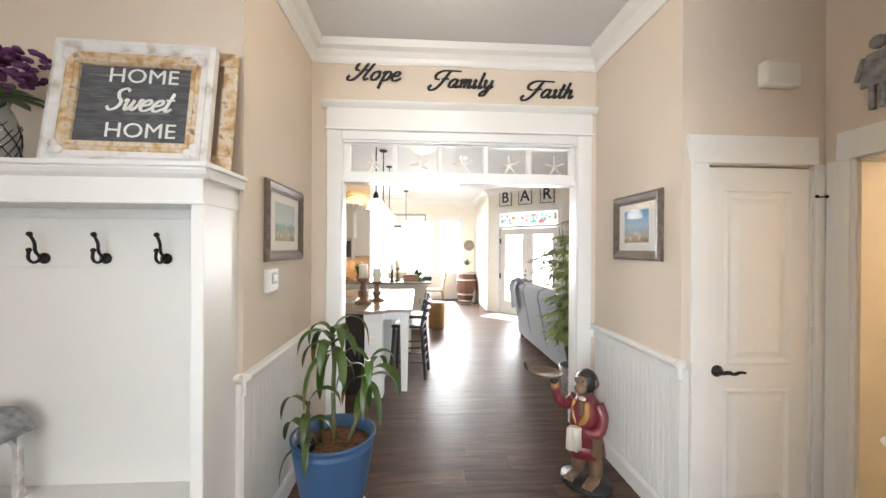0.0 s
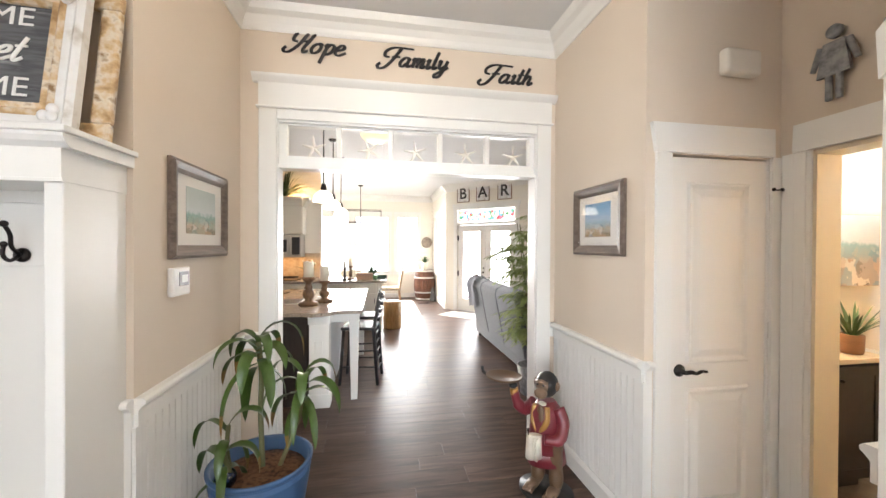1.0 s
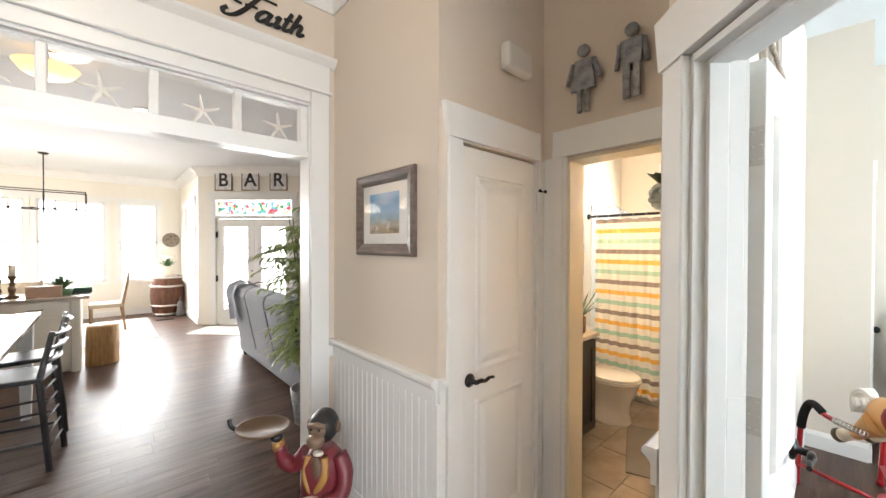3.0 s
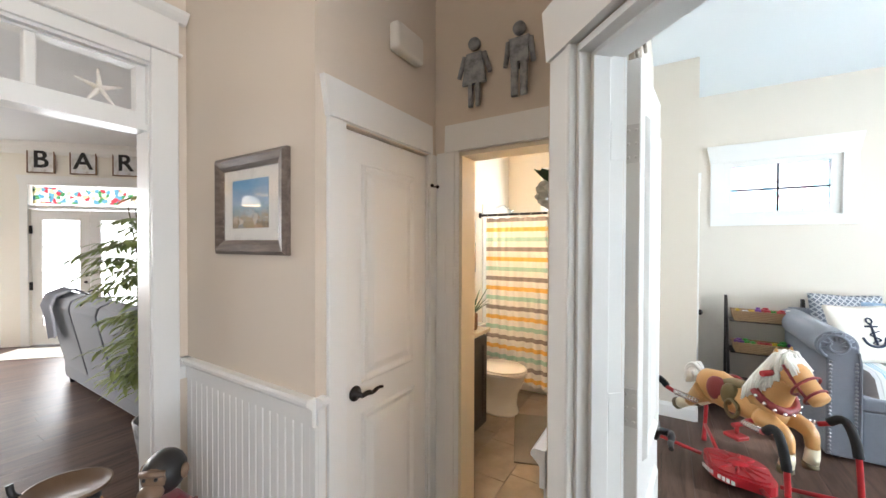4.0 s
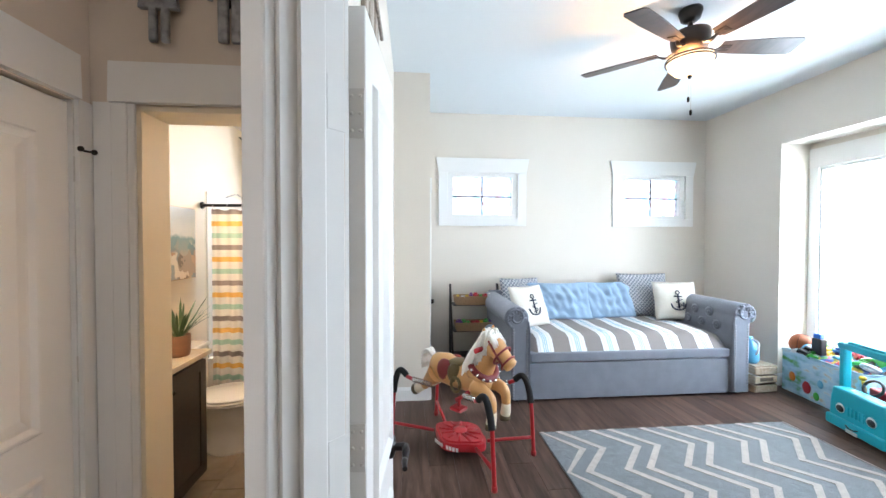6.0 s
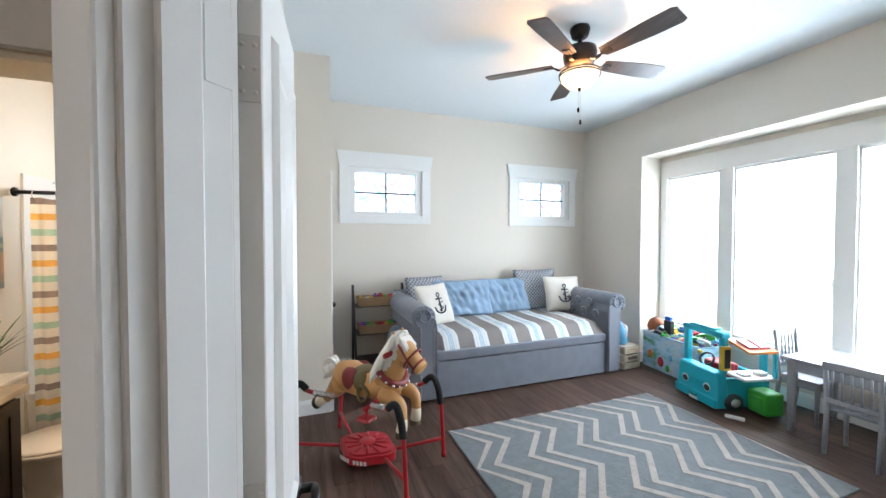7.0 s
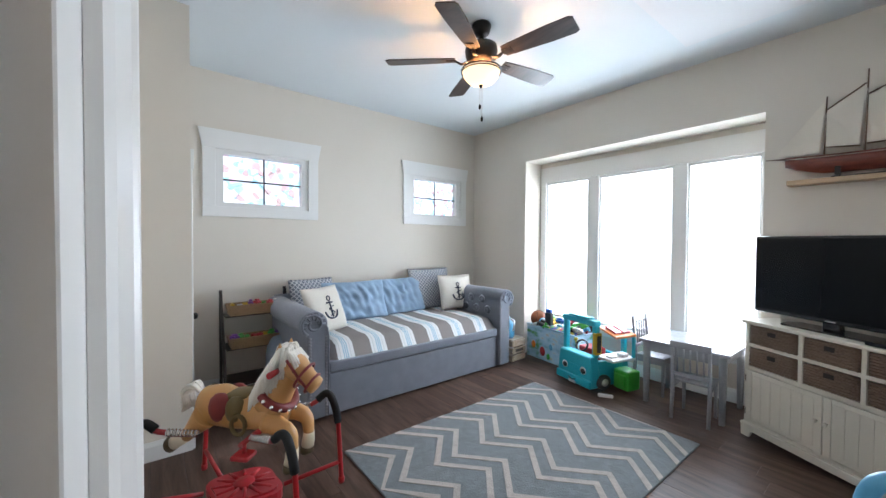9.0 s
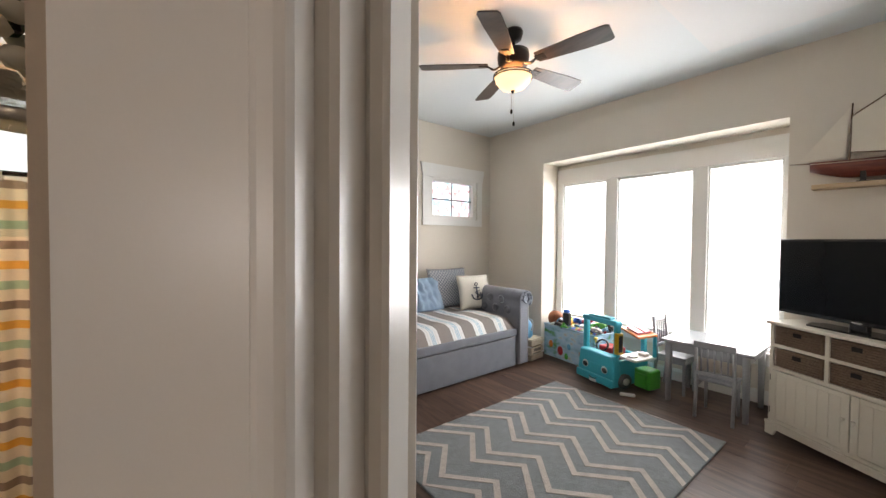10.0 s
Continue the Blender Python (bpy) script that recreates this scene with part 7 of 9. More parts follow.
def leaf_blade(bm, base, way, length, width, droop=0.4, seg=5, mi=0):
    """A folded, drooping strap leaf with thickness-free double blade."""
    base, way = Vector(base), Vector(way).normalized()
    side = way.cross(Vector((0, 0, 1)))
    side = side.normalized() if side.length > 1e-3 else Vector((1, 0, 0))
    p, d = base.copy(), way.copy()
    rows = []
    for k in range(seg + 1):
        u = k / seg
        w = width * (0.35 + 1.3 * u) * (1 - u ** 3) if u < 1 else 0.0
        up = side.cross(d).normalized()
        rows.append((p + side * w * 0.5 + up * w * 0.12, p.copy(), p - side * w * 0.5 + up * w * 0.12))
        p = p + d * length / seg
        d = (d + Vector((0, 0, -droop)) * (1.6 / seg)).normalized()
    vs = [[bm.verts.new(q) for q in r] for r in rows]
    for a, b in zip(vs, vs[1:]):
        for i in (0, 1):
            f = bm.faces.new((a[i], a[i + 1], b[i + 1], b[i]))
            f.smooth, f.material_index = True, mi
    return bm


rng = random.Random(8)
hyd = bmesh.new()
for k in range(60):
    a, b = rng.random() * 6.28, math.acos(2 * rng.random() - 1)
    c = Vector((0.06 * math.sin(b) * math.cos(a), 0.085 + 0.055 * math.sin(b) * math.sin(a), 0.14 + 0.05 * math.cos(b)))
    ball(c, (0.016, 0.016, 0.011), 6, hyd)
part("flower_head", hyd, PETAL, fj, "white hydrangea head")
lv = bmesh.new()
for k in range(8):
    a = k * 0.8
    leaf_blade(lv, (0.02 * math.cos(a), 0.08, 0.16), (math.cos(a), 0.5 * math.sin(a) + 0.2, 0.9), 0.11, 0.045, 0.3)
part("foliage", lv, LEAF, fj)

# potted dracaena
pot = thing("potted_dracaena", (-0.475, 2.215, 0), "drooping green dracaena in a ribbed blue pot", "potted plant")
BLUEPOT = material("blue glazed pot", (0.045, 0.10, 0.21), 0.42, vary=0.14, scale=5, grain=70, bump=0.3)
prof = [(0.0, 0.0), (0.145, 0.0), (0.155, 0.01)]
for k in range(20):
    u = k / 19
    r = 0.155 + 0.08 * u ** 0.8 - (0.012 if u > 0.95 else 0)
    prof += [(r, 0.02 + 0.42 * u), (r + 0.004, 0.03 + 0.42 * u)]
prof += [(0.243, 0.465), (0.245, 0.48), (0.236, 0.485), (0.222, 0.475), (0.212, 0.40), (0.0, 0.40)]
part("pot", lathe(prof, 40), BLUEPOT, pot, "ribbed blue glazed pot")
part("saucer", lathe([(0.0, 0.0), (0.19, 0.0), (0.2, 0.018), (0.19, 0.02), (0.0, 0.012)], 32), TRIM, pot)
rng = random.Random(2)
soilmat = mottled("bark mulch", [(0.035, 0.018, 0.01), (0.12, 0.055, 0.025), (0.2, 0.1, 0.05), (0.06, 0.03, 0.015)], 40, 0.95, bump=1.0)
part("soil", lathe([(0.214, 0.40), (0.21, 0.412), (0.15, 0.425), (0.08, 0.43), (0.0, 0.432)], 30), soilmat, pot, "brown bark mulch")
part("glass_globe", ball((-0.13, -0.10, 0.455), (0.05, 0.05, 0.05), 20), material("navy glass", (0.01, 0.02, 0.06), 0.05, vary=0.1, bump=0, coat=1.0), pot, "dark blue glass watering globe")
DRAC = material("dracaena leaf", (0.044, 0.086, 0.013), 0.35, vary=0.45, scale=6, grain=50, bump=0.15)
DRACTIP = material("browning leaf tip", (0.20, 0.12, 0.03), 0.5, vary=0.3, scale=6)
CANE = material("green brown cane", (0.12, 0.12, 0.05), 0.6, vary=0.2, grain=80, bump=0.4)


def strap_leaf(base, way, length, width, droop, twist, seg=11):
    """A long channelled leaf that rises, arches over and hangs."""
    bm = bmesh.new()
    p, d = Vector(base), Vector(way).normalized()
    side = d.cross(Vector((0, 0, 1))).normalized()
    rows = []
    for k in range(seg + 1):
        u = k / seg
        w = width * min(1.0, 0.4 + 2.4 * u) * (1 - u ** 5)
        sd = (side + Vector((0, 0, twist * u))).normalized()
        up = sd.cross(d).normalized()
        rows.append([bm.verts.new(q) for q in (p + sd * w * 0.5 + up * w * 0.16, p, p - sd * w * 0.5 + up * w * 0.16)])
        p = p + d * length / seg
        d = (d + Vector((0, 0, -droop * (0.35 + 1.3 * u) * 1.5 / seg))).normalized()
    for a, b in zip(rows, rows[1:]):
        for i in (0, 1):
            bm.faces.new((a[i], a[i + 1], b[i + 1], b[i])).smooth = True
    return bm


def cane(points, r, leaves, spread, length, width, seed):
    rg = random.Random(seed)
    part("cane", tube(smooth_path(points, 6), r, 10), CANE, pot)
    top = Vector(points[-1])
    for k in range(leaves):
        a = 2.4 * k + rg.random() * 0.5
        up = 0.75 - 1.0 * k / leaves
        way = (math.cos(a) * spread, math.sin(a) * spread, up)
        ln = length * (0.75 + 0.5 * rg.random())
        bm = strap_leaf(top + Vector((0, 0, -0.14 * k / leaves)), way, ln, 0.95 * width * (0.8 + 0.4 * rg.random()), 2.8 + 1.8 * rg.random(), 1.4 * (rg.random() - 0.5))
        if k % 3 == 0:
            for f in list(bm.faces)[-6:]:
                f.material_index = 1
        part("leaf", bm, (DRAC, DRACTIP), pot)


cane([(0.0, 0.02, 0.42), (-0.01, 0.02, 0.70), (0.0, 0.0, 0.90), (-0.01, -0.02, 1.08)], 0.013, 15, 0.5, 0.34, 0.052, 5)
cane([(0.08, 0.02, 0.42), (0.15, 0.02, 0.60), (0.19, -0.01, 0.74), (0.21, -0.03, 0.90)], 0.012, 13, 0.48, 0.29, 0.050, 9)
cane([(-0.10, -0.10, 0.42), (-0.11, -0.11, 0.50), (-0.13, -0.12, 0.58)], 0.012, 5, 0.8, 0.25, 0.05, 14)
cane([(-0.11, -0.06, 0.42), (-0.13, -0.08, 0.58), (-0.12, -0.09, 0.70)], 0.010, 4, 0.5, 0.26, 0.045, 21)


# monkey waiter statue, one mesh
def waiter_statue():
    cols = [material(n, c, r, vary=0.14, scale=14, grain=150, bump=0.25, coat=0.1) for n, c, r in (("maroon painted resin", (0.17, 0.022, 0.03), 0.4), ("brown painted resin", (0.13, 0.075, 0.04), 0.5), ("black painted resin", (0.015, 0.014, 0.014), 0.45), ("ochre painted resin", (0.36, 0.18, 0.04), 0.45), ("ivory painted resin", (0.62, 0.56, 0.46), 0.55), ("tan painted resin", (0.17, 0.105, 0.065), 0.5))]
    RED_, BR, BK, OC, IV, TN = range(6)
    b = bmesh.new()
    lathe([(0.0, 0), (0.19, 0), (0.195, 0.01), (0.19, 0.03), (0.0, 0.032)], 28, (0, 0, 0), b, BK, 0.78)
    for s, x in ((1, 0.062), (-1, -0.062)):
        tube(smooth_path([(x * 1.15, 0.0, 0.06), (x * 1.05, 0.015, 0.16), (x * 0.9, 0.0, 0.26), (x * 0.75, 0, 0.34)], 4), [0.038, 0.045, 0.05, 0.05, 0.046, 0.048, 0.054, 0.058, 0.06, 0.062, 0.065, 0.068, 0.07], 12, b, BR)
        ball((x * 1.2, -0.045, 0.055), (0.042, 0.075, 0.028), 12, b, TN)
        for k in range(4):
            tube([(x * 1.2 - 0.027 + 0.018 * k, -0.09, 0.052), (x * 1.2 - 0.03 + 0.02 * k, -0.13, 0.04)], [0.012, 0.009], 8, b, TN)
    tube([(0, 0.0, 0.28), (0, 0.0, 0.36), (0, 0.0, 0.46), (0, -0.005, 0.54), (0, -0.005, 0.60)], [0.118, 0.122, 0.115, 0.108, 0.06], 18, b, RED_, 0.82)
    tube([(0, 0.01, 0.20), (0, 0.01, 0.30)], [0.135, 0.118], 18, b, RED_, 0.75)
    tube(smooth_path([(-0.045, -0.075, 0.585), (-0.05, -0.09, 0.50), (-0.012, -0.095, 0.42)], 4), [0.018] * 4 + [0.022] * 4 + [0.012], 8, b, OC, 0.5)
    tube(smooth_path([(0.045, -0.075, 0.585), (0.05, -0.09, 0.50), (0.005, -0.095, 0.42)], 4), [0.018] * 4 + [0.022] * 4 + [0.012], 8, b, OC, 0.5)
    ball((0, -0.085, 0.52), (0.03, 0.018, 0.07), 12, b, BR)
    ball((0, -0.06, 0.592), (0.03, 0.02, 0.014), 12, b, IV)
    # arms: one bent across holding a towel, one raised under the tray
    tube(smooth_path([(0.085, 0.0, 0.565), (0.128, -0.01, 0.48), (0.122, -0.06, 0.40), (0.045, -0.115, 0.395)], 5), [0.042] * 6 + [0.038] * 6 + [0.03] * 4, 12, b, RED_)
    tube([(-0.01, -0.135, 0.42), (-0.015, -0.14, 0.36), (-0.02, -0.135, 0.27)], [0.045, 0.05, 0.055], 12, b, IV, 0.55)
    for k in range(4):
        tube([(-0.05 + 0.022 * k, -0.165, 0.41), (-0.055 + 0.024 * k, -0.168, 0.275)], 0.010, 6, b, IV)
    tube(smooth_path([(-0.095, 0.0, 0.56), (-0.16, -0.01, 0.50), (-0.20, -0.05, 0.54), (-0.215, -0.07, 0.62)], 5), [0.042] * 6 + [0.04] * 5 + [0.032] * 5, 12, b, RED_)
    tube([(-0.215, -0.07, 0.605), (-0.218, -0.075, 0.645)], [0.03, 0.03], 12, b, OC)
    ball((-0.22, -0.08, 0.665), (0.032, 0.036, 0.022), 10, b, BK)
    lathe([(0.0, 0.685), (0.10, 0.685), (0.135, 0.70), (0.138, 0.712), (0.13, 0.712), (0.10, 0.697), (0.0, 0.695)], 28, (-0.30, -0.08, 0), b, BR, 0.85)
    tube(smooth_path([(-0.42, -0.12, 0.70), (-0.455, -0.12, 0.715), (-0.465, -0.12, 0.75)], 3), 0.011, 8, b, BK)
    # head
    ball((0, 0.0, 0.70), (0.078, 0.085, 0.082), 20, b, BK)
    ball((0, -0.055, 0.705), (0.05, 0.04, 0.045), 16, b, TN)
    ball((0, -0.085, 0.665), (0.045, 0.042, 0.035), 16, b, TN)
    tube([(-0.045, -0.07, 0.728), (0, -0.088, 0.735), (0.045, -0.07, 0.728)], 0.012, 8, b, TN)
    for s in (1, -1):
        ball((s * 0.08, 0.0, 0.70), (0.012, 0.025, 0.03), 10, b, TN)
        ball((s * 0.022, -0.09, 0.717), (0.008, 0.006, 0.007), 8, b, BK)
    tube(smooth_path([(0.05, 0.08, 0.20), (-0.05, 0.11, 0.12), (-0.15, 0.08, 0.20), (-0.17, 0.05, 0.34)], 5), 0.012, 8, b, BK)
    o = tagged(part("waiter_statue", b, cols), "painted resin ape waiter statue holding a small tray", "statue")
    o.matrix_basis = pose(1.15, 2.415, 0, 0, 0, -52) @ Matrix.Diagonal((0.90, 0.94, 0.98, 1))


waiter_statue()

# ---- coat nook ----
nook = thing("coat_nook", (-1.70, 1.68, 0), "white built-in coat nook with shelf, hook rail and bench", "built-in cabinet")
NX = 0.855
for s in (1, -1):
    part("side_panel", bx(s * NX - 0.022, s * NX + 0.0, -0.12, 0.149, 0.0, 1.76) if s > 0 else bx(-NX, -NX + 0.022, -0.12, 0.149, 0, 1.76), TRIM, nook)
    part("post", bx(s * NX - (0.05 if s > 0 else 0), s * NX + (0.05 if s < 0 else 0.002), -0.135, -0.118, 0.0, 1.745, 0.003, 1), TRIM, nook)
part("shelf_head", joined(bx(-NX - 0.004, NX + 0.004, -0.145, 0.149, 1.745, 1.865), prism([(-0.145, 1.74), (-0.155, 1.742), (-0.155, 1.752), (-0.145, 1.754)], -NX - 0.01, NX + 0.014, "x"), prism([(-0.145, 1.845), (-0.165, 1.86), (-0.175, 1.875), (-0.175, 1.885), (0.149, 1.885), (0.149, 1.845)], -NX - 0.03, NX + 0.03, "x")), TRIM, nook, "white header with a bed mould")
part("shelf", bx(-NX - 0.04, NX + 0.045, -0.19, 0.149, 1.885, 1.905, 0.004, 2), TRIM, nook)
part("hook_rail", bx(-NX + 0.022, NX - 0.022, 0.116, 0.128, 1.475, 1.70, 0.002, 1), TRIM, nook)
part("upper_board", bx(-NX + 0.022, NX - 0.022, 0.12, 0.129, 1.703, 1.745), TRIM, nook)
part("back_panel", bx(-NX + 0.022, NX - 0.022, 0.13, 0.149, 0.45, 1.76), TRIM, nook)
part("bench_seat", bx(-NX + 0.022, NX - 0.022, -0.16, 0.149, 0.43, 0.465, 0.006, 2), TRIM, nook)
part("bench_front", bx(-NX + 0.022, NX - 0.022, -0.13, -0.112, 0.0, 0.43), TRIM, nook)


def coat_hook(x):
    h = part("coat_hook", joined(moved(lathe([(0.0, 0), (0.026, 0), (0.024, 0.008), (0.0, 0.01)], 18), pose(0, 0, 0, 90)), tube(smooth_path([(0, -0.01, 0.0), (0, -0.045, -0.018), (0, -0.07, 0.0), (0, -0.068, 0.035)], 5), 0.0065, 8), tube(smooth_path([(0, -0.01, 0.0), (0, -0.04, 0.03), (0, -0.045, 0.07), (0, -0.065, 0.105)], 5), 0.0065, 8), ball((0, -0.068, 0.038), (0.011, 0.011, 0.011), 10), ball((0, -0.066, 0.108), (0.012, 0.012, 0.012), 10)), BLACK, nook, "black iron double coat hook")
    h.matrix_basis = pose(x, 0.112, 1.515)


for x in (-1.952, -1.682, -1.415, -1.148):
    coat_hook(x + 1.70)

# leaning sign in its old frames
sign = thing("framed_sign", (-1.212, 1.65, 1.905), "chalkboard sign reading HOME Sweet HOME in a distressed frame", "sign", turn=3)
DISTRESS = mottled("distressed white gilt", [(0.46, 0.42, 0.37), (0.70, 0.69, 0.67), (0.75, 0.75, 0.75), (0.71, 0.70, 0.69)], 12, 0.7, bump=0.4)
OLDGOLD = mottled("old gold wood", [(0.32, 0.19, 0.08), (0.55, 0.38, 0.2), (0.66, 0.58, 0.46), (0.24, 0.14, 0.06)], 22, 0.6, (1, 1, 1), bump=0.4)
LEAN = pose(0, 0, 0, -9) @ Matrix.Diagonal((0.90, 0.87, 0.975, 1))


def moulded_frame(w, h, rail, depth, mat, y, parent, name):
    for k, (ln, turn) in enumerate(((w, 0), (h, 90), (w, 180), (h, 270))):
        half, off = ln / 2, (h if k % 2 == 0 else w) / 2
        prof = [(0, 0), (0, -depth), (rail * 0.3, -depth * 1.25), (rail * 0.55, -depth * 0.8), (rail * 0.85, -depth), (rail, -depth * 0.5), (rail, 0)]
        bm = bmesh.new()
        rows = [[bm.verts.new((e * (half - d), y + q, -off + d)) for d, q in prof] for e in (-1, 1)]
        for i in range(len(prof) - 1):
            bm.faces.new((rows[0][i], rows[1][i], rows[1][i + 1], rows[0][i + 1]))
        bmesh.ops.recalc_face_normals(bm, faces=bm.faces[:])
        part(name, moved(bm, LEAN @ pose(0, 0, 0.29, 0, -turn, 0)), mat, parent)


moulded_frame(0.72, 0.58, 0.072, 0.04, DISTRESS, 0.0, sign, "frame_rail")
moulded_frame(0.60, 0.46, 0.05, 0.03, OLDGOLD, -0.012, sign, "liner_rail")
CHALK = mottled("brushed chalk paint", [(0.045, 0.047, 0.052), (0.12, 0.125, 0.135), (0.07, 0.072, 0.08), (0.25, 0.255, 0.26)], 5, 0.8, (1, 1, 7))
part("board", moved(bx(-0.26, 0.26, -0.012, -0.004, 0.10, 0.48), LEAN), CHALK, sign, "brushed charcoal board")
part("back", moved(bx(-0.33, 0.33, -0.003, 0.0, 0.03, 0.55), LEAN), OLDGOLD, sign)
WHITEP = material("white sign paint", (0.8, 0.8, 0.78), 0.8)
for z, x in ((0.425, 0.03), (0.165, 0.04)):
    part("lettering", moved(letters("HOME", 0.098, 0.002, 0, 0.0, 1.16), LEAN @ pose(x, -0.014, z)), WHITEP, sign, "white painted word")
part("lettering", moved(brush_word(("S", "w", "e", "e", "t"), 0.30, 0.052, 0.0075), LEAN @ pose(-0.12, -0.014, 0.262)), WHITEP, sign, "white brushed word Sweet")
for x in (-0.30, 0.30):
    for z in (0.06, 0.52):
        part("corner_ornament", moved(joined(*[ball((x + dx, -0.045, z + dz), (0.02, 0.012, 0.02), 10) for dx, dz in ((0, 0), (0.025 * (-1 if x > 0 else 1), 0.0), (0, 0.025 * (-1 if z > 0.3 else 1)))]), LEAN), DISTRESS, sign)
fr2 = thing("empty_frame", (-1.13, 1.71, 1.905), "old gilt picture frame leaning behind the sign", "picture frame", turn=4)
for k, (x0, x1, z0, z1) in enumerate(((-0.34, 0.34, 0.0, 0.07), (-0.34, 0.34, 0.52, 0.59), (-0.34, -0.27, 0.07, 0.52), (0.27, 0.34, 0.07, 0.52))):
    part("frame_rail", moved(bx(x0, x1, -0.035, 0.0, z0, z1, 0.01, 2), LEAN), OLDGOLD, fr2)
# hydrangea jar on the shelf
vase = thing("flower_vase", (-1.74, 1.62, 1.905), "wire-wrapped glass jar of purple hydrangeas", "vase")
part("jar", lathe([(0.0, 0), (0.085, 0), (0.095, 0.02), (0.095, 0.16), (0.075, 0.22), (0.062, 0.24), (0.066, 0.27)], 24), glass("grey jar glass", (0.72, 0.76, 0.78)), vase, "smoky glass jar")
part("wire", joined(*[tube([(0.097 * math.cos(a + u * 1.2 * s), 0.097 * math.sin(a + u * 1.2 * s), 0.02 + 0.15 * u) for u in (0, 0.25, 0.5, 0.75, 1)], 0.0022, 5) for a in [k * 0.7 for k in range(9)] for s in (1, -1)]), BLACK, vase, "dark wire wrapping")
rng = random.Random(6)
pur = bmesh.new()
for cx, cy, cz in ((-0.05, 0.0, 0.38), (0.09, -0.02, 0.36), (0.02, -0.06, 0.43), (0.12, 0.04, 0.42), (-0.1, 0.03, 0.42)):
    for k in range(55):
        a, b = rng.random() * 6.28, math.acos(2 * rng.random() - 1)
        ball((cx + 0.075 * math.sin(b) * math.cos(a), cy + 0.075 * math.sin(b) * math.sin(a), cz + 0.065 * math.cos(b)), (0.016, 0.016, 0.011), 6, pur)
part("flower_head", pur, material("purple hydrangea petal", (0.10, 0.025, 0.10), 0.7, vary=0.35, scale=12), vase, "purple hydrangea heads")
lv = bmesh.new()
for k in range(12):
    a = k * 0.55
    leaf_blade(lv, (0.03 * math.cos(a), 0.03 * math.sin(a), 0.27), (math.cos(a), math.sin(a), 0.4), 0.16, 0.07, 0.5)
part("foliage", lv, LEAF, vase)
# lantern on the bench
lan = thing("lantern", (-1.80, 1.60, 0.465), "whitewashed wooden lantern with a grey metal roof", "lantern")
for x in (-0.1, 0.1):
    for y in (-0.1, 0.1):
        part("upright", bx(x - 0.014, x + 0.014, y - 0.014, y + 0.014, 0.02, 0.30, 0.003, 1), DISTRESS, lan)
part("base", bx(-0.13, 0.13, -0.13, 0.13, 0, 0.022, 0.004, 1), DISTRESS, lan)
part("roof", prism([(-0.14, 0.30), (0.14, 0.30), (0.13, 0.325), (0.06, 0.40), (-0.06, 0.40), (-0.13, 0.325)], -0.14, 0.14, "y"), GALV, lan, "grey metal roof")
part("arch", joined(*[moved(tube(smooth_path([(-0.09, -0.1, 0.24), (-0.06, -0.1, 0.285), (0, -0.1, 0.295), (0.06, -0.1, 0.285), (0.09, -0.1, 0.24)], 4), 0.008, 8), pose(0, 0, 0, 0, 0, a)) for a in (0, 90)]), DISTRESS, lan)
part("candle", lathe([(0.0, 0.022), (0.04, 0.022), (0.04, 0.13), (0.0, 0.135)], 18), CANVAS, lan)

# ---- bathroom ----
ESP = wood("espresso wood", (0.012, 0.008, 0.007), (0.028, 0.02, 0.017), 0.4, 5, (8, 8, 1))
van = thing("vanity", (2.85, 2.33, 0), "espresso wood vanity with a cream stone top", "vanity")
part("carcass", joined(bx(-0.40, 0.40, -0.26, 0.265, 0.10, 0.84), bx(-0.39, 0.35, -0.19, 0.265, 0.0, 0.10)), ESP, van)
for a, b in ((-0.38, -0.01), (0.01, 0.38)):
    d = part("door", joined(bx(a, b, -0.28, -0.262, 0.12, 0.82, 0.003, 1), bx(a, a + 0.06, -0.287, -0.279, 0.12, 0.82), bx(b - 0.06, b, -0.287, -0.279, 0.12, 0.82), bx(a + 0.06, b - 0.06, -0.287, -0.279, 0.12, 0.18), bx(a + 0.06, b - 0.06, -0.287, -0.279, 0.76, 0.82)), ESP, van, "espresso shaker door")
    part("knob", ball((b - 0.03 if a < 0 else a + 0.03, -0.30, 0.74), (0.012, 0.015, 0.012), 12), BLACK, d)
part("worktop", bx(-0.42, 0.425, -0.30, 0.268, 0.84, 0.872, 0.005, 2), mottled("cream cultured stone", [(0.55, 0.44, 0.30), (0.68, 0.58, 0.43), (0.74, 0.66, 0.52)], 6, 0.25), van, "cream stone top")
bp = thing("potted_grass", (3.13, 2.14, 0.872), "spiky green grass plant in a brown pot", "potted plant")
part("pot", lathe([(0.0, 0), (0.052, 0), (0.057, 0.02), (0.06, 0.12), (0.056, 0.125), (0.05, 0.115), (0.0, 0.11)], 20), material("brown ribbed pot", (0.22, 0.11, 0.055), 0.6, vary=0.2, stretch=(1, 1, 6), grain=40, bump=0.5), bp)
rng = random.Random(12)
for k in range(34):
    a = k * 2.4
    part("blade", leaf_blade(bmesh.new(), (0.02 * math.cos(a), 0.02 * math.sin(a), 0.11), (math.cos(a) * (0.25 + 0.8 * rng.random()), math.sin(a) * (0.25 + 0.8 * rng.random()), 0.9), 0.17 + 0.12 * rng.random(), 0.016, 0.35 * rng.random() + 0.1, 5), LEAF, bp)
PORC = material("white porcelain", (0.78, 0.76, 0.72), 0.12, vary=0.02, bump=0, coat=0.5)
toi = thing("toilet", (3.70, 2.20, 0), "white porcelain toilet with its lid down", "toilet")
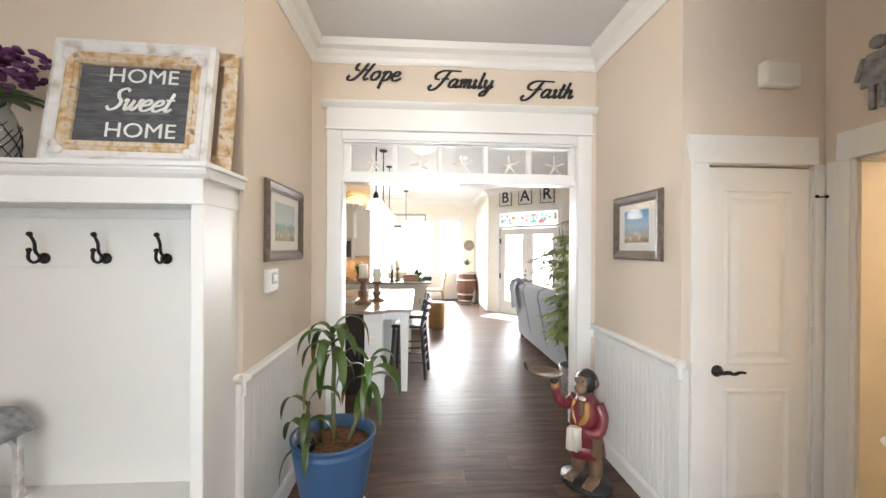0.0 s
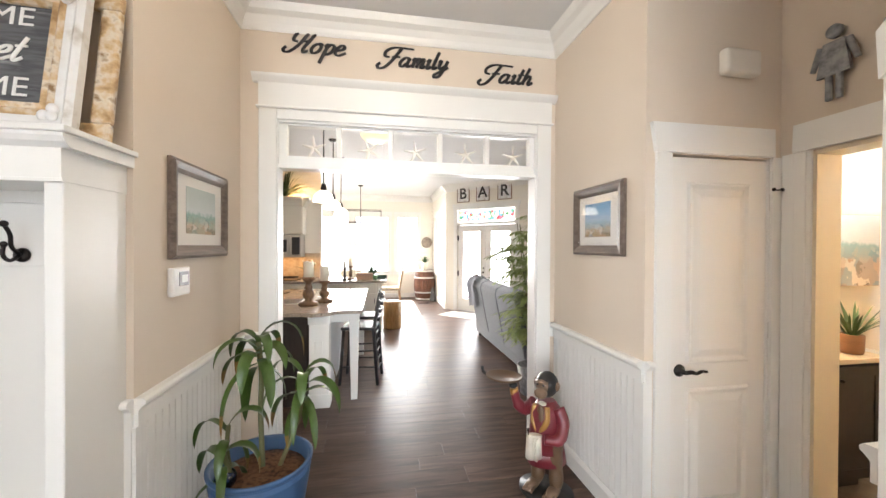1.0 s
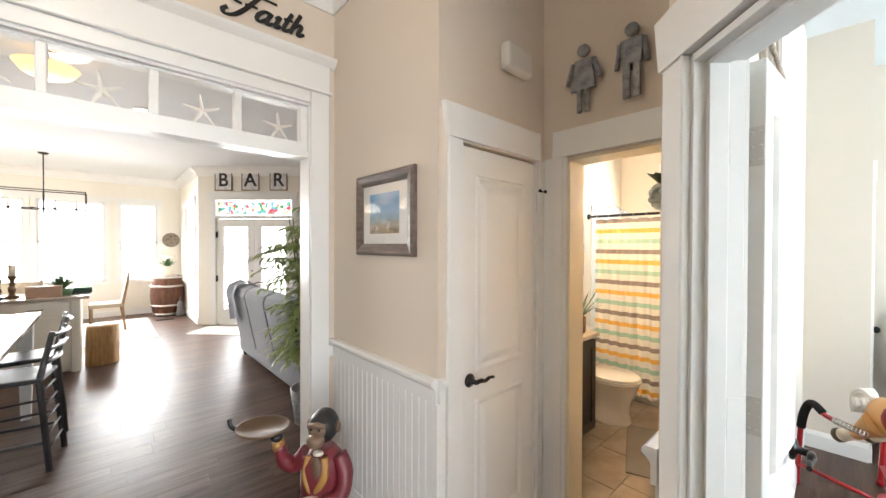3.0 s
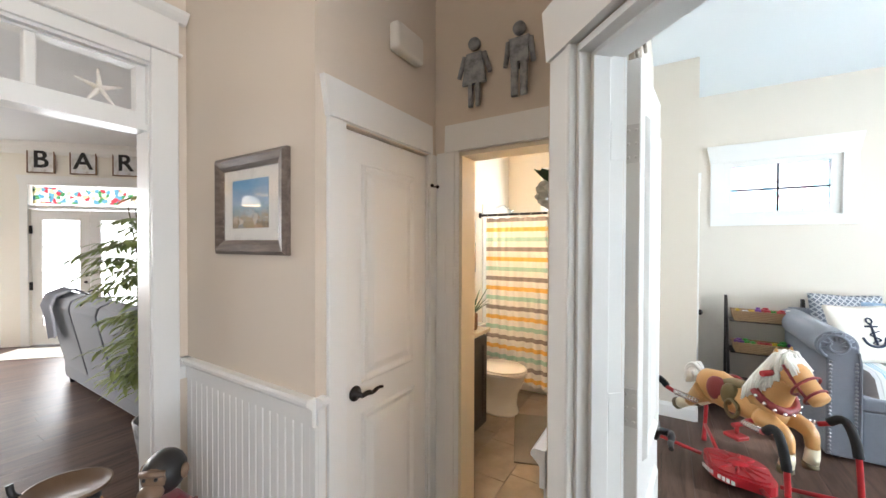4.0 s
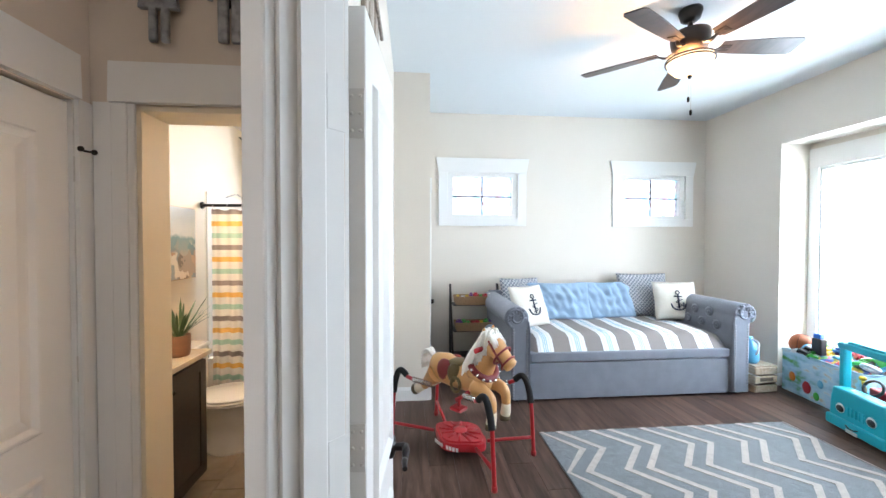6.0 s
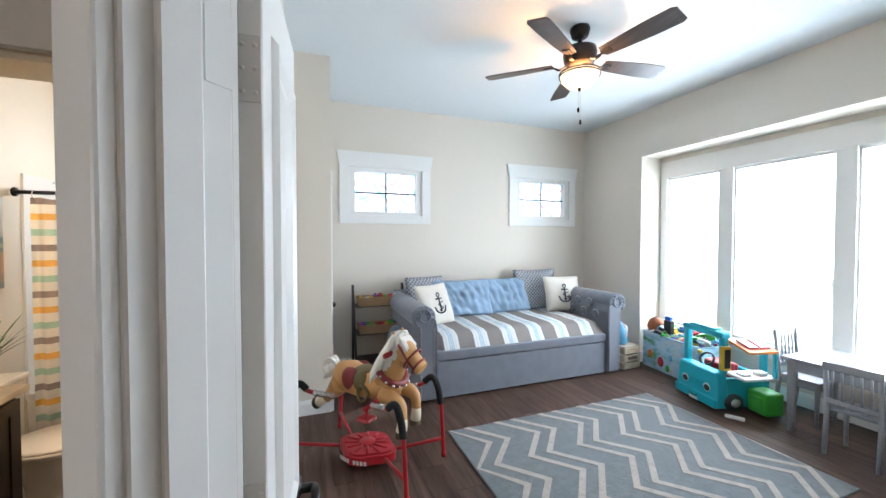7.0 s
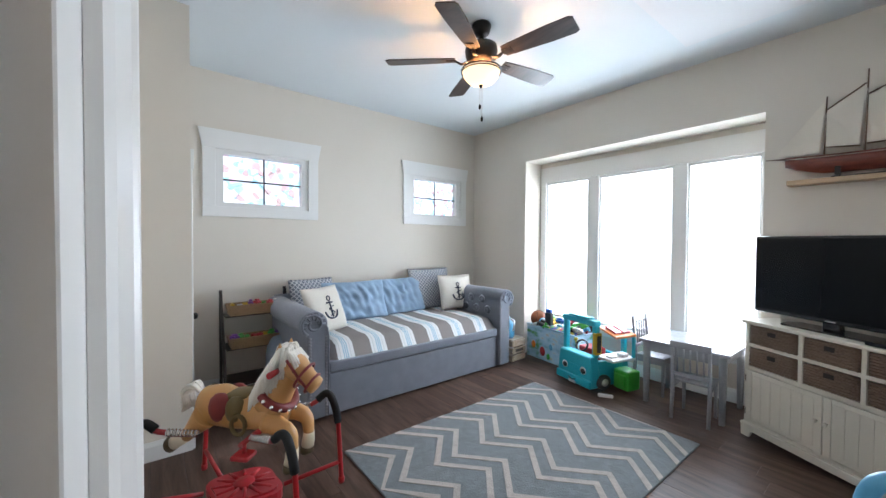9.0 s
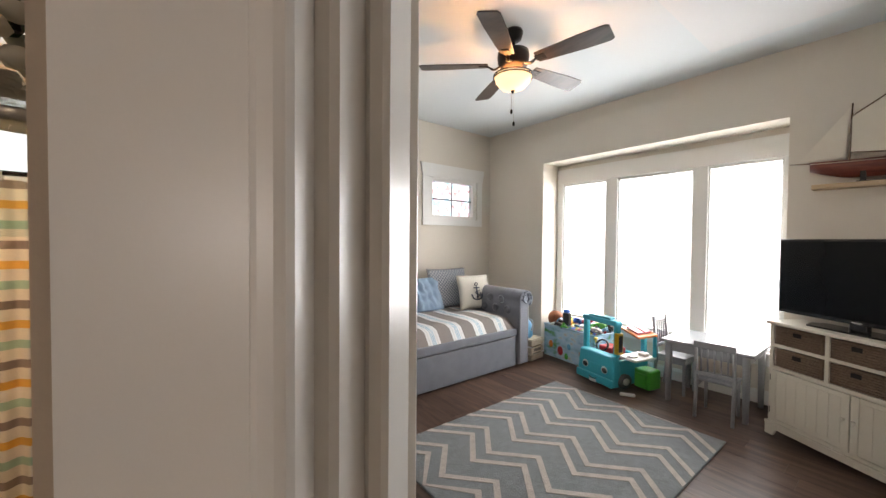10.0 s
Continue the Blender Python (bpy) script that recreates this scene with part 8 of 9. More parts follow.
part("bowl", joined(lathe([(0.13, 0.0), (0.135, 0.03), (0.12, 0.10), (0.13, 0.20), (0.165, 0.30), (0.185, 0.37), (0.19, 0.385), (0.0, 0.385)], 28, (0, -0.08, 0), squash=1.3), bx(-0.11, 0.11, 0.05, 0.36, 0.0, 0.36, 0.03, 3)), PORC, toi)
part("seat", lathe([(0.0, 0.388), (0.195, 0.388), (0.198, 0.398), (0.19, 0.408), (0.0, 0.408)], 28, (0, -0.08, 0), squash=1.28), PORC, toi)
part("lid", lathe([(0.0, 0.410), (0.192, 0.410), (0.195, 0.42), (0.18, 0.428), (0.0, 0.432)], 28, (0, -0.08, 0), squash=1.28), PORC, toi)
part("tank", bx(-0.22, 0.22, 0.19, 0.385, 0.36, 0.72, 0.025, 3), PORC, toi)
part("tank_lid", bx(-0.235, 0.235, 0.175, 0.39, 0.72, 0.755, 0.012, 2), PORC, toi)
part("flush_lever", tube([(-0.18, 0.185, 0.65), (-0.18, 0.165, 0.65), (-0.10, 0.165, 0.645)], 0.008, 8), CHROME, toi)
tub = thing("bathtub", (4.66, 1.85, 0), "white alcove bathtub behind the curtain", "bathtub")
part("apron", bx(-0.38, -0.34, -0.74, 0.74, 0.0, 0.50, 0.015, 2), PORC, tub)
part("rim", joined(bx(-0.38, 0.43, -0.74, -0.66, 0.46, 0.50), bx(-0.38, 0.43, 0.66, 0.74, 0.46, 0.50), bx(0.35, 0.43, -0.66, 0.66, 0.46, 0.50)), PORC, tub)
part("basin", bx(-0.34, 0.43, -0.74, 0.74, 0.0, 0.12), PORC, tub)
structure("wall_tub_surround", joined(bx(4.30, 5.10, 2.585, 2.599, 0.5, 2.0), bx(5.085, 5.099, 1.11, 2.585, 0.5, 1.93)), PORC, "white tub surround")
rod = thing("curtain_rod", (4.20, 1.85, 1.865), "dark bronze shower curtain rod", "curtain rod")
part("pole", tube([(0, -0.74, 0), (0, 0.735, 0)], 0.013, 12), BLACK, rod)
for y in (-0.735, 0.73):
    part("flange", moved(lathe([(0.0, 0), (0.03, 0), (0.03, 0.012), (0.0, 0.014)], 18), pose(0, y, 0, 90 if y > 0 else -90)), BLACK, rod)
cur = thing("shower_curtain", (4.20, 1.80, 0), "white shower curtain with teal, grey and orange stripes", "shower curtain")
cb = bmesh.new()
NU, NV = 150, 10
STRIPES = striped("striped shower cloth", 2, [(0.0, (0.82, 0.81, 0.78)), (0.06, (0.40, 0.62, 0.55)), (0.20, (0.82, 0.81, 0.78)), (0.395, (0.80, 0.48, 0.12)), (0.535, (0.82, 0.81, 0.78)), (0.73, (0.28, 0.245, 0.24)), (0.87, (0.82, 0.81, 0.78))], 0.312)
grid = [[cb.verts.new((0.022 * math.sin(u * 1.47 / 0.105 * 6.28 / 1 * 1.0) * (0.5 + 0.5 * v) + 0.01 * math.sin(u * 23), 0.70 - 1.36 * u, 0.09 + 1.74 * (1 - v) + 0.008 * math.sin(u * 60))) for v in [j / NV for j in range(NV + 1)]] for u in [i / NU for i in range(NU + 1)]]
for i in range(NU):
    for j in range(NV):
        cb.faces.new((grid[i][j], grid[i + 1][j], grid[i + 1][j + 1], grid[i][j + 1])).smooth = True
part("cloth", cb, STRIPES, cur)
for k in range(12):
    part("ring", moved(tube([(0.022 * math.cos(radians(a)), 0, 0.022 * math.sin(radians(a))) for a in range(0, 361, 30)], 0.003, 6), pose(0, 0.68 - 0.12 * k, 1.852)), NICKEL, cur)
shw = thing("shower_fixture", (4.62, 2.585, 1.98), "chrome shower head on a bent arm", "shower head")
part("arm", tube(smooth_path([(0, 0, 0), (0, -0.1, 0.03), (0, -0.17, -0.02)], 5), 0.009, 8), CHROME, shw)
part("rose", moved(lathe([(0.012, 0.0), (0.045, 0.04), (0.045, 0.05), (0.0, 0.052)], 18), pose(0, -0.17, -0.02, 155)), CHROME, shw)
art = thing("canvas_print", (3.81, 2.597, 1.535), "beach scene canvas with pale raw wood edges", "picture")
part("edge", bx(-0.26, 0.26, -0.035, 0.0, -0.285, 0.285), pine, art)
part("canvas", bx(-0.255, 0.255, -0.037, -0.0345, -0.28, 0.28), seascape("beach canvas", (0.50, 0.55, 0.58), (0.22, 0.36, 0.42), (0.50, 0.40, 0.32), 0.52, 6), art, "painted beach scene")
mat_ = thing("bath_mat", (3.42, 1.62, 0.007), "grey woven bath mat on the tiles", "bath mat", turn=20)
part("weave", bx(-0.38, 0.38, -0.24, 0.24, 0, 0.012, 0.005, 2), material("grey chenille", (0.17, 0.15, 0.13), 0.95, vary=0.3, grain=120, bump=0.9), mat_)
bw = thing("bath_window", (5.10, 1.75, 1.95), "small high white-framed bathroom window", "window", kind="structure")
part("window_frame", joined(bx(-0.02, 0.1, -0.42, -0.36, -0.05, 0.55), bx(-0.02, 0.1, 0.36, 0.42, -0.05, 0.55), bx(-0.02, 0.1, -0.36, 0.36, -0.05, 0.01), bx(-0.02, 0.1, -0.36, 0.36, 0.49, 0.55)), SASH, bw)
pp = part("pane", bx(0.05, 0.055, -0.36, 0.36, 0.01, 0.49), GLASS_DAY, bw)
pp.visible_shadow = False
vl = thing("vanity_light", (2.95, 2.597, 2.12), "bronze wall light with two glowing glass shades", "wall light")
part("plate", bx(-0.2, 0.2, -0.03, 0, -0.03, 0.03, 0.006, 2), BLACK, vl)
for x in (-0.13, 0.13):
    part("shade", lathe([(0.03, 0.0), (0.055, -0.11), (0.05, -0.11), (0.026, -0.005)], 18, (x, -0.09, 0.0)), glowing("lit opal glass", (1.0, 0.8, 0.55), 3.0), vl, "glowing opal glass shade")


# ---- kitchen, dining and living room ----
backdrop("backdrop_north", bx(-9, 9, 16.0, 16.02, -0.3, 6))
CABINET = material("cream painted cabinet", (0.76, 0.73, 0.65), 0.4, vary=0.03, scale=2, grain=120, bump=0.05)
GRANITE = mottled("speckled granite", [(0.08, 0.065, 0.055), (0.28, 0.22, 0.17), (0.42, 0.36, 0.30), (0.18, 0.14, 0.12), (0.52, 0.47, 0.41)], 48, 0.2, bump=0.02)
for k, (a, b) in enumerate(((-2.9, -1.9), (-1.75, -0.75), (-0.6, 0.4), (0.62, 1.28))):
    w = thing("dining_window", ((a + b) / 2, 11.42, 0.75), "tall white double-hung dining window", "window", "dining windows", kind="structure")
    h = (b - a) / 2
    part("casing", joined(bx(-h - 0.07, -h, -0.04, -0.02, -0.02, 1.70), bx(h, h + 0.07, -0.04, -0.02, -0.02, 1.70), bx(-h - 0.09, h + 0.09, -0.045, -0.02, 1.70, 1.82), bx(-h - 0.09, h + 0.09, -0.07, -0.02, -0.05, -0.02)), TRIM, w)
    part("sash", joined(bx(-h, -h + 0.04, 0, 0.05, 0, 1.70), bx(h - 0.04, h, 0, 0.05, 0, 1.70), bx(-h, h, 0, 0.05, 0, 0.05), bx(-h, h, 0, 0.05, 1.65, 1.70), bx(-h, h, 0, 0.05, 0.83, 0.87)), SASH, w)
    p = part("pane", bx(-h + 0.04, h - 0.04, 0.02, 0.025, 0.05, 1.65), GLASS_DAY, w)
    p.visible_shadow = False
# side window with blinds
sw = thing("side_window", (1.72, 10.15, 0.8), "dining side window with white slatted blinds", "window", kind="structure")
part("casing", joined(bx(-0.02, 0, -0.70, -0.60, -0.02, 1.56), bx(-0.02, 0, 0.60, 0.70, -0.02, 1.56), bx(-0.03, 0, -0.74, 0.74, 1.56, 1.72), bx(-0.05, 0, -0.72, 0.72, -0.06, -0.02)), TRIM, sw)
for k in range(30):
    part("slat", moved(bx(-0.022, 0.022, -0.59, 0.59, -0.0015, 0.0015), pose(0.04, 0, 0.03 + 0.051 * k, 0, 40, 0)), SASH, sw)

# island
isl = thing("kitchen_island", (-0.75, 4.75, 0), "kitchen island with a granite top, dark panel and white corner posts", "kitchen island")
part("end_panel", bx(-0.75, 0.20, -0.80, -0.78, 0.08, 0.88), ESP, isl, "espresso end panel")
part("cabinet_body", bx(-0.75, 0.20, -0.78, 0.95, 0.0, 0.88), ESP, isl)
part("knee_wall", bx(0.20, 0.36, -0.72, 0.95, 0.0, 0.88), material("pale grey painted board", (0.55, 0.57, 0.58), 0.5, vary=0.03), isl, "pale grey knee wall")
part("corner_post", joined(bx(0.20, 0.385, -0.85, -0.70, 0.0, 0.88, 0.004, 1), bx(0.19, 0.395, -0.86, -0.69, 0.0, 0.13, 0.004, 1), bx(0.19, 0.395, -0.86, -0.69, 0.80, 0.88, 0.004, 1)), TRIM, isl, "white square corner post")
part("outlet", bx(0.255, 0.325, -0.856, -0.849, 0.52, 0.64, 0.003, 1), TRIM, isl)
for y in (-0.67, 0.87):
    bm = bx(0.56, 0.66, y - 0.05, y + 0.05, 0.0, 0.88)
    for v in bm.verts:
        if v.co.z < 0.1:
            v.co.x, v.co.y = 0.61 + 0.62 * (v.co.x - 0.61), y + 0.62 * (v.co.y - y)
    part("leg", soften(bm, 0.003, 1), TRIM, isl, "white tapered leg")
part("apron", joined(bx(0.385, 0.58, -0.70, -0.68, 0.79, 0.88), bx(0.60, 0.62, -0.62, 0.83, 0.79, 0.88)), TRIM, isl)
top = tagged(part("island_worktop", prism([(-1.62, 3.86), (-0.62, 3.86), (-0.50, 3.80), (-0.36, 3.86), (-0.30, 3.95), (-0.06, 3.95), (-0.06, 5.80), (-1.62, 5.80)], 0.885, 0.92, "z"), GRANITE), "speckled granite island worktop", "worktop")
snk = thing("kitchen_sink", (-1.05, 4.62, 0.92), "stainless undermount sink set in the island", "sink")
part("rim", joined(bx(-0.3, 0.3, -0.2, -0.185, -0.002, 0.004), bx(-0.3, 0.3, 0.185, 0.2, -0.002, 0.004), bx(-0.3, -0.285, -0.185, 0.185, -0.002, 0.004), bx(0.285, 0.3, -0.185, 0.185, -0.002, 0.004)), STEEL, snk)
# no basin is cut: a flat dark plate paints in its shade
part("well_shade", bx(-0.285, 0.285, -0.185, 0.185, 0.0005, 0.002), material("shadowed steel", (0.12, 0.12, 0.12), 0.35, 0.8), snk)
part("tap", joined(tube(smooth_path([(0, 0.24, 0), (0, 0.24, 0.2), (0, 0.16, 0.27), (0, 0.06, 0.22)], 5), 0.012, 10), tube([(0.04, 0.24, 0.06), (0.11, 0.24, 0.08)], 0.007, 8)), BLACK, snk, "dark bronze tap")
TURNED = wood("turned walnut brown wood", (0.11, 0.055, 0.028), (0.26, 0.15, 0.08), 0.45, 6, (8, 8, 1))
WAX = material("ivory wax", (0.76, 0.70, 0.58), 0.5, vary=0.04)


def candle_holder(at, h, r, ch, mat, label):
    c = thing("candle_holder", at, label, "candle holder", "candle holders")
    p = [(0.0, 0.0), (1.0, 0.0), (1.02, 0.05), (0.95, 0.10), (0.5, 0.14), (0.36, 0.2), (0.55, 0.30), (0.62, 0.42), (0.55, 0.5), (0.32, 0.56), (0.48, 0.62), (0.34, 0.68), (0.30, 0.8), (0.62, 0.9), (0.68, 0.97), (0.64, 1.0), (0.0, 1.0)]
    part("stem", lathe([(r * a, h * b) for a, b in p], 24), mat, c)
    part("candle", lathe([(0.0, h), (r * 0.52, h), (r * 0.52, h + ch - 0.005), (r * 0.45, h + ch), (0.0, h + ch - 0.01)], 20), WAX, c, "ivory pillar candle")


candle_holder((-0.63, 4.33, 0.92), 0.30, 0.10, 0.16, TURNED, "tall turned wooden candle holder with an ivory candle")
candle_holder((-0.50, 4.56, 0.92), 0.24, 0.095, 0.16, TURNED, "turned wooden candle holder with an ivory candle")
candle_holder((-0.52, 7.25, 0.92), 0.22, 0.05, 0.13, DARKWOOD, "slim dark wooden candle holder")
candle_holder((-0.42, 7.32, 0.92), 0.26, 0.06, 0.13, TURNED, "slim brown wooden candle holder")

STOOL = wood("charcoal stained wood", (0.025, 0.025, 0.028), (0.06, 0.058, 0.06), 0.4, 5, (8, 8, 1))


def bar_stool(m):
    """Ladder-back counter stool, back towards +x."""
    s = thing("bar_stool", (0, 0, 0), "charcoal wooden counter stool with a ladder back", "bar stool", "stools at the island")
    part("seat", bx(-0.19, 0.19, -0.20, 0.20, 0.61, 0.645, 0.012, 2), STOOL, s)
    for y in (-0.17, 0.17):
        part("back_leg", tube([(0.22, y * 1.1, 0.0), (0.17, y, 0.62), (0.235, y, 0.95)], [0.02, 0.022, 0.017], 6), STOOL, s)
        part("leg", tube([(-0.20, y * 1.1, 0.0), (-0.16, y, 0.61)], 0.02, 6), STOOL, s)
        part("side_rung", tube([(-0.19, y * 1.07, 0.2), (0.20, y * 1.07, 0.2)], 0.011, 6), STOOL, s)
    for z, x in ((0.74, 0.195), (0.83, 0.213), (0.92, 0.23)):
        part("back_slat", tube(smooth_path([(x, -0.175, z), (x + 0.03, 0, z), (x, 0.175, z)], 4), 0.022, 6, flat=0.45), STOOL, s)
    for k in range(5):
        z = 0.14 + 0.1 * k
        part("rung", tube([(0.22 - 0.05 * z / 0.62, -0.18, z), (0.22 - 0.05 * z / 0.62, 0.18, z)], 0.010, 6), STOOL, s)
    s.matrix_basis = m
    return s


bs = bar_stool(pose(-0.10, 4.62, 0, 0, 0, -8))
copy_thing(bs, pose(-0.10, 5.25, 0, 0, 0, 4))

# back run of cabinets and the peninsula
def base_unit(x0, x1, label):
    u = thing("base_cabinet", (x0, 7.06, 0), label, "cabinet", "kitchen base cabinets")
    w = x1 - x0
    part("carcass", joined(bx(0.0, w, 0.02, 0.60, 0.10, 0.88), bx(0.0, w, 0.08, 0.60, 0.0, 0.10)), CABINET, u)
    d = part("drawer", bx(0.012, w - 0.012, 0.0, 0.02, 0.70, 0.865, 0.004, 1), CABINET, u)
    part("pull", tube(smooth_path([(w / 2 - 0.06, 0.0, 0.79), (w / 2 - 0.05, -0.025, 0.785), (w / 2 + 0.05, -0.025, 0.785), (w / 2 + 0.06, 0.0, 0.79)], 3), 0.006, 8), BLACK, d, "dark cup pull")
    d = part("door", joined(bx(0.012, w - 0.012, 0.0, 0.02, 0.115, 0.685, 0.004, 1), bx(0.012, 0.07, -0.006, 0.0, 0.115, 0.685), bx(w - 0.07, w - 0.012, -0.006, 0.0, 0.115, 0.685), bx(0.07, w - 0.07, -0.006, 0.0, 0.115, 0.175), bx(0.07, w - 0.07, -0.006, 0.0, 0.625, 0.685)), CABINET, u)
    part("pull", tube([(w - 0.05, -0.02, 0.5), (w - 0.05, -0.02, 0.6)], 0.006, 8), BLACK, d)


for k in range(7):
    base_unit(-3.95 + 0.575 * k, -3.95 + 0.575 * (k + 1), "cream painted kitchen base cabinet")
part("peninsula_post", bx(0.075, 0.16, 7.05, 7.66, 0, 0.88, 0.005, 1), CABINET)
tagged(bpy.data.objects["peninsula_post"], "cream end panel of the peninsula", "cabinet panel")
tagged(part("peninsula_worktop", joined(bx(-4.0, 0.24, 7.02, 7.72, 0.885, 0.92, 0.006, 2), bx(-4.0, -1.06, 7.72, 7.995, 0.885, 0.92)), GRANITE), "speckled granite peninsula worktop", "worktop")
for x0, x1, z0, z1 in ((-3.6, -2.92, 1.40, 2.36), (-2.90, -2.14, 1.40, 2.36), (-2.12, -1.34, 1.77, 2.36)):
    u = thing("wall_cabinet", (x0, 7.995, z0), "cream painted kitchen wall cabinet", "cabinet", "kitchen wall cabinets")
    w, h = x1 - x0, z1 - z0
    part("carcass", bx(0, w, -0.34, 0, 0, h), CABINET, u)
    for a, b in ((0.01, w / 2 - 0.004), (w / 2 + 0.004, w - 0.01)):
        d = part("door", joined(bx(a, b, -0.36, -0.341, 0.01, h - 0.01, 0.004, 1), bx(a, a + 0.055, -0.366, -0.36, 0.01, h - 0.01), bx(b - 0.055, b, -0.366, -0.36, 0.01, h - 0.01), bx(a, b, -0.3655, -0.36, 0.01, 0.065), bx(a, b, -0.3655, -0.36, h - 0.065, h - 0.01)), CABINET, u)
        part("knob", ball((b - 0.03 if a < 0.1 else a + 0.03, -0.375, 0.05), (0.012, 0.012, 0.012), 10), BLACK, d)
structure("trim_cabinet_crown", joined(moulding(CROWN, (-3.62, 7.64), (-1.34, 7.64), (0, -1), 2.30), moulding(CROWN, (-1.33, 7.99), (-1.33, 7.64), (1, 0), 2.30)), CABINET, "cream crown on the wall cabinets", "trim")
mw = thing("microwave", (-2.10, 7.98, 1.33), "stainless microwave over the kitchen range", "microwave")
part("housing", bx(0, 0.74, -0.38, 0, 0, 0.43, 0.006, 1), STEEL, mw)
part("door", bx(0.02, 0.56, -0.395, -0.38, 0.05, 0.38, 0.004, 1), STEEL, mw)
part("window", bx(0.08, 0.49, -0.399, -0.3945, 0.10, 0.33), material("dark oven glass", (0.05, 0.05, 0.055), 0.15, bump=0), mw, "dark glass window")
part("controls", bx(0.58, 0.72, -0.395, -0.38, 0.05, 0.38, 0.004, 1), material("dark control panel", (0.04, 0.04, 0.045), 0.3), mw)
part("handle", tube([(0.545, -0.42, 0.08), (0.545, -0.42, 0.35)], 0.009, 8), STEEL, mw)
structure("wall_backsplash", bx(-3.6, -1.06, 7.984, 7.999, 0.92, 1.40), mottled("tumbled stone tile", [(0.30, 0.22, 0.15), (0.45, 0.36, 0.26), (0.38, 0.29, 0.2)], 9, 0.5), "warm stone backsplash", "backsplash")
ck = thing("cooktop", (-1.72, 7.35, 0.92), "black gas cooktop with iron grates", "cooktop")
part("glass", bx(-0.38, 0.38, -0.25, 0.25, 0, 0.012, 0.004, 1), GLOSS, ck)
for x in (-0.2, 0.2):
    part("grate", joined(*[tube([(x - 0.14, y, 0.05), (x + 0.14, y, 0.05)], 0.008, 6) for y in (-0.16, 0, 0.16)], *[tube([(x + d, -0.18, 0.05), (x + d, 0.18, 0.05)], 0.008, 6) for d in (-0.12, 0.12)], *[tube([(x + d, y, 0.01), (x + d, y, 0.05)], 0.006, 6) for d in (-0.12, 0.12) for y in (-0.16, 0.16)]), FOAM, ck)
for at, r, h, col in (((-2.35, 7.5, 0.92), 0.07, 0.16, "orange"), ((-2.6, 7.55, 0.92), 0.05, 0.22, "red"), ((-2.85, 7.5, 0.92), 0.08, 0.13, "black")):
    c = thing("canister", at, "%s ceramic kitchen canister" % col, "canister")
    part("vessel", lathe([(0.0, 0), (r, 0), (r * 1.05, h * 0.5), (r * 0.9, h), (0.0, h)], 18), PLASTIC[col], c)
    part("lid", lathe([(r * 0.92, h), (r * 0.8, h + 0.02), (0.015, h + 0.025), (0.02, h + 0.045), (0.0, h + 0.05)], 18), PLASTIC[col], c)


def bushy(name, at, label, count, spread, length, width, pot_r, pot_h, pot_mat, seed, flower=False, category="potted plant"):
    o = thing(name, at, label, category)
    part("pot", lathe([(0.0, 0), (pot_r * 0.8, 0), (pot_r, pot_h), (pot_r * 0.9, pot_h), (0.0, pot_h * 0.9)], 18), pot_mat, o)
    rg = random.Random(seed)
    bm = bmesh.new()
    for k in range(count):
        a, u = rg.random() * 6.28, rg.random()
        leaf_blade(bm, (0.3 * pot_r * math.cos(a), 0.3 * pot_r * math.sin(a), pot_h * 0.9), (math.cos(a) * spread * u, math.sin(a) * spread * u, 1.0), length * (0.6 + 0.6 * rg.random()), width, 0.25 + 0.6 * u, 5)
    part("foliage", bm, LEAF, o)
    if flower:
        fb = bmesh.new()
        for k in range(30):
            a, u = rg.random() * 6.28, rg.random()
            ball((spread * 0.18 * u * math.cos(a), spread * 0.18 * u * math.sin(a), pot_h + length * (0.7 + 0.3 * rg.random())), (0.022, 0.022, 0.016), 6, fb)
        part("blossom", fb, PETAL, o)
    return o


CLAY = material("terracotta", (0.33, 0.15, 0.08), 0.8, vary=0.12)
bushy("fern", (-1.72, 7.80, 2.36), "green fern in a pot on the wall cabinets", 90, 1.9, 0.60, 0.045, 0.11, 0.14, CLAY, 31)
bushy("copper_pot_plant", (-2.5, 7.80, 2.36), "leafy plant in a copper pot on the wall cabinets", 30, 1.0, 0.25, 0.04, 0.10, 0.16, CLAY, 33)
bushy("counter_plant", (-1.22, 7.62, 0.92), "small flowering plant on the counter", 40, 0.9, 0.24, 0.035, 0.06, 0.10, CLAY, 35, True)
bushy("herb_planter", (-0.02, 7.42, 0.92), "bright green herbs in a low planter", 70, 0.8, 0.16, 0.03, 0.11, 0.08, material("green glazed planter", (0.12, 0.25, 0.1), 0.4), 37)
bxp = thing("wooden_box", (-0.16, 7.28, 0.92), "pale pink-washed wooden box on the peninsula", "box")
part("body", bx(-0.15, 0.15, -0.07, 0.07, 0, 0.11, 0.004, 1), material("pink washed wood", (0.42, 0.28, 0.2), 0.7, vary=0.1), bxp)
part("lid", bx(-0.155, 0.155, -0.075, 0.075, 0.11, 0.125, 0.004, 1), material("pink washed wood lid", (0.46, 0.31, 0.23), 0.7, vary=0.1), bxp)
gb = thing("book_stack", (0.16, 7.50, 0.92), "dark green books stacked on the peninsula", "books")
for k, c in enumerate((0.06, 0.09)):
    part("book", bx(-0.10, 0.10, -0.06, 0.06, 0.035 * k, 0.033 + 0.035 * k, 0.003, 1), material("green cloth cover", (0.03, c, 0.05), 0.7), gb)

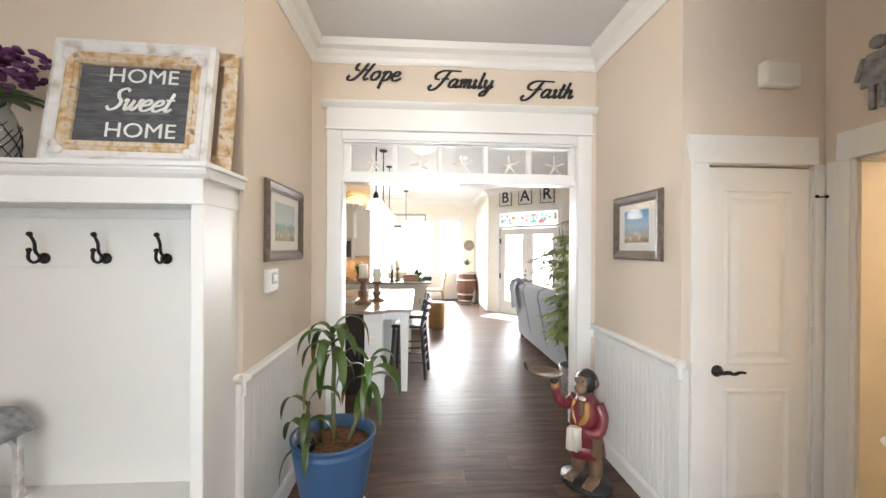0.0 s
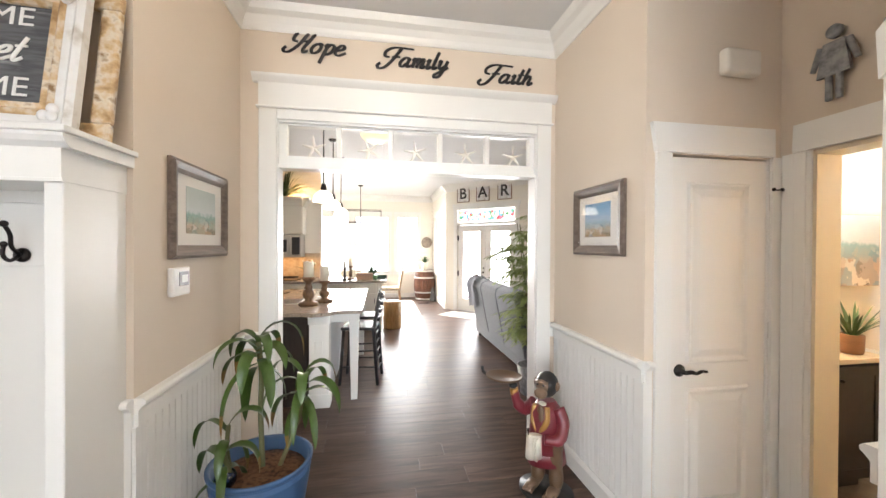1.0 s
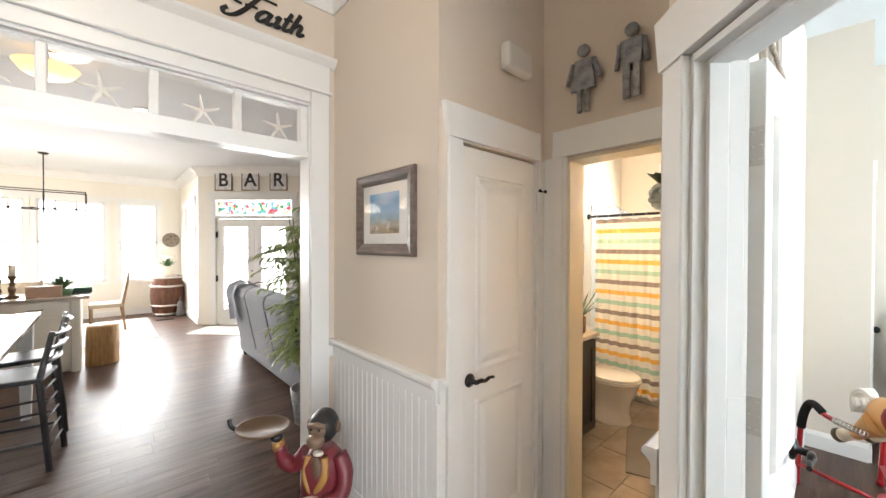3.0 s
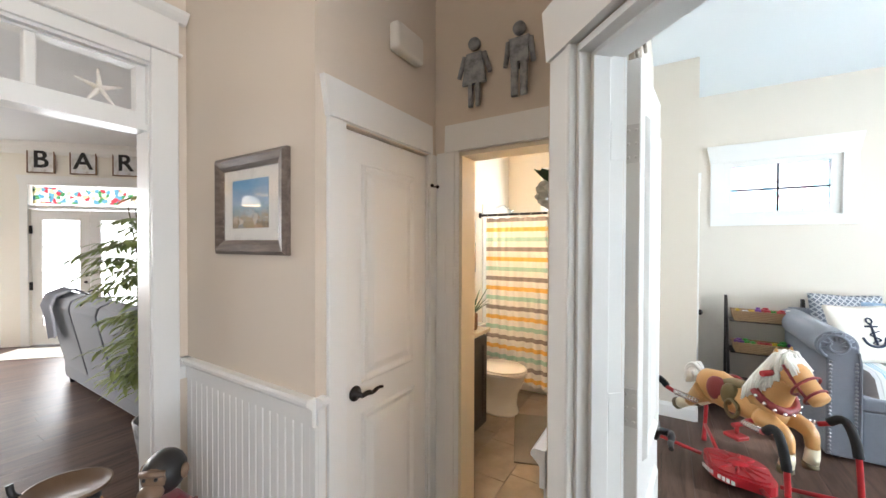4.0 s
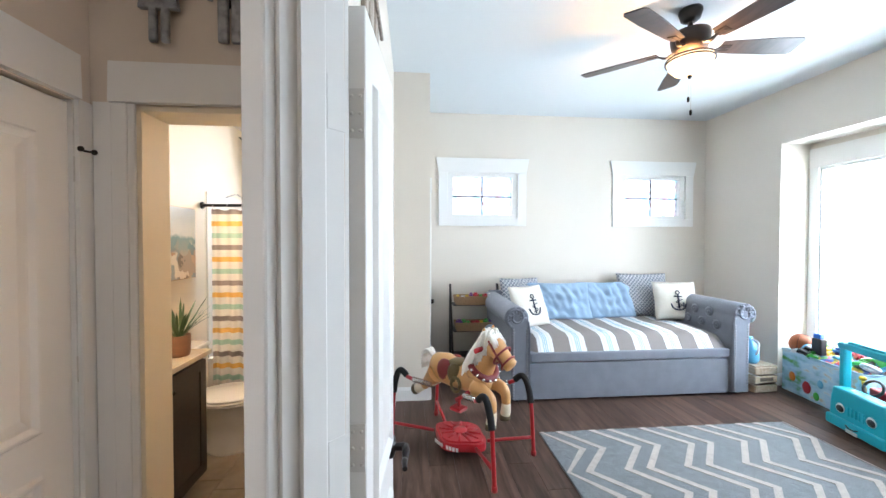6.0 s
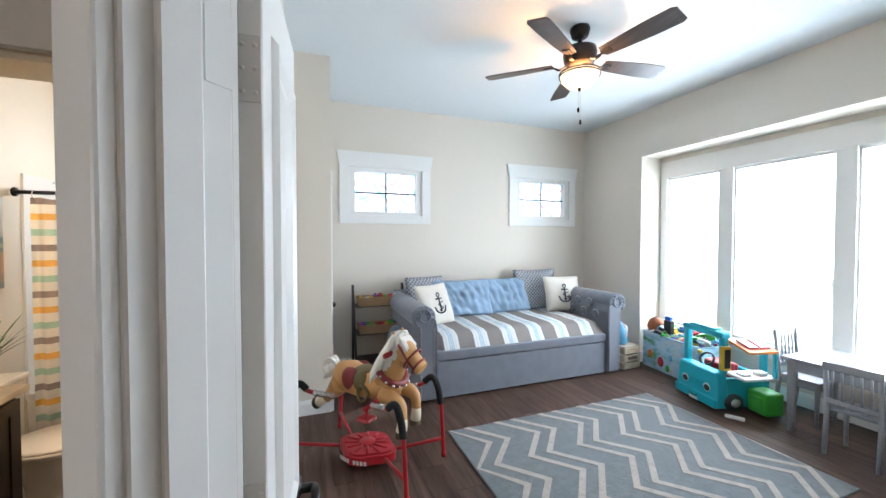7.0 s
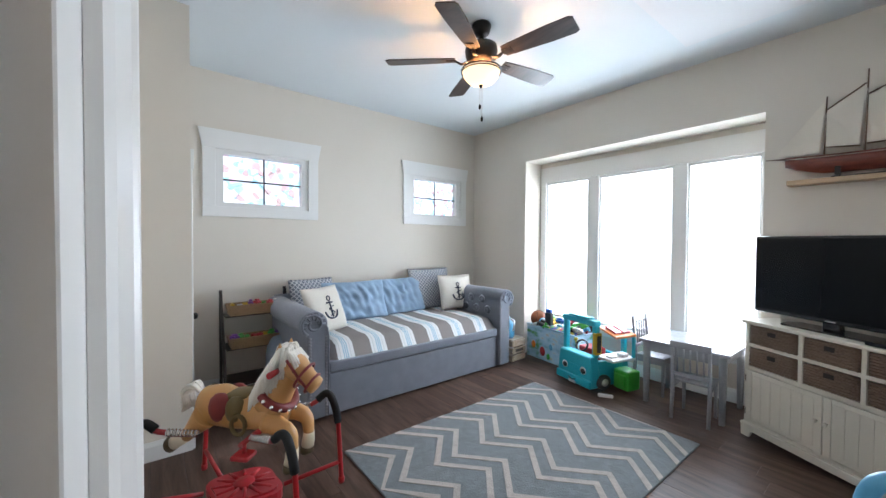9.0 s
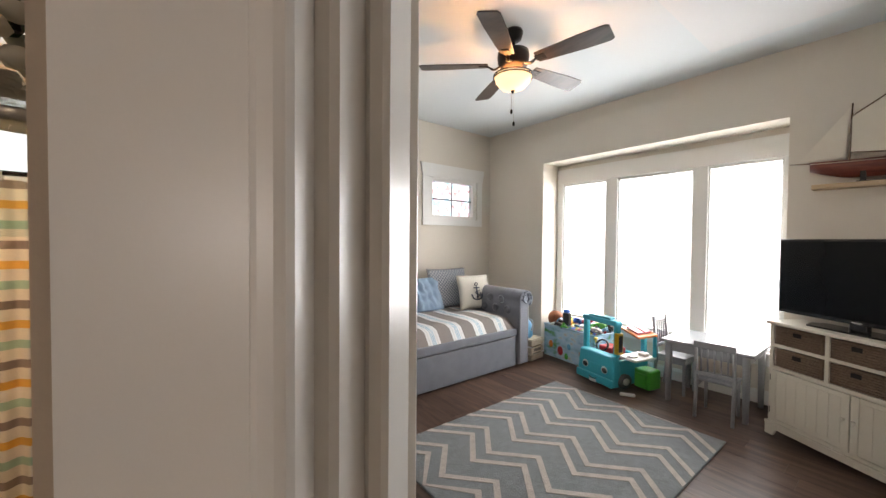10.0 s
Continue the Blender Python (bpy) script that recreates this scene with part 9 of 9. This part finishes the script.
# stump stool
stp = thing("stump_stool", (0.36, 7.30, 0), "golden brown tree stump stool", "stool")
sm = bmesh.new()
lathe([(0.0, 0.0), (0.17, 0.0), (0.168, 0.02), (0.163, 0.25), (0.166, 0.49), (0.155, 0.505), (0.0, 0.508)], 22, (0, 0, 0), sm)
for v in sm.verts:
    v.co.x *= 1 + 0.05 * noise.noise(v.co * 9)
    v.co.y *= 1 + 0.05 * noise.noise(v.co * 9 + Vector((5, 0, 0)))
part("trunk", sm, wood("golden stump wood", (0.28, 0.14, 0.05), (0.50, 0.30, 0.12), 0.5, 5, (7, 7, 1)), stp)

# pendants, chandelier, bowl light
def pendant(m, lit):
    p = thing("pendant_light", (0, 0, 0), "bronze pendant lamp with a glass shade over the island", "pendant light", "pendants over the island")
    part("canopy", lathe([(0.0, -0.03), (0.05, -0.025), (0.065, 0.0), (0.0, 0.0)], 20), BLACK, p)
    part("stem", tube([(0, 0, -0.02), (0, 0, -0.78)], 0.008, 8), BLACK, p)
    part("socket", lathe([(0.0, -0.86), (0.035, -0.86), (0.035, -0.82), (0.022, -0.77), (0.0, -0.77)], 16), BLACK, p)
    part("shade", lathe([(0.12, -0.98), (0.125, -0.985), (0.12, -0.98), (0.10, -0.90), (0.04, -0.855), (0.03, -0.855), (0.095, -0.90), (0.112, -0.98)], 24), glowing("lit white glass", (1.0, 0.88, 0.7), 2.5), p, "white glass shade")
    p.matrix_basis = m
    return p


pd = pendant(pose(-0.54, 4.75, GREAT_Z), True)
for y in (5.65, 6.75):
    copy_thing(pd, pose(-0.54, y, GREAT_Z))
chd = thing("chandelier", (-0.35, 9.6, GREAT_Z), "open iron chandelier with candle lights over the dining table", "chandelier")
part("canopy", lathe([(0.0, -0.03), (0.05, -0.025), (0.07, 0.0), (0.0, 0.0)], 20), BLACK, chd)
part("stem", tube([(0, 0, -0.02), (0, 0, -0.7)], 0.008, 8), BLACK, chd)
part("hoop", joined(*[tube([(-0.5, y, z), (0.5, y, z), (0.5, -y, z), (-0.5, -y, z), (-0.5, y, z)], 0.009, 6) for y, z in ((0.16, -0.62), (0.16, -0.92))], *[tube([(x, y, -0.62), (x, y, -0.92)], 0.008, 6) for x in (-0.5, 0.5) for y in (-0.16, 0.16)], tube([(0, 0, -0.62), (0, 0, -1.0)], 0.012, 8)), BLACK, chd, "dark iron cage")
for x in (-0.38, -0.13, 0.13, 0.38):
    part("candle_lamp", lathe([(0.0, -0.90), (0.014, -0.90), (0.014, -0.80), (0.006, -0.76), (0.0, -0.75)], 12, (x, 0, 0)), WAX, chd)
    part("cup", lathe([(0.0, -0.93), (0.03, -0.905), (0.03, -0.895), (0.0, -0.90)], 12, (x, 0, 0)), BLACK, chd)
bl = thing("bowl_light", (0.06, 4.85, GREAT_Z), "lit amber glass bowl ceiling light", "ceiling light")
part("canopy", lathe([(0.0, -0.03), (0.05, -0.03), (0.07, 0.0), (0.0, 0.0)], 20), BLACK, bl)
part("stem", tube([(0, 0, -0.02), (0, 0, -0.14)], 0.009, 8), BLACK, bl)
part("bowl", lathe([(0.0, -0.24), (0.06, -0.235), (0.14, -0.20), (0.185, -0.14), (0.178, -0.138), (0.0, -0.15)], 28), glowing("lit amber glass", (1.0, 0.66, 0.30), 0.9), bl, "glowing amber glass bowl")
for x, y in ((0.55, 4.1), (0.7, 6.0), (-1.2, 4.4), (2.3, 5.5)):
    c = thing("recessed_light", (x, y, GREAT_Z), "round white recessed ceiling light", "ceiling light", "recessed lights")
    part("trim_ring", lathe([(0.055, -0.008), (0.085, -0.008), (0.09, 0.0), (0.055, 0.0)], 24), TRIM, c)
    part("lens", lathe([(0.0, -0.003), (0.055, -0.003), (0.055, 0.0), (0.0, 0.0)], 24), glowing("lit lens", (1.0, 0.93, 0.82), 3.0), c)

# dining set
TABLE = wood("honey table wood", (0.20, 0.11, 0.05), (0.36, 0.22, 0.11), 0.4, 4, (1, 8, 8))
dt = thing("dining_table", (-0.75, 9.75, 0), "wooden dining table by the windows", "table")
part("tabletop", bx(-0.9, 0.9, -0.5, 0.5, 0.72, 0.76, 0.006, 2), TABLE, dt)
for x in (-0.8, 0.8):
    for y in (-0.42, 0.42):
        part("leg", tube([(x, y, 0), (x, y, 0.72)], [0.035, 0.05], 8), TABLE, dt)


def dining_chair(m):
    c = thing("dining_chair", (0, 0, 0), "brown wooden dining chair with a pale upholstered back", "chair", "chairs at the dining table")
    U = material("oatmeal upholstery", (0.50, 0.43, 0.33), 0.9, vary=0.08, grain=300, bump=0.4)
    part("seat", bx(-0.23, 0.23, -0.23, 0.23, 0.43, 0.50, 0.02, 3), U, c)
    part("backrest", prism([(0.20, 0.50), (0.25, 0.50), (0.33, 1.0), (0.29, 1.01)], -0.21, 0.21, "y"), U, c)
    for y in (-0.2, 0.2):
        part("leg", tube([(-0.2, y, 0), (-0.2, y, 0.43)], [0.018, 0.026], 8), TABLE, c)
        part("back_leg", tube([(0.26, y, 0), (0.21, y, 0.43), (0.31, y, 1.03)], [0.018, 0.026, 0.018], 8), TABLE, c)
    c.matrix_basis = m
    return c


dc = dining_chair(pose(0.40, 9.75, 0))
copy_thing(dc, pose(-0.5, 9.0, 0, 0, 0, -90))
dr = thing("dining_rug", (-0.4, 9.6, 0), "pale grey flat-woven dining rug", "rug")
part("weave", bx(-1.5, 1.45, -1.12, 1.1, 0.0005, 0.008, 0.003, 1), material("pale grey flatweave", (0.50, 0.49, 0.46), 0.95, vary=0.1, scale=6, grain=200, bump=0.5), dr)

# barrel with vase, plate on the wall
brl = thing("wine_barrel", (1.42, 10.95, 0), "old oak wine barrel with pale hoops", "barrel")
OAK = wood("stained oak stave", (0.085, 0.03, 0.016), (0.20, 0.08, 0.04), 0.5, 5, (7, 7, 1))
n = 20
for k in range(n):
    a0, a1 = 2 * math.pi * k / n, 2 * math.pi * (k + 0.97) / n
    bm = bmesh.new()
    rows = []
    for j in range(7):
        z = 0.86 * j / 6
        r = 0.25 + 0.065 * math.sin(math.pi * j / 6)
        rows.append([bm.verts.new((q * math.cos(a), q * math.sin(a), z)) for q, a in ((r, a0), (r, a1), (r - 0.02, a1), (r - 0.02, a0))])
    for a, b in zip(rows, rows[1:]):
        for i in range(4):
            bm.faces.new((a[i], a[(i + 1) % 4], b[(i + 1) % 4], b[i]))
    bm.faces.new(rows[0][::-1]), bm.faces.new(rows[-1])
    part("stave", bm, OAK, brl)
part("head", lathe([(0.0, 0.81), (0.245, 0.81), (0.245, 0.835), (0.0, 0.835)], 28), OAK, brl)
for z, r in ((0.03, 0.262), (0.22, 0.302), (0.64, 0.302), (0.83, 0.262)):
    part("hoop", lathe([(r - 0.004, z - 0.022), (r + 0.004, z - 0.022), (r + 0.004, z + 0.022), (r - 0.004, z + 0.022)], 32), NICKEL, brl, "pale metal hoop")
bushy("flower_jug", (1.42, 10.95, 0.835), "cream jug of white flowers on the barrel", 30, 1.0, 0.24, 0.035, 0.09, 0.24, WAX, 41, True, "vase")
pl_ = thing("wall_plate", (1.53, 11.38, 1.66), "round dark woven plate on the wall", "wall decor")
part("disc", moved(lathe([(0.0, 0), (0.10, 0.0), (0.16, 0.02), (0.165, 0.028), (0.155, 0.028), (0.0, 0.012)], 28), pose(0, 0, 0, 90)), mottled("dark woven disc", [(0.10, 0.07, 0.05), (0.3, 0.25, 0.2), (0.18, 0.13, 0.1)], 16, 0.6), pl_)
fig = tagged(part("garden_ornament", joined(lathe([(0.0, 0), (0.09, 0), (0.08, 0.08), (0.05, 0.2), (0.06, 0.28), (0.0, 0.34)], 16), lathe([(0.0, 0.3), (0.04, 0.32), (0.0, 0.42)], 12)), material("grey stone ornament", (0.18, 0.17, 0.16), 0.8)), "grey stone ornament on the floor beside the barrel", "ornament")
fig.matrix_basis = pose(1.60, 10.55, 0)
vent = thing("floor_vent", (1.30, 10.2, 0.0), "dark metal floor register", "vent")
for k in range(6):
    part("slat", bx(-0.14, 0.14, -0.05 + 0.02 * k, -0.042 + 0.02 * k, 0.0, 0.004), BLACK, vent)

# patio doors in the slanting wall
pdm = pose(1.72, 9.2, 0, 0, 0, -45)
pat = thing("patio_door", (0, 0, 0), "white double patio doors with tall glass panes", "door", kind="structure")
pat.matrix_basis = pdm
part("casing", joined(bx(0.25, 0.35, -0.02, 0, 0, 2.42), bx(1.85, 1.95, -0.02, 0, 0, 2.42), prism([(0.245, 2.42), (1.955, 2.42), (1.985, 2.56), (0.215, 2.56)], -0.028, 0.0, "y"), bx(0.35, 1.85, -0.012, 0.06, 2.06, 2.12)), TRIM, pat)
for a, b in ((0.36, 1.095), (1.105, 1.84)):
    lf = part("leaf", joined(bx(a, a + 0.13, 0.03, 0.07, 0.01, 2.05), bx(b - 0.13, b, 0.03, 0.07, 0.01, 2.05), bx(a + 0.13, b - 0.13, 0.03, 0.07, 0.01, 0.30), bx(a + 0.13, b - 0.13, 0.03, 0.07, 1.90, 2.05)), DOORWHITE, pat)
    for z in (0.70, 1.10, 1.50):
        part("muntin", bx(a + 0.13, b - 0.13, 0.04, 0.06, z - 0.01, z + 0.01), DOORWHITE, lf)
    g = part("pane", bx(a + 0.13, b - 0.13, 0.048, 0.052, 0.30, 1.90), GLASS_DAY, lf)
    g.visible_shadow = False
part("handle", joined(ball((1.06, 0.0, 0.95), (0.02, 0.03, 0.02), 10), ball((1.06, 0.015, 1.05), (0.015, 0.02, 0.015), 10)), BLACK, pat, "dark knob")
for z in (0.9, 1.75):
    part("hinge", bx(0.345, 0.375, 0.0, 0.03, z - 0.06, z + 0.06), BLACK, pat)
MOSAIC = mottled("mosaic glass", [(0.75, 0.75, 0.68), (0.10, 0.28, 0.12), (0.5, 0.06, 0.08), (0.8, 0.78, 0.7), (0.12, 0.3, 0.4), (0.7, 0.6, 0.3), (0.8, 0.8, 0.75)], 19, 0.15, kind="cells", see=0.6)
tr = part("transom_glass", bx(0.38, 1.82, 0.03, 0.036, 2.14, 2.40), MOSAIC, pat, "coloured mosaic glass transom")
tr.visible_shadow = False
backdrop("backdrop_patio", moved(bx(-3, 6, 3.0, 3.02, -0.3, 5), pdm))
for k, (ch_, u) in enumerate((("B", 0.52), ("A", 1.05), ("R", 1.60))):
    b = thing("letter_board", (0, 0, 0), "weathered white board with the dark letter %s" % ch_, "sign", "bar letters")
    b.matrix_basis = pdm @ pose(u, -0.005, 2.79)
    for i in range(3):
        part("plank", bx(-0.155 + 0.104 * i, -0.053 + 0.104 * i, -0.02, 0.0, -0.18, 0.18, 0.002, 1), DISTRESS, b)
    part("lettering", moved(letters(ch_, 0.36, 0.006, 0, 0.006), pose(0, -0.022, 0.0)), SCRIPT, b, "dark painted letter")
    part("edge", joined(bx(-0.17, 0.17, -0.024, 0.0, 0.18, 0.195), bx(-0.17, 0.17, -0.024, 0.0, -0.195, -0.18), bx(-0.17, -0.155, -0.024, 0.0, -0.18, 0.18), bx(0.157, 0.172, -0.024, 0.0, -0.18, 0.18)), TURNED, b)
mat2 = thing("door_mat", (1.98, 8.30, 0.0), "pale mat before the patio doors", "mat", turn=-45)
part("weave", bx(-0.5, 0.5, -0.3, 0.3, 0.0005, 0.008, 0.003, 1), material("pale jute", (0.55, 0.52, 0.46), 0.95, vary=0.1, grain=160, bump=0.6), mat2)

# reclining sofa seen from behind
PLUSH = material("grey plush upholstery", (0.095, 0.098, 0.112), 0.85, vary=0.12, scale=4, grain=260, bump=0.4, sheen=0.3)
sofa = thing("recliner_sofa", (2.10, 5.42, 0), "long grey plush reclining sofa seen from behind", "sofa")
part("base", bx(-0.30, 0.52, -1.12, 1.12, 0.06, 0.42, 0.03, 2), PLUSH, sofa)
for k in range(3):
    y0, y1 = -1.10 + 0.735 * k, -1.10 + 0.735 * (k + 1) - 0.012
    part("back_panel", soften(prism([(-0.28, 0.10), (-0.10, 0.10), (-0.18, 0.96), (-0.30, 1.03), (-0.42, 0.98), (-0.44, 0.90)], y0, y1, "y"), 0.02, 2), PLUSH, sofa, "plush back section")
    part("seat_cushion", bx(-0.05, 0.55, y0, y1, 0.42, 0.52, 0.04, 3), PLUSH, sofa)
for y in (-1.22, 1.12):
    part("arm", bx(-0.28, 0.52, y, y + 0.12, 0.06, 0.62, 0.04, 3), PLUSH, sofa)
for x in (-0.25, 0.45):
    for y in (-1.05, 1.05):
        part("foot", lathe([(0.025, 0), (0.03, 0.06)], 10, (x, y, 0)), BLACK, sofa)
thr = thing("throw_blanket", (2.10, 6.30, 0), "grey knitted throw hanging over the sofa back", "blanket")
tbm = bmesh.new()
pp_ = [(-0.10, 0.80), (-0.17, 0.985), (-0.30, 1.06), (-0.44, 1.00), (-0.475, 0.88), (-0.44, 0.72), (-0.42, 0.60)]
g = [[tbm.verts.new((x + 0.012 * math.sin(7 * v + z * 5), -0.20 + 0.44 * v, z - (0.10 * v if z < 0.7 else 0) + 0.012 * math.sin(9 * v))) for v in [j / 10 for j in range(11)]] for x, z in pp_]
for a, b in zip(g, g[1:]):
    for i in range(10):
        tbm.faces.new((a[i], a[i + 1], b[i + 1], b[i])).smooth = True
part("cloth", tbm, material("grey knit", (0.22, 0.22, 0.25), 0.95, vary=0.2, grain=120, bump=0.8), thr)

# indoor tree by the opening
tree = thing("indoor_tree", (1.73, 3.92, 0), "tall artificial bamboo tree with fine green leaves", "tree")
part("planter", lathe([(0.0, 0), (0.14, 0), (0.18, 0.3), (0.165, 0.3), (0.15, 0.27), (0.0, 0.27)], 24), GALV, tree, "galvanised bucket")
rng = random.Random(17)
BAMB = material("bamboo leaf", (0.26, 0.32, 0.10), 0.5, vary=0.35, scale=8)
lv = bmesh.new()
for k in range(6):
    a = k * 1.05
    tp = Vector((0.20 * math.cos(a), 0.20 * math.sin(a), 1.7 + 0.35 * rng.random()))
    path = smooth_path([(0.05 * math.cos(a), 0.05 * math.sin(a), 0.27), (0.09 * math.cos(a), 0.09 * math.sin(a), 1.0), tp], 6)
    part("trunk", tube(path, [0.011 - 0.007 * i / (len(path) - 1) for i in range(len(path))], 8), CANE, tree)
    for j in range(42):
        p = path[3 + int(rng.random() * (len(path) - 4))]
        if p.z < 0.55:
            continue
        b = rng.random() * 6.28
        end = p + Vector((0.30 * math.cos(b), 0.30 * math.sin(b), 0.06 - 0.16 * rng.random())) * (0.5 + 0.6 * rng.random())
        tube([p, (p + end) / 2 + Vector((0, 0, 0.03)), end], [0.003, 0.002, 0.001], 4, lv)
        for q in range(9):
            u = 0.3 + 0.7 * q / 8
            base = p.lerp(end, u) + Vector((0, 0, 0.03 * math.sin(math.pi * u)))
            c = b + (1 if q % 2 else -1) * (0.5 + 0.5 * rng.random())
            leaf_blade(lv, base, (math.cos(c), math.sin(c), -0.25 * rng.random()), 0.10 + 0.06 * rng.random(), 0.026, 0.6, 3)
part("crown", lv, BAMB, tree, "many fine drooping leaves")
mc = thing("metal_chair", (2.55, 7.6, 0), "dark metal chair with a patterned cushion by the doors", "chair", turn=30)
part("seat", bx(-0.2, 0.2, -0.2, 0.2, 0.42, 0.45, 0.01, 2), BLACK, mc)
part("backrest", joined(tube(smooth_path([(-0.2, 0.2, 0.42), (-0.21, 0.24, 0.7), (-0.12, 0.26, 0.86), (0.12, 0.26, 0.86), (0.21, 0.24, 0.7), (0.2, 0.2, 0.42)], 5), 0.012, 8), *[tube([(x, 0.2, 0.43), (x, 0.255, 0.85)], 0.006, 6) for x in (-0.1, 0, 0.1)]), BLACK, mc)
for x in (-0.18, 0.18):
    for y in (-0.18, 0.18):
        part("leg", tube([(x * 1.1, y * 1.1, 0), (x, y, 0.42)], 0.011, 8), BLACK, mc)



# ---- floors, plank by plank ----
def plank_floor():
    base = structure("floor", bx(-4.43, 5.63, -3.68, 11.53, -0.12, -0.008), GROOVE, "grey-brown wood-look plank floor", "floor")
    length, width = 1.22, 0.182
    me = bpy.data.meshes.new("plank")
    bm = bx(0.0006, length - 0.0006, 0.0006, width - 0.0006, -0.008, 0.0, 0.0006, 1)
    bm.to_mesh(me), bm.free(), me.materials.append(PLANK)
    rng = random.Random(5)
    far = bmesh.new()
    made = 0
    areas = [(-0.95, 2.30, 0.955, 2.93), (0.86, 5.50, -3.54, 0.955), (-1.6, 3.0, 2.93, 5.4), (-4.3, 5.4, 5.4, 11.4), (-2.7, 0.86, -2.6, 0.955), (-4.3, -1.6, 2.93, 5.4), (3.0, 5.4, 2.93, 5.4), (-2.7, -0.95, 0.955, 1.83)]
    for n, (x0, x1, y0, y1) in enumerate(areas):
        rows = math.ceil((y1 - y0) / width)
        for j in range(rows):
            y = y0 + j * width
            x = x0 - rng.random() * length
            while x < x1:
                a, b, c, d = max(x, x0), min(x + length, x1), y, min(y + width, y1)
                whole = a == x and b == x + length and d == y + width
                if whole and n < 3 and made < 300:
                    p = new("plank", me)
                    p.parent, p.matrix_basis = base, pose(x, y, 0)
                    made += 1
                elif b - a > 0.02 and d - c > 0.01:
                    box(far, a + 0.0006, b - 0.0006, c + 0.0006, d - 0.0006, -0.008, -0.0003)
                x += length
    tagged(part("planks", far, PLANK_FAR, base), "grey-brown planks", kind="stuff")


plank_floor()
TILE = mottled("taupe bath tile", [(0.17, 0.13, 0.10), (0.25, 0.20, 0.15), (0.32, 0.26, 0.20)], 5, 0.35)
bath_floor = structure("floor_bath", bx(2.30, 5.10, 1.09, 2.60, -0.007, 0.001), material("grout", (0.22, 0.19, 0.16), 0.9), "taupe ceramic tile floor", "floor")
tile_mesh = bpy.data.meshes.new("tile")
tb = bx(0.002, 0.448, 0.002, 0.298, 0, 0.006, 0.0015, 1)
tb.to_mesh(tile_mesh), tb.free(), tile_mesh.materials.append(TILE)
for i in range(6):
    for j in range(5):
        t_ = new("tile", tile_mesh)
        t_.parent, t_.matrix_basis = bath_floor, pose(2.30 + 0.45 * i + (0.1 if j % 2 else 0), 1.09 + 0.30 * j, 0.001)
